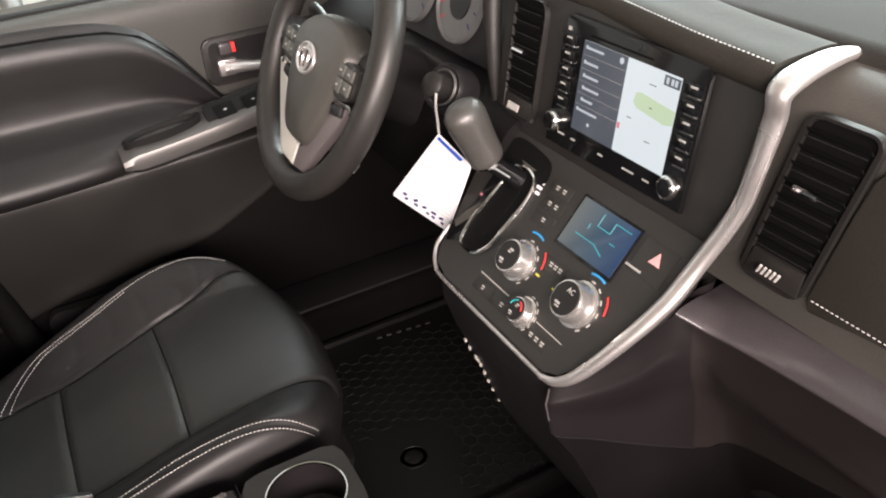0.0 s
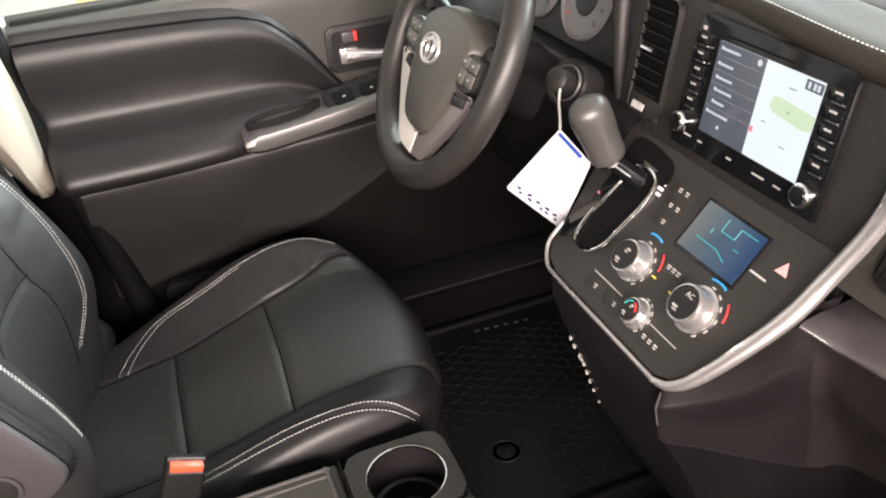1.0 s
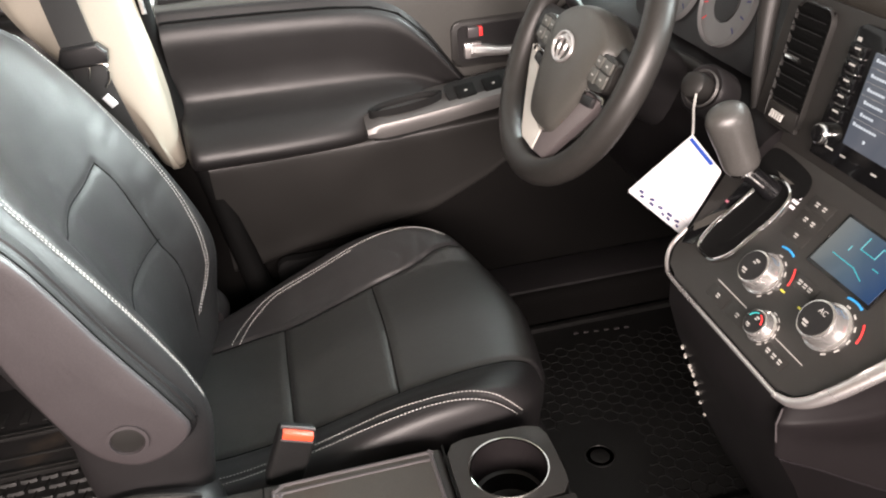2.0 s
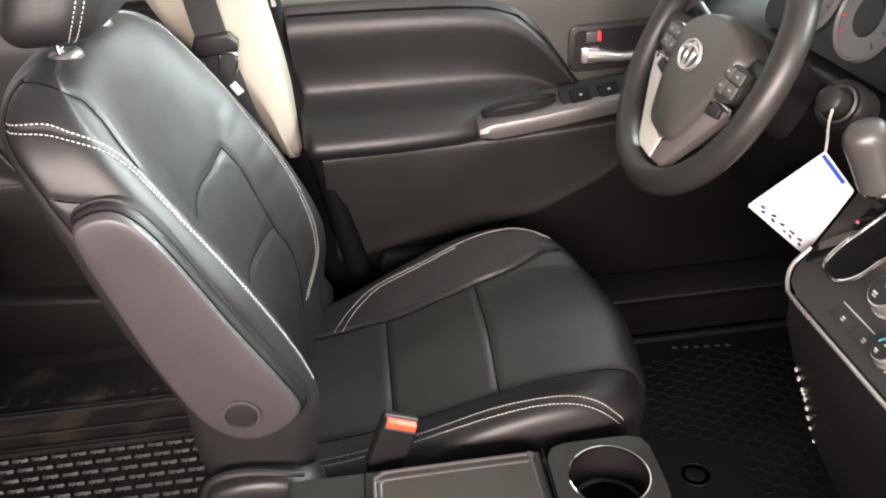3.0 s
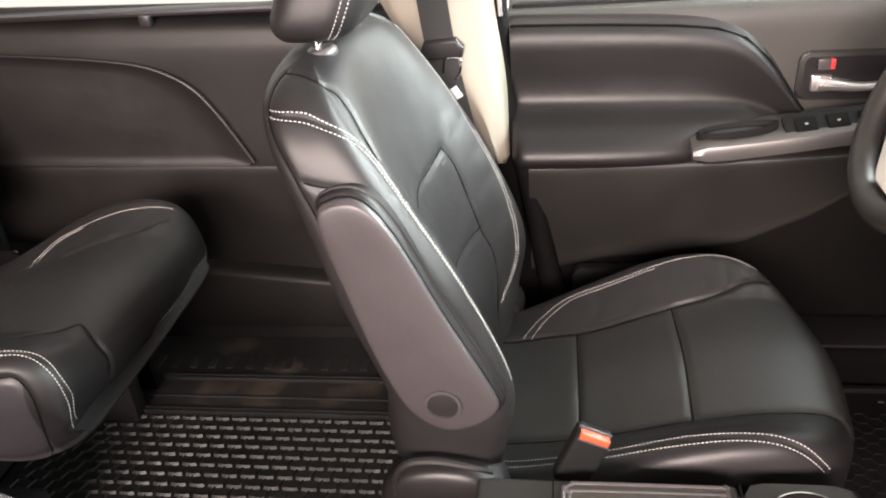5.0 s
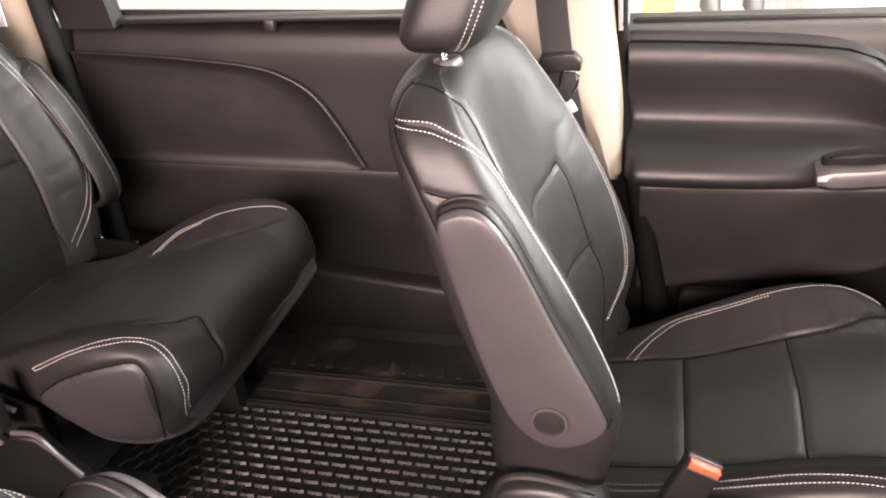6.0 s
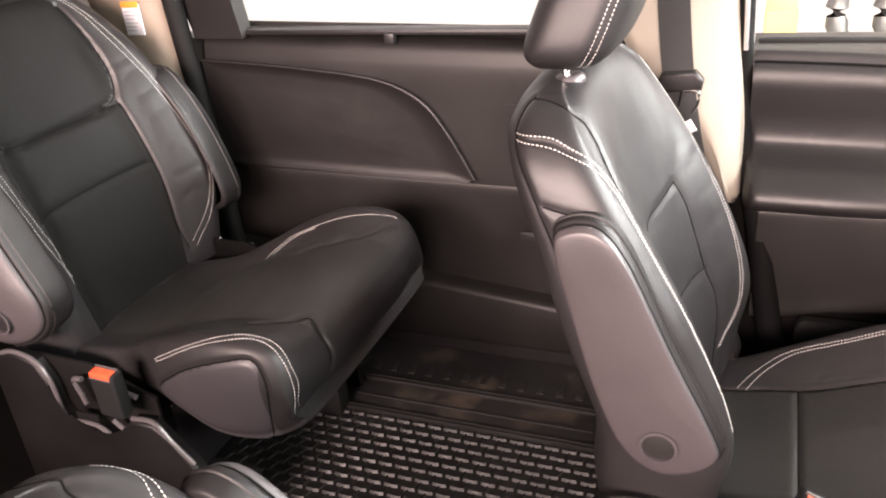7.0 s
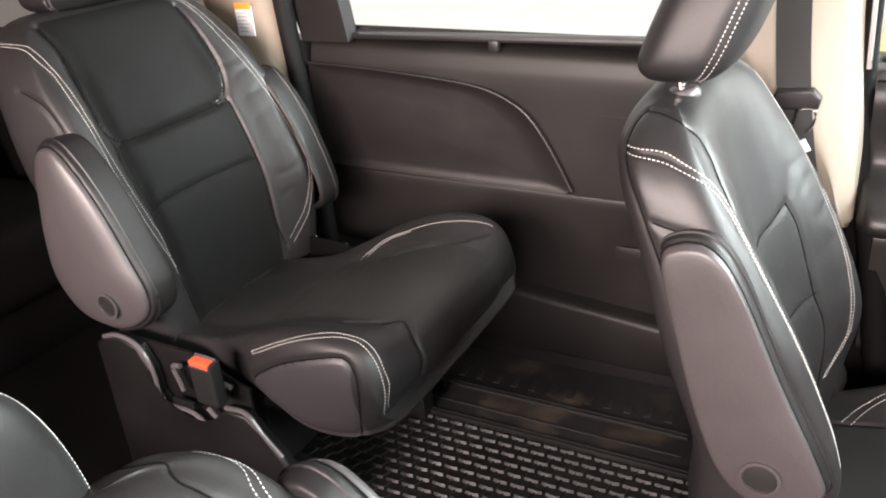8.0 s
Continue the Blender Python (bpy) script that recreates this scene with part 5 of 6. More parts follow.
part("crease", tube([tuple(Vector(p[-1]) + Vector((0, -0.0006, 0))) for p in g[9:37]], 0.0009, 6), M_SATIN, dash, "thin raised crease along the flank")
# pale tube: the lit edge of the tower put into a lighter colour
part("tower_edge", tube([tuple(p) for p in g[8][2:34]], 0.0011, 6), M_COLLAR, dash, "tower edge with its highlight in the colour")
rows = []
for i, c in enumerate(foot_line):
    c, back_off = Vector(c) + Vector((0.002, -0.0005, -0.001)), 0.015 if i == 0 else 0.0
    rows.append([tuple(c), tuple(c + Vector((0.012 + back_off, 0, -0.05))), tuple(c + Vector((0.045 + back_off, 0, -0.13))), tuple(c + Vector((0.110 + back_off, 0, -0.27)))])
part("knee_panel", grid_bm(catmull(np.array(rows), 60), False, False), M_KNEE_SHADED, dash, "black knee panel under the flank, darkened for shade", angle=80)
# ledge top: satin shelf with a rounded lip, its end cut off under the trim
inner = [(0.600, 0.521, 0.547), (0.600, 0.493, 0.551), (0.600, 0.464, 0.555), (0.600, 0.398, 0.561), (0.600, 0.297, 0.566), (0.600, 0.05, 0.580), (0.600, -0.12, 0.590)]
rows = []
for a, b in zip(inner, brow[3:]):
    a, b = Vector(a), Vector(b)
    out = Vector((b.x - a.x, 0, 0)).normalized()
    rows.append([tuple(a + Vector((0.03, 0, 0.006))), tuple(a), tuple(a.lerp(b, 0.5) + Vector((0, 0, 0.0035))), tuple(a.lerp(b, 0.88) + Vector((0, 0, 0.0040))), tuple(b + out * 0.0008 + Vector((0, 0, 0.0018))), tuple(b + out * 0.0012 + Vector((0, 0, -0.0012))), tuple(b + Vector((0.002, 0.0, -0.005)))])
g = catmull(np.array(rows), 60)
g = np.swapaxes(catmull(np.swapaxes(g, 0, 1), 40), 0, 1)
part("ledge", grid_bm(g, False, False), M_LEDGE_LIT, dash, "satin ledge with a rounded lip, light in its colour", angle=80)
back = [tuple(cl(0.092, -0.186, -0.018)), tuple(cl(0.120, -0.150, -0.020)), tuple(cl(0.140, -0.105, -0.024)), (0.562, 0.522, 0.552), (0.602, 0.522, 0.556)]
part("flank_return", grid_bm(catmull(np.array([[b, tuple(Vector(a).lerp(Vector(b), 0.5) + Vector((0.002, 0.002, -0.002))), a] for a, b in zip(brow[:4] + [(0.598, 0.5215, 0.546)], back)]), 40), False, False), M_LEDGE_DIM, dash, "return under the trim, shade in its colour", angle=80)
# padded top with stitching
top = catmull([(0.615, 0.780), (0.590, 0.783), (0.575, 0.790), (0.570, 0.802), (0.576, 0.8135), (0.588, 0.8175), (0.61, 0.8185), (0.636, 0.8190), (0.650, 0.815), (0.656, 0.800), (0.655, 0.785)], 48)


def pad_drop(y):
    """The padded top sinks a little towards the passenger's end."""
    return -0.009 * max(0.0, (0.66 - y) / 0.20)


part("padded_top", grid_bm(np.array([[(x + 0.06 * max(0.0, y - 0.55), y, z + pad_drop(y)) for x, z in top] for y in np.linspace(0.463, 0.90, 24)])), M_PADTOP, dash, "soft padded dash top")
part("top_deck", rbox(0.645, 1.30, -0.12, 1.48, 0.75, 0.812, 0.02, 3), M_DECK, dash, "grey dash top under the windscreen")
part("top_stitching", stitches([(np.array([(0.5795 + 0.06 * max(0.0, y - 0.55), y, 0.8155 + pad_drop(y)) for y in np.linspace(0.468, 0.88, 40)]), np.array([(-0.5, 0, 0.8)] * 40)), (np.array([(0.5972, y, 0.602 + 0.004 * (0.38 - y)) for y in np.linspace(-0.05, 0.405, 40)]), np.array([(-1.0, 0, 0)] * 40))]), M_THREAD, dash, "white contrast stitching")
# face of the upper stack and of the climate panel
part("stack_face", prism([(-0.215, -0.040), (0.168, -0.040), (0.176, 0.0), (0.182, 0.070), (0.180, 0.130), (-0.215, 0.130)], -0.03, HU, 0), M_PANEL, dash, "dark stack panel")
cp = [(-0.20, 0.004), (0.158, 0.004), (0.163, -0.035), (0.158, -0.075), (0.140, -0.125), (0.120, -0.165), (0.105, -0.182), (0.085, -0.190), (-0.125, -0.190), (-0.150, -0.184), (-0.163, -0.168), (-0.166, -0.140), (-0.185, -0.06)]
part("climate_panel", prism(cp, -0.022, CL, 0.003), M_PANEL, dash, "dark grained control panel")
# silver trim down the passenger edge and round the panel's foot
right = [(0.656, 0.449, 0.803), (0.628, 0.448, 0.806), (0.592, 0.446, 0.803), tuple(hu(0.1990, 0.121, 0.010)), tuple(hu(0.196, 0.098, 0.004)), tuple(hu(0.192, 0.051, 0.004)), tuple(hu(0.186, 0.010, 0.005)), tuple(cl(0.170, -0.020, 0.006)), tuple(cl(0.164, -0.065, 0.004)), tuple(cl(0.148, -0.118, 0.003)), tuple(cl(0.128, -0.166, 0.002)), tuple(cl(0.108, -0.188, 0.0)), tuple(cl(0.085, -0.196, -0.002))]
part("silver_trim", tube(catmull(right, 90), [0.006, 0.0105, 0.0125, 0.0112, 0.0098, 0.0090, 0.0090, 0.0086, 0.0076, 0.0055, 0.003], 14, flat=0.75, up=(-0.8, 0, 0.6)), M_SILVER, dash, "satin silver trim strip")
foot = [tuple(cl(0.090, -0.195, -0.001)), tuple(cl(0.0, -0.195, -0.001)), tuple(cl(-0.120, -0.195, -0.001)), tuple(cl(-0.150, -0.190, -0.001)), tuple(cl(-0.170, -0.170, -0.001)), tuple(cl(-0.171, -0.14, -0.001))]
part("foot_trim", tube(catmull(foot, 50), 0.0026, 8), M_SILVER, dash)


def make_vent(m, w, h, slats, skew, tab_at, rim, deep, group):
    """An air vent: frame, dark throat, slats, bright tab and a thumb wheel below."""
    v = thing("air_vent", m.translation, "black air vent with horizontal slats and a chrome tab", "air vent", group)
    def at(x, y, z=0.0):
        return m @ Vector((x + skew * y, y, z))
    ring = [(-w, -h), (w, -h), (w, h), (-w, h)]
    inner = [tuple(p) for p in round_rect(-w, w, -h, h, 0.010, 4)]
    outer = [tuple(p) for p in round_rect(-w - rim, w + rim, -h - rim, h + rim * 0.8, 0.016, 4)]
    rings = []
    for o, z in ((inner, 0.0005), (inner, deep - 0.002), ([(x * 1.03, y * 1.012) for x, y in inner], deep), ([(x * 0.985, y * 0.992) for x, y in outer], deep), (outer, deep - 0.004), (outer, -0.002)):
        rings.append([at(x, y, z) for x, y in o])
    part("frame", grid_bm(np.array(rings), True, False), M_PLASTIC, v, "dark vent surround")
    # no hole here: the throat's shade is put into a black sheet
    bm = bmesh.new()
    bm.faces.new([bm.verts.new(at(x, y, 0.0012)) for x, y in ring])
    part("throat", bm, M_VOID, v, "flat black sheet for the vent's dark throat")
    y0 = -h * 0.62
    for i in range(slats):
        y = y0 + (h * 0.96 - y0) * (i + 0.5) / slats
        blade = part("slat", tube([at(-w * 0.98, y, 0.004), at(0, y, 0.004), at(w * 0.98, y, 0.004)], 0.0050, 8, flat=0.10, up=tuple(m.to_3x3() @ Vector((0, 0.55, -0.83)))), M_VOID, v)
        part("slat_edge", tube([at(-w * 0.98, y - 0.003, 0.0085), at(w * 0.98, y - 0.003, 0.0085)], 0.00045, 6), M_DARK, blade, "thin paler front edge")
    ty = tab_at * h
    part("tab", tube([at(-w * 0.45, ty, 0.012), at(w * 0.35, ty, 0.012)], 0.003, 8), M_CHROME, v, "chrome slat tab")
    part("wheel_mount", prism([tuple(q) for q in (((-w + skew * -h) * 0.99, -h * 0.99), ((w + skew * -h) * 0.97 + 0.002, -h * 0.99), ((w + skew * -h * 0.66) - 0.002, -h * 0.66), ((-w + skew * -h * 0.66) + 0.002, -h * 0.66))], 0.005, m, 0.001), M_PANEL, v, "plain plate with the thumb wheel")
    for i in range(5):
        x = -w * 0.34 + i * w * 0.17
        part("thumb_rib", tube([at(x - 0.001, -h * 0.82 - 0.004, 0.011), at(x + 0.001, -h * 0.82 + 0.004, 0.011)], 0.0016, 6), M_MARK, v)
    return v


make_vent(frame_at(hu(-0.160, 0.052, 0.002), (0, -1, 0), (S11, 0, C11)), 0.029, 0.068, 8, 0.0, 0.15, 0.003, 0.005, "dash vents")
make_vent(frame_at((0.5985, 0.428, 0.682), (0, -1, 0), (0, 0, 1)), 0.0310, 0.0860, 8, 0.29, 0.28, 0.006, 0.004, "dash vents")
soft = [(-0.386, 0.690), (-0.372, 0.735), (-0.340, 0.770), (0.12, 0.775), (0.12, 0.610), (-0.330, 0.598), (-0.408, 0.588), (-0.412, 0.600)]
part("soft_panel", prism(soft, 0.0035, Matrix(((0, 0, -1, 0.6012), (-1, 0, 0, 0), (0, 1, 0, 0), (0, 0, 0, 1))), 0.0015), M_PADTOP, dash, "soft black dash panel")

# ---- touch-screen radio ----
radio = thing("radio_unit", hu(0, 0), "gloss black touch-screen radio with two chrome knobs", "car radio")
part("bezel", prism([(-0.098, -0.022), (0.122, -0.020), (0.1235, 0.112), (0.118, 0.119), (-0.080, 0.122), (-0.090, 0.116)], 0.006, HU, 0.002), M_GLOSS, radio)
HF = HU @ Matrix.Translation((0, 0, 0.0062))


def plate(m, x0, x1, y0, y1, h, z=0.0, r=0.0):
    return moved(rbox(x0, x1, y0, y1, z, z + h, r), m)


screen = part("screen", plate(HF, -0.0535, 0.0915, 0.006, 0.1005, 0.0006), M_MAP, radio, "lit map screen")
part("menu", plate(HF, -0.0535, 0.0165, 0.006, 0.1005, 0.0004, 0.0007), M_MENU, screen, "dark menu list")
for x, y, w in ((-0.0489, 0.0940, 0.029), (-0.0487, 0.0788, 0.024), (-0.047, 0.0652, 0.025), (-0.0455, 0.0527, 0.028), (-0.0443, 0.0404, 0.019), (-0.049, 0.0290, 0.034), (-0.028, 0.0166, 0.004)):
    step_x = x
    while step_x < x + w:
        part("menu_text", plate(HF, step_x, min(step_x + 0.0032, x + w), y - 0.0013, y + (0.0022 if step_x == x else 0.0012), 0.0002, 0.0012), M_TEXT, screen)
        step_x += 0.0040
part("menu_icon", lathe(((0.0032, 0.0), (0.0032, 0.0006), (0.001, 0.0008)), HF @ Matrix.Translation((0.0084, 0.0947, 0.0008)), 16), M_TEXT, screen)
for y in (0.0865, 0.072, 0.059, 0.0465, 0.0347):
    part("menu_rule", plate(HF, -0.052, 0.0155, y - 0.0001, y + 0.0001, 0.0002, 0.0012), M_MARK, screen)
part("map_field", prism([(0.0364, 0.0719), (0.044, 0.0735), (0.0915, 0.0690), (0.0915, 0.0555), (0.080, 0.0530), (0.040, 0.0575), (0.0345, 0.0620)], 0.0003, HF @ Matrix.Translation((0, 0, 0.0007))), M_FIELD, screen)
for x, y, w in ((0.058, 0.0625, 0.004), (0.052, 0.084, 0.010), (0.030, 0.045, 0.006), (0.060, 0.030, 0.008)):
    part("map_mark", plate(HF, x, x + w, y, y + 0.0008, 0.0002, 0.0011), M_POD, screen)
part("clock_box", plate(HF, 0.0700, 0.0910, 0.0890, 0.0985, 0.0003, 0.0007), M_MENU, screen)
part("clock_text", merge(plate(HF, 0.073, 0.0765, 0.0908, 0.0968, 0.0002, 0.0011), plate(HF, 0.0795, 0.083, 0.0908, 0.0968, 0.0002, 0.0011), plate(HF, 0.0845, 0.088, 0.0908, 0.0968, 0.0002, 0.0011)), M_TEXT, screen)
part("map_pin", plate(HF, 0.0175, 0.0215, 0.030, 0.036, 0.0003, 0.0007), M_PIN, screen)
for sx, x in ((-1, -0.078), (1, 0.109)):
    for i in range(5):
        y = 0.0955 - i * 0.0165
        key = part("radio_key", plate(HF, x - 0.012, x + 0.012, y - 0.006, y + 0.006, 0.0022, 0, 0.001), M_GLOSS, radio)
        part("key_mark", plate(HF, x - 0.004, x + 0.005, y + 0.0010, y + 0.0030, 0.0002, 0.0024), M_MARK, key)
        part("key_edge", plate(HF, x - 0.006, x + 0.010, y - 0.0072, y - 0.0066, 0.0024, 0), M_GREYSILVER, key)
        part("key_stud", plate(HF, x + 0.0075, x + 0.0105, y - 0.0078, y - 0.0055, 0.0028, 0, 0.0008), M_CHROME, key)
for x, y in ((-0.084, 0.004), (0.106, 0.001)):
    kn = part("knob", lathe(((0.012, 0.0), (0.012, 0.006), (0.0105, 0.0085), (0.009, 0.009)), HF @ Matrix.Translation((x, y, 0)), 28), M_CHROME, radio, "chrome-ringed knob")
    part("knob_face", lathe(((0.0092, 0.0085), (0.0085, 0.0100), (0.001, 0.0103)), HF @ Matrix.Translation((x, y, 0)), 28), M_GLOSS, kn)
for x, w in ((-0.070, 0.012), (-0.048, 0.008), (0.0, 0.008), (0.045, 0.018), (0.072, 0.010)):
    part("bezel_mark", plate(HF, x - w / 2, x + w / 2, -0.0075, -0.0055, 0.0002, 0.0001), M_MARK, radio)
part("disc_slot", plate(HF, -0.045, 0.05, 0.1055, 0.1075, 0.0006), M_SEAM, radio)
part("slot_mark", plate(HF, -0.085, -0.079, 0.104, 0.108, 0.0003), M_MARK, radio)

# ---- climate controls ----
clim = thing("climate_controls", cl(0.02, -0.1), "climate control set with silver knobs and blue display", "climate control")
CF = CL @ Matrix.Translation((0, 0, 0.0003))
part("display_frame", plate(CF, -0.001, 0.094, -0.078, -0.016, 0.0015, 0, 0.0005), M_GLOSS, clim)
lcd = part("display", plate(CF, 0.002, 0.091, -0.074, -0.019, 0.0006, 0.0016), M_LCD, clim, "lit blue display")
for a, b in (((0.040, -0.024), (0.040, -0.038)), ((0.040, -0.038), (0.060, -0.038)), ((0.060, -0.038), (0.060, -0.026)), ((0.060, -0.026), (0.084, -0.026)), ((0.018, -0.056), (0.050, -0.056)), ((0.050, -0.056), (0.066, -0.062)), ((0.030, -0.040), (0.030, -0.046)), ((0.066, -0.046), (0.074, -0.046))):
    p, q = CF @ Vector((*a, 0.0024)), CF @ Vector((*b, 0.0024))
    part("display_line", tube([p, q], 0.0007, 4), M_CYAN, lcd)


def make_knob(name, x, y, r, h, top_mark=True):
    m = CF @ Matrix.Translation((x, y, 0))
    k = part(name, lathe(((r * 1.18, 0.0), (r * 1.18, 0.003), (r * 1.05, 0.004), (r, 0.006), (r * 0.97, h - 0.002), (r * 0.92, h), (r * 0.84, h + 0.0005)), m, 40), M_KNOBRING, clim, "silver rotary knob")
    part("cap", lathe(((r * 0.85, h - 0.001), (r * 0.83, h + 0.0012), (0.001, h + 0.0016)), m, 40), M_DARK, k, "dark knob cap")
    if top_mark:
        part("cap_mark", merge(plate(m, -r * 0.05, r * 0.25, r * 0.30, r * 0.42, 0.0003, h + 0.0016), plate(m, -r * 0.12, r * 0.12, r * 0.16, r * 0.24, 0.0003, h + 0.0016)), M_MARK, k)
    part("cap_mark", merge(plate(m, -r * 0.40, -r * 0.05, -r * 0.42, -r * 0.30, 0.0003, h + 0.0016), plate(m, -r * 0.30, r * 0.0, -r * 0.55, -r * 0.48, 0.0003, h + 0.0016)), M_MARK, k)
    for i in range(6):
        a = radians(-50 + 28 * i)
        part("scale_tick", plate(m @ Matrix.Rotation(a, 4, "Z"), r * 1.23, r * 1.31, -0.0026, 0.0026, 0.0005), M_MARK, k)
    return k


def lettering(text, m, size):
    """Flat letters in the built-in font, centred on the matrix m."""
    cu = bpy.data.curves.new("letters", "FONT")
    cu.body, cu.size, cu.align_x, cu.align_y, cu.extrude = text, size, "CENTER", "CENTER", 0.00015
    ob = bpy.data.objects.new("letters", cu)
    me = ob.to_mesh()
    bm = bmesh.new()
    bm.from_mesh(me)
    ob.to_mesh_clear()
    bpy.data.objects.remove(ob)
    bpy.data.curves.remove(cu)
    return moved(bm, m)


def arc(x, y, r, a0, a1, material, parent):
    pts = [CF @ Vector((x + r * math.cos(radians(a)), y + r * math.sin(radians(a)), 0.0006)) for a in np.linspace(a0, a1, 10)]
    part("scale_arc", tube(pts, 0.0012, 6, flat=0.4, up=tuple(CL.to_3x3() @ Vector((0, 0, 1)))), material, parent)


make_knob("temperature_knob", -0.029, -0.118, 0.0205, 0.020)
k2 = make_knob("temperature_knob", 0.0765, -0.114, 0.0215, 0.022, False)
k3 = make_knob("rear_knob", 0.020, -0.158, 0.0150, 0.014)
part("letters", lettering("AC", CF @ Matrix.Translation((0.0765 + 0.003, -0.114 + 0.009, 0.022 + 0.002)), 0.0078), M_MARK, k2, "pale printed letters")
for a0, a1, mm in ((100, 170, M_CYANPRINT), (10, 80, M_RED)):
    part("cap_arc", tube([CF @ Vector((0.020 + 0.0095 * math.cos(radians(a)), -0.158 + 0.0095 * math.sin(radians(a)), 0.0158)) for a in np.linspace(a0, a1, 8)], 0.0008, 6), mm, k3)
for x, y in ((-0.027, -0.115), (0.078, -0.112)):
    arc(x, y, 0.0330, 70, 108, M_BLUEMARK, clim)
    arc(x, y, 0.0330, 8, 42, M_RED, clim)
for x, y, marks in ((-0.036, -0.028, (-0.006, 0.006)), (-0.034, -0.047, (-0.006, 0.006)), (-0.034, -0.066, (0.0,)), (0.022, -0.099, (-0.008, 0.0, 0.008)), (-0.055, -0.1685, (0.0,)), (-0.015, -0.1685, (0.0,)), (0.056, -0.170, (-0.010, 0.0, 0.010))):
    b = part("climate_key", plate(CF, x - 0.018, x + 0.018, y - 0.0075, y + 0.0075, 0.0006, 0, 0.0005), M_PANEL, clim)
    for k in marks:
        part("key_mark", merge(plate(CF, x + k - 0.0028, x + k + 0.0028, y + 0.0004, y + 0.0022, 0.0003, 0.0007), plate(CF, x + k - 0.0020, x + k + 0.0026, y - 0.0024, y - 0.0008, 0.0003, 0.0007)), M_MARK, b)
part("panel_line", plate(CF, -0.072, -0.013, -0.1565, -0.1553, 0.0004), M_MARK, clim)
part("panel_line", plate(CF, 0.042, 0.087, -0.1568, -0.1558, 0.0004), M_MARK, clim)
part("indicator", merge(plate(CF, 0.002, 0.009, -0.1185, -0.1165, 0.0006), plate(CF, 0.034, 0.041, -0.1195, -0.1175, 0.0006)), M_YELLOW, clim, "yellow indicator")
hz = part("hazard_key", plate(CF, 0.100, 0.146, -0.056, -0.018, 0.0008, 0, 0.0006), M_PANEL, clim, "hazard light key")
part("hazard_triangle", prism([(0.118, -0.039), (0.133, -0.039), (0.1255, -0.026)], 0.0006, CF @ Matrix.Translation((0, 0, 0.0010))), M_PINK, hz, "pink hazard triangle")
part("key_mark", plate(CF, 0.096, 0.118, -0.0530, -0.0508, 0.0003, 0.0010), M_MARK, clim)

# ---- gear selector ----
gear = thing("gear_selector", cl(-0.085, -0.08), "automatic gear lever with grey leather knob in a chrome-edged gate", "gear lever")
gate_c = [(-0.112, -0.030), (-0.094, -0.030), (-0.079, -0.037), (-0.0745, -0.052), (-0.0743, -0.0744), (-0.079, -0.100), (-0.0835, -0.126), (-0.096, -0.1435), (-0.112, -0.148), (-0.130, -0.1455), (-0.136, -0.134), (-0.1365, -0.110), (-0.133, -0.090), (-0.130, -0.070), (-0.1264, -0.0515), (-0.124, -0.036)]
gate = [tuple(p) for p in catmull(gate_c, 90, True)]
part("gate", prism(gate, 0.001, CF), M_VOID, gear, "gloss black selector gate")
part("gate_rim", tube([tuple(CF @ Vector((x, y, 0.002))) for x, y in gate], 0.0024, 8, closed=True, up=tuple(CL.to_3x3() @ Vector((0, 0, 1)))), M_CHROME, gear, "chrome gate rim")
part("gate_base", prism([tuple(p) for p in catmull([(-0.150, -0.004), (-0.085, -0.006), (-0.066, -0.020), (-0.070, -0.036), (-0.118, -0.040), (-0.150, -0.040)], 40, True)], 0.0008, CF), M_VOID, gear, "black housing behind the lever")
part("gate_slot", prism([tuple(p) for p in catmull([(-0.112, -0.040), (-0.096, -0.042), (-0.092, -0.06), (-0.096, -0.10), (-0.108, -0.128), (-0.120, -0.12), (-0.112, -0.08), (-0.114, -0.05)], 40, True)], 0.0006, CF @ Matrix.Translation((0, 0, 0.0011))), M_VOID, gear, "dark lever slot")
for i in range(3):
    part("position_mark", plate(CF, -0.0765 + 0.003 * i, -0.0650 + 0.001 * i, -0.0345 - 0.0065 * i, -0.0310 - 0.0065 * i, 0.0006), M_PAPER, gear, "white position mark")
shoulder = part("gate_shoulder", prism([(-0.166, -0.140), (-0.150, -0.098), (-0.150, -0.034), (-0.124, -0.034), (-0.128, -0.078), (-0.139, -0.100), (-0.141, -0.148), (-0.158, -0.156)], 0.0012, CF, 0.0004), M_GLOSS, gear, "gloss black shoulder beside the gate")
part("lock_lamp", plate(CF, -0.1505, -0.1455, -0.0865, -0.0835, 0.0004, 0.0013), M_PIN, shoulder, "small red lamp")
# pale plates painted as the sheen on the gloss black by the gate
part("gate_sheen", prism([(-0.1560, -0.1360), (-0.1330, -0.1040), (-0.1300, -0.0900), (-0.1395, -0.0925), (-0.1530, -0.1100), (-0.1640, -0.1300)], 0.0006, CF @ Matrix.Translation((0, 0, 0.0013))), M_FACE, gear, "olive-grey sheen painted beside the gate")
part("gate_sheen", prism([(-0.1200, -0.0235), (-0.0880, -0.0250), (-0.1000, -0.0320)], 0.0006, CF @ Matrix.Translation((0, 0, 0.0009))), M_FACE, gear, "olive-grey sheen painted behind the lever")
base, knob0, knob1 = CF @ Vector((-0.104, -0.045, 0.0)), Vector((0.4790, 0.7625, 0.6350)), Vector((0.449, 0.768, 0.710))
part("lever", tube([base, (base + knob0) / 2, knob0], [0.013, 0.011, 0.011], 12, up=(0, 1, 0)), M_GLOSS, gear, "gloss black lever")
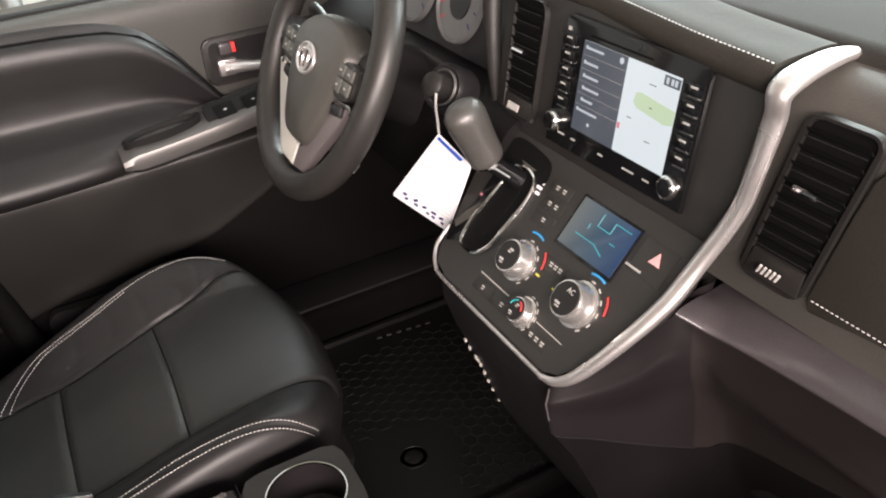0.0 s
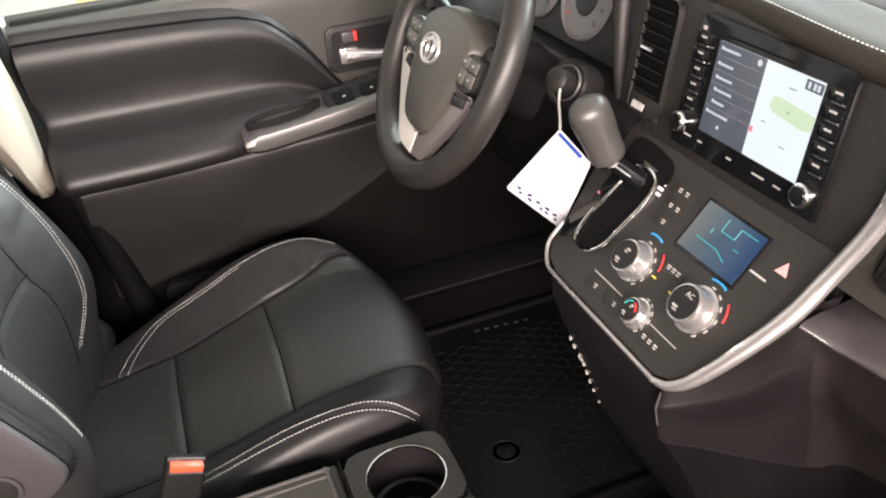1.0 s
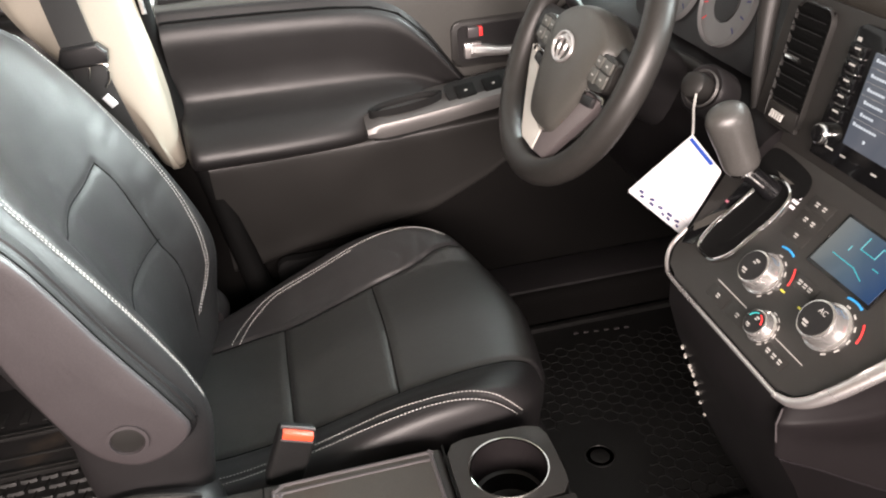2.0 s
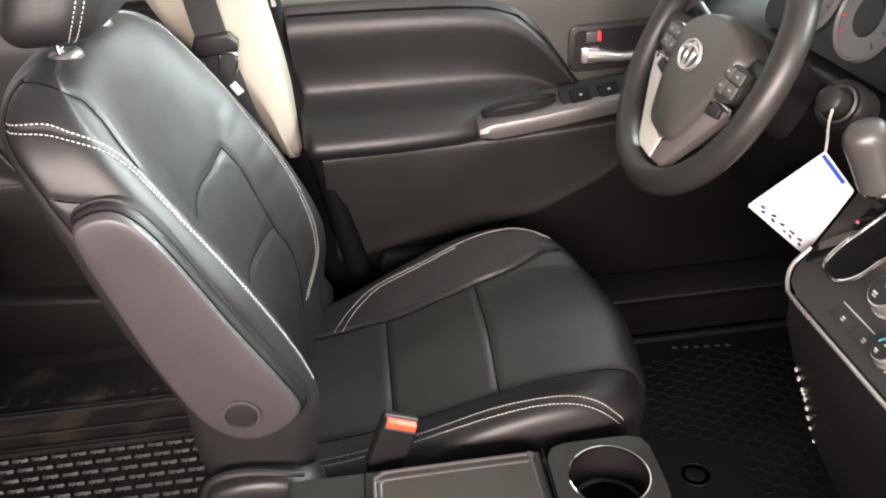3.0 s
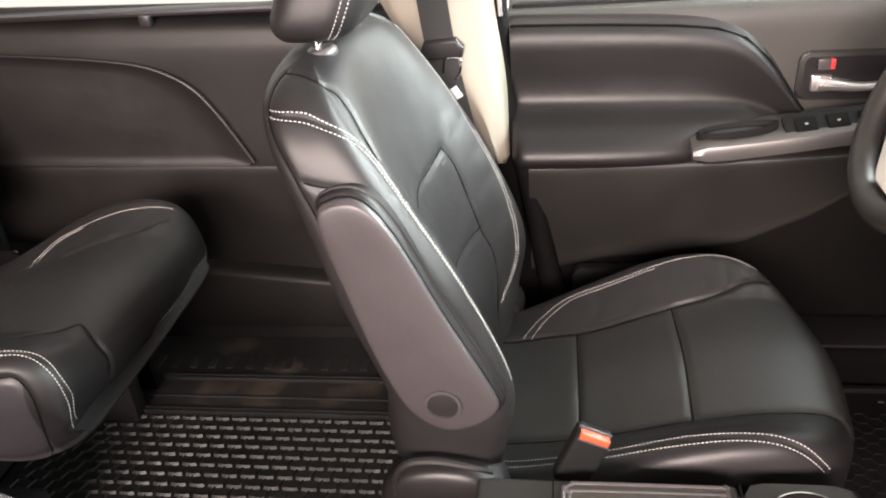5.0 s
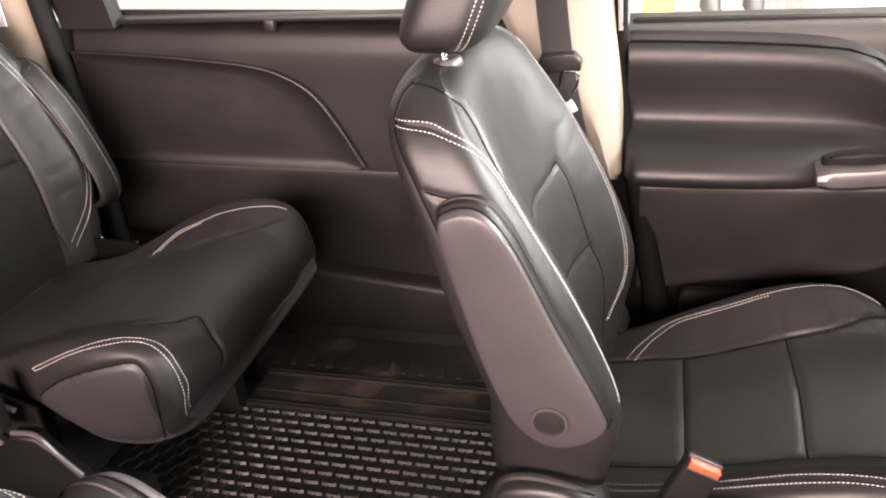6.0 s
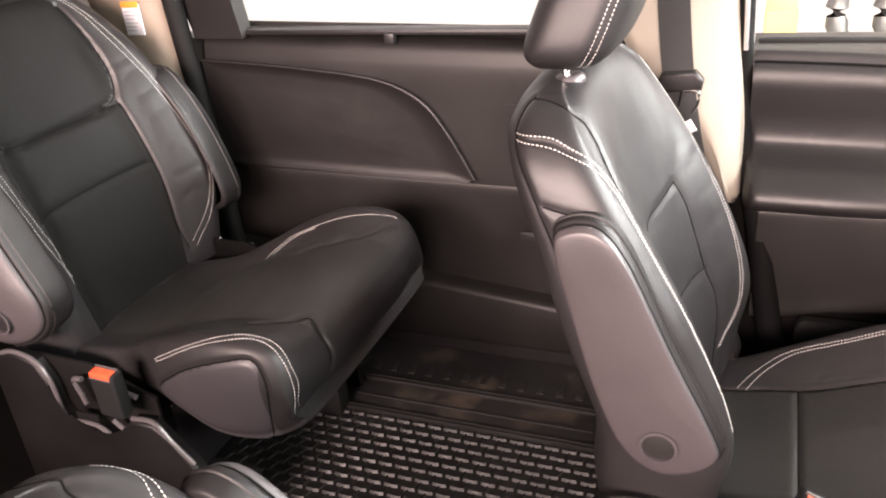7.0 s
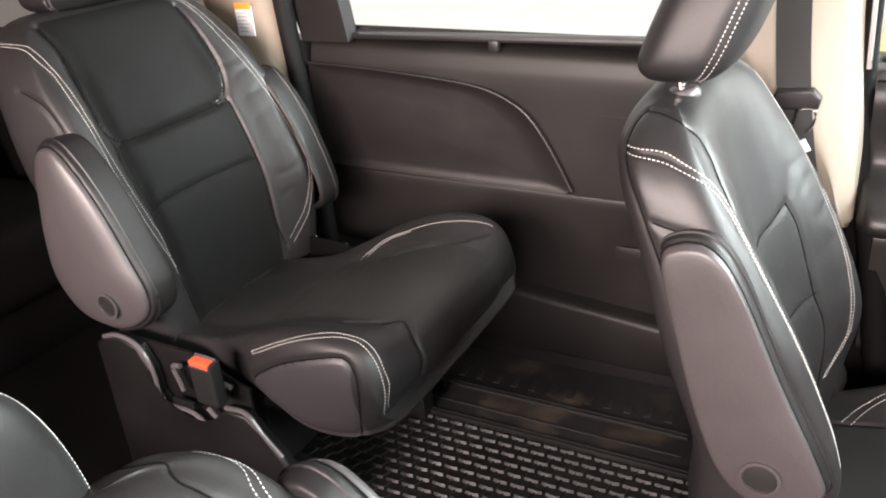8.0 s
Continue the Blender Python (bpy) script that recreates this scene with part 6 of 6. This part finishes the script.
part("lever_accent", tube([base.lerp(knob0, 0.25) + Vector((-0.009, -0.009, 0.004)), base.lerp(knob0, 0.75) + Vector((-0.008, -0.008, 0.003))], 0.0018, 8), M_CHROME, gear, "chrome strip on the lever")
ax = (knob1 - knob0)
side_v = Vector((0, 1, 0)).cross(ax).normalized()
rows = []
for f, w, d in ((-0.02, 0.010, 0.010), (0.0, 0.017, 0.015), (0.08, 0.021, 0.018), (0.35, 0.0220, 0.019), (0.65, 0.0240, 0.021), (0.84, 0.0238, 0.020), (0.95, 0.018, 0.015), (1.0, 0.009, 0.007)):
    c = knob0 + ax * f
    rows.append([tuple(c + side_v * (w * math.cos(a)) + Vector((0, 1, 0)) * (d * math.sin(a))) for a in np.linspace(0, 2 * math.pi, 14, endpoint=False)])
part("knob", Hide(rows, 40, 48).bm(), M_KNOB, gear, "grey-black leather gear knob")
part("knob_ring", lathe(((0.013, -0.004), (0.0165, -0.003), (0.0168, 0.002), (0.014, 0.004)), Matrix.Translation(knob0) @ ax.to_track_quat("Z", "Y").to_matrix().to_4x4(), 28), M_CHROME, gear)

# ---- driver's side of the dash ----
low_dash = catmull([(0.66, 0.672), (0.60, 0.668), (0.555, 0.658), (0.522, 0.635), (0.508, 0.59), (0.515, 0.50), (0.545, 0.42), (0.62, 0.36), (0.80, 0.33)], 44)
# footwell shade is put into this panel's material
part("driver_lower_panel", along_y([tuple(p) for p in low_dash] + [(1.0, 0.33), (1.0, 0.672)], np.linspace(0.80, 1.46, 12)), M_KNEE_SHADED, dash, "black lower dash panel, darkened for footwell shade")
div = catmull([tuple(hu(-0.222, -0.045, -0.01)), tuple(hu(-0.226, 0.03, 0.004)), tuple(hu(-0.236, 0.10, 0.010)), tuple(hu(-0.245, 0.16, 0.01))], 24)
part("stack_edge", tube(div, [0.006, 0.009, 0.012, 0.014], 12, flat=0.8), M_PLASTIC, dash, "grey edge beside the vent")
hood = catmull([(0.70, 0.80), (0.60, 0.815), (0.535, 0.835), (0.515, 0.852), (0.53, 0.872), (0.60, 0.885), (0.75, 0.875), (0.95, 0.86)], 40)
part("cluster_hood", along_y([tuple(p) for p in hood] + [(0.95, 0.80)], np.linspace(0.885, 1.34, 14)), M_VINYL, dash, "soft black instrument hood")
clus = thing("instrument_cluster", (0.60, 1.08, 0.72), "instrument cluster with pale dials under the hood", "instrument cluster")
CM = frame_at((0.605, 1.085, 0.738), (0, -1, 0), (0.35, 0, 0.94))
part("housing", prism(round_rect(-0.20, 0.19, -0.072, 0.09, 0.03), -0.02, CM, 0), M_DARK, clus)
for x, r in ((-0.085, 0.056), (0.052, 0.056)):
    d = part("dial", lathe(((0.001, 0.002), (r * 0.5, 0.002), (r * 0.52, 0.004), (r, 0.004), (r * 1.03, 0.0085), (r * 1.08, 0.008), (r * 1.1, 0.0)), CM @ Matrix.Translation((x, 0, 0)), 40), M_DIAL, clus, "pale grey round dial")
    part("dial_centre", lathe(((0.001, 0.0052), (r * 0.48, 0.005), (r * 0.5, 0.002)), CM @ Matrix.Translation((x, 0, 0)), 32), M_DARK, d)
    for i in range(11):
        part("dial_tick", plate(CM @ Matrix.Translation((x, 0, 0)) @ Matrix.Rotation(radians(-40 + 26 * i), 4, "Z"), r * 0.78, r * 0.95, -0.001, 0.001, 0.0005, 0.0045), M_INK if i < 9 else M_RED, d)

# ---- steering wheel ----
WM = frame_at((0.390, 1.066, 0.698), (0, -1, 0), (math.sin(radians(28)), 0, math.cos(radians(28))))
wheel = thing("steering_wheel", WM.translation, "black leather steering wheel with silver lower spokes", "steering wheel")


def wp(x, y, z=0.0):
    return tuple(WM @ Vector((x, y, z)))


R = 0.176
rim = [wp(R * math.sin(a), R * math.cos(a), -0.012) for a in np.linspace(0, 2 * math.pi, 96, endpoint=False)]
part("rim", tube(rim, 0.0195, 16, closed=True, up=tuple(WM.to_3x3() @ Vector((0, 0, 1)))), M_RIM, wheel, "black leather rim")
HX = 0.010
hub_c = np.array([(-0.086, 0.030), (-0.050, 0.052), (0.0, 0.060), (0.050, 0.052), (0.086, 0.030), (0.088, 0.0), (0.080, -0.030), (0.064, -0.070), (0.042, -0.106), (0.020, -0.116), (-0.020, -0.116), (-0.042, -0.106), (-0.064, -0.070), (-0.080, -0.030), (-0.088, 0.0)])
hubb = Hide([[wp(HX + x * k, -0.02 + (y + 0.02) * k, z) for x, y in hub_c] for k, z in ((0.90, -0.050), (1.0, -0.042), (1.02, -0.020), (0.99, -0.008), (0.90, 0.004), (0.6, 0.012), (0.2, 0.0145))], 34, 75)
part("hub", hubb.bm(), M_HUB, wheel, "charcoal airbag cover")
oval = [wp(HX + 0.0285 * math.cos(a), -0.003 + 0.0195 * math.sin(a), 0.0156) for a in np.linspace(0, 2 * math.pi, 40, endpoint=False)]
badge = part("badge_ring", tube(oval, 0.0026, 8, closed=True, up=tuple(WM.to_3x3() @ Vector((0, 0, 1)))), M_SILVER, wheel, "silver oval badge")
part("badge_plate", moved(lathe(((0.0285, 0.0), (0.0285, 0.0012), (0.001, 0.0014)), None, 36), WM @ Matrix.Translation((HX, -0.003, 0.0125)) @ Matrix.Diagonal((1, 0.68, 1, 1))), M_UPPER, badge)
part("badge_bar", merge(tube([wp(HX + 0.0095 * math.cos(a), -0.003 + 0.017 * math.sin(a), 0.0158) for a in np.linspace(0, 2 * math.pi, 24, endpoint=False)], 0.0022, 6, closed=True), tube(catmull([wp(HX - 0.022, 0.002, 0.0158), wp(HX - 0.010, 0.009, 0.0160), wp(HX + 0.010, 0.009, 0.0160), wp(HX + 0.022, 0.002, 0.0158)], 12), 0.0022, 6)), M_SILVER, badge)
for s in (-1, 1):
    def sp(x, y, z):
        return wp(HX + s * x, y, z)
    SM = WM @ Matrix.Translation((HX, 0, 0)) @ Matrix.Diagonal((s, 1, 1, 1))
    arm = [sp(0.075, 0.000, -0.026), sp(0.11, 0.000, -0.022), sp(0.160, 0.002, -0.014)]
    part("spoke", tube(catmull(arm, 12), [0.036, 0.033, 0.028], 12, flat=0.35, up=tuple(WM.to_3x3() @ Vector((0, 0, 1)))), M_DARK, wheel)
    pod_shape = [tuple(q) for q in catmull([(0.074, -0.022), (0.078, 0.006), (0.092, 0.020), (0.122, 0.020), (0.131, 0.006), (0.128, -0.018), (0.100, -0.027)], 42, True)]
    pod = part("switch_pod", prism(pod_shape, 0.012, SM @ Matrix.Translation((0, 0, -0.012)), 0.003, 3), M_PANEL, wheel, "dark switch pod")
    for x0, x1, y0, y1 in ((0.078, 0.098, -0.020, -0.001), (0.078, 0.098, 0.001, 0.016), (0.101, 0.126, -0.018, -0.001), (0.101, 0.126, 0.001, 0.016)):
        pod_key = part("pod_key", moved(rbox(x0, x1, y0, y1, 0.0, 0.0035, 0.0016, 2), SM), M_POD, pod, "grey rocker key")
        part("key_mark", moved(rbox((x0 + x1) / 2 - 0.003, (x0 + x1) / 2 + 0.003, (y0 + y1) / 2 - 0.0012, (y0 + y1) / 2 + 0.0012, 0.0035, 0.0038, 0), SM), M_MARK, pod)
    if s < 0:
        plate_shape = [(0.116, -0.036), (0.150, -0.034), (0.124, -0.064), (0.084, -0.1025), (0.060, -0.140), (0.044, -0.150), (-0.004, -0.151), (-0.006, -0.118), (0.030, -0.117), (0.046, -0.112), (0.084, -0.070)]
    else:
        plate_shape = [(0.072, -0.034), (0.118, -0.034), (0.104, -0.060), (0.080, -0.095), (0.060, -0.122), (0.044, -0.148), (0.006, -0.151), (0.006, -0.118), (0.028, -0.117), (0.046, -0.088), (0.062, -0.055)]
    part("lower_spoke", prism(plate_shape, 0.012, SM @ Matrix.Translation((0, 0, -0.020)), 0.004, 3), M_SPOKE if s < 0 else M_SPOKE_SHADED, wheel, "satin silver lower spoke" if s < 0 else "satin silver lower spoke, shade in its colour")
    part("spoke_button", moved(rbox(-0.016, 0.016, -0.007, 0.007, 0, 0.008, 0.003), SM @ Matrix.Translation((0.094, -0.043, -0.010)) @ Matrix.Rotation(radians(8), 4, "Z")), M_DARK, wheel)
    part("spoke_accent", tube(catmull([sp(0.074, -0.040, -0.006), sp(0.082, -0.032, -0.004), sp(0.104, -0.029, -0.004), sp(0.126, -0.030, -0.006), sp(0.131, -0.038, -0.008)], 16), 0.0028, 8), M_CHROME, wheel)
col = [wp(0, 0, -0.03), wp(0, 0, -0.09), wp(0, -0.01, -0.20)]
part("column_shroud", tube(col, [0.075, 0.070, 0.065], 20, flat=0.8), M_DARK, wheel, "black column shroud")
part("column_stalk", tube([wp(-0.05, 0.02, -0.06), wp(-0.12, 0.035, -0.055), wp(-0.17, 0.045, -0.05)], [0.007, 0.008, 0.010], 10), M_DARK, wheel)
part("column_lever", tube([wp(0.075, -0.115, -0.07), wp(0.095, -0.118, -0.055)], 0.007, 8), M_SILVER, wheel)

# ---- key and tag ----
key = thing("ignition_key", (0.47, 0.866, 0.69), "black car key in the ignition barrel", "key")
KM = Matrix.Translation((0.468, 0.866, 0.698)) @ Vector((-0.80, -0.32, 0.50)).to_track_quat("Z", "Y").to_matrix().to_4x4()
part("barrel", lathe(((0.030, -0.055), (0.031, -0.022), (0.027, -0.016), (0.024, -0.018)), KM, 32), M_DARK, key)
part("key_head", lathe(((0.0155, -0.03), (0.0165, -0.002), (0.015, 0.004), (0.011, 0.007), (0.001, 0.008)), KM, 32), M_PLASTIC, key, "round dark key head")
part("key_ring", lathe(((0.0215, -0.020), (0.0230, -0.016), (0.0215, -0.013), (0.0200, -0.016)), KM, 32, False), M_GREYSILVER, key, "thin grey bezel ring")
tag = thing("paper_tag", (0.44, 0.90, 0.52), "white printed paper tag hanging from the key", "paper tag")
e_l, e_b, e_t, e_r = Vector((0.432, 0.950, 0.525)), Vector((0.462, 0.849, 0.505)), Vector((0.452, 0.830, 0.652)), Vector((0.478, 0.803, 0.612))
part("string", tube(catmull([(0.462, 0.848, 0.694), (0.457, 0.842, 0.680), (0.454, 0.834, 0.664), tuple(e_t)], 12), 0.0016, 6), M_MARK, tag)
for k, off in enumerate((0.0, 0.004)):
    n = (e_b - e_l).cross(e_t - e_l).normalized()
    o = n * off + Vector((0.004, 0.002, -0.003)) * k
    bm = bmesh.new()
    q = [e_l + o, e_b + o, e_r + o, e_t + o]
    a = [bm.verts.new(v) for v in q]
    b = [bm.verts.new(v + n * 0.0006) for v in q]
    bm.faces.new(a)
    bm.faces.new(b)
    for i in range(4):
        bm.faces.new((a[i], a[(i + 1) % 4], b[(i + 1) % 4], b[i]))
    sheet = part("sheet", bm, M_PAPER, tag)
n = (e_b - e_l).cross(e_t - e_l).normalized()
if n.x > 0:
    n = -n


def on_tag(u, v):
    """A place on the tag: u from its left corner to the lower one, v up to the string."""
    return e_l + (e_b - e_l) * u + (e_t - e_l) * v + ((e_r - e_t) - (e_b - e_l)) * u * v + n * 0.0012


for u, v, w in ((0.16, 0.10, 0.05), (0.22, 0.05, 0.03), (0.36, 0.10, 0.04), (0.40, 0.06, 0.06), (0.53, 0.09, 0.05), (0.62, 0.05, 0.04), (0.70, 0.10, 0.07), (0.72, 0.05, 0.05), (0.84, 0.09, 0.05), (0.88, 0.05, 0.04)):
    part("print_bar", tube([on_tag(u - w / 2, v), on_tag(u + w / 2, v + 0.02 * math.sin(40 * u))], [0.0016, 0.0028, 0.0020], 5), M_INK, tag)
for i in range(12):
    v = 0.16 + 0.055 * i
    part("print_line", tube([on_tag(0.66 - 0.02 * (i % 3), v), on_tag(0.95, v)], 0.0005, 4), M_MARK, tag)
part("blue_band", tube([on_tag(0.05, 0.965), on_tag(0.75, 0.965)], 0.0034, 4, flat=0.1, up=tuple(n)), M_BLUE, tag, "blue header band")

# lip under the instruments, and pale bits painted as glints on the tower's edge
lip = catmull([(0.553, 1.30, 0.640), (0.553, 1.174, 0.648), (0.553, 1.10, 0.655), (0.553, 1.013, 0.660), (0.553, 0.935, 0.648), (0.556, 0.900, 0.600)], 40)
part("instrument_lip", tube(lip, [0.006, 0.008, 0.008, 0.009, 0.010, 0.012], 10, flat=1.2), M_PLASTIC, dash, "grey lip under the instruments")
glints = thing("edge_glints", (0.47, 0.797, 0.23), "row of small bright glints on the tower's dark edge", "clip")
for x, z, h in ((0.4455, 0.366, 0.005), (0.451, 0.350, 0.006), (0.459, 0.330, 0.006), (0.462, 0.323, 0.004), (0.4655, 0.314, 0.006), (0.4705, 0.297, 0.006), (0.4755, 0.279, 0.005), (0.4815, 0.260, 0.003), (0.4905, 0.235, 0.002)):
    part("clip", rbox(x - 0.0012, x + 0.0012, 0.792, 0.7966, z - h * 0.5, z + h * 0.5, 0.0006), M_SPOKE, glints)

# ---- third row ----
third = thing("third_row_bench", (-2.3, 0.67, 0.0), "third-row bench seat with the shade in its colour", "car seat")
# near-black materials stand in for the deep shade at the back
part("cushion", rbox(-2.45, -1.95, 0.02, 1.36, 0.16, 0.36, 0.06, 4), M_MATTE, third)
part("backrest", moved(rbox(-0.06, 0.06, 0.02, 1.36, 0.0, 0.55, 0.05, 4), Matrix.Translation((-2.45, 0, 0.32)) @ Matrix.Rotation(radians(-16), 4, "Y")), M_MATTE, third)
part("seat_frame", rbox(-2.42, -2.0, 0.10, 1.28, 0.0, 0.17, 0.02), M_KNEE_SHADED, third)

# ---- hall outside the windows ----
hose = thing("hose_stand", (0.10, 3.0, -0.42), "two grey corrugated hoses hanging on a stand", "hose stand")
for x in (0.05, 0.19):
    pts = [(x + 0.03 * math.sin(k * 0.4), 3.0, 1.25 - 1.67 * k / 60) for k in range(61)]
    part("hose", tube(pts, [0.030 + 0.007 * (k % 2) for k in range(61)], 10), M_GREYSILVER, hose, "grey corrugated hose")
part("rail", tube([(-0.1, 3.0, 1.25), (0.35, 3.0, 1.25)], 0.02, 10), M_GREYSILVER, hose)
part("post", tube([(0.35, 3.0, 1.25), (0.35, 3.0, -0.42)], 0.02, 10), M_GREYSILVER, hose)
solo("yellow_crate", rbox(-0.20, -0.09, 3.1, 3.4, -0.42, 0.47, 0.02), mat("yellow_crate_plastic", (0.70, 0.52, 0.20), 0.6), "pale yellow plastic crate on the hall floor", "crate")
solo("parked_car", merge(rbox(0.32, 2.6, 2.9, 4.4, -0.22, 0.62, 0.12, 4), rbox(0.7, 2.3, 3.0, 4.3, 0.55, 1.1, 0.15, 4)), M_BODY, "white car parked next to this one", "car")
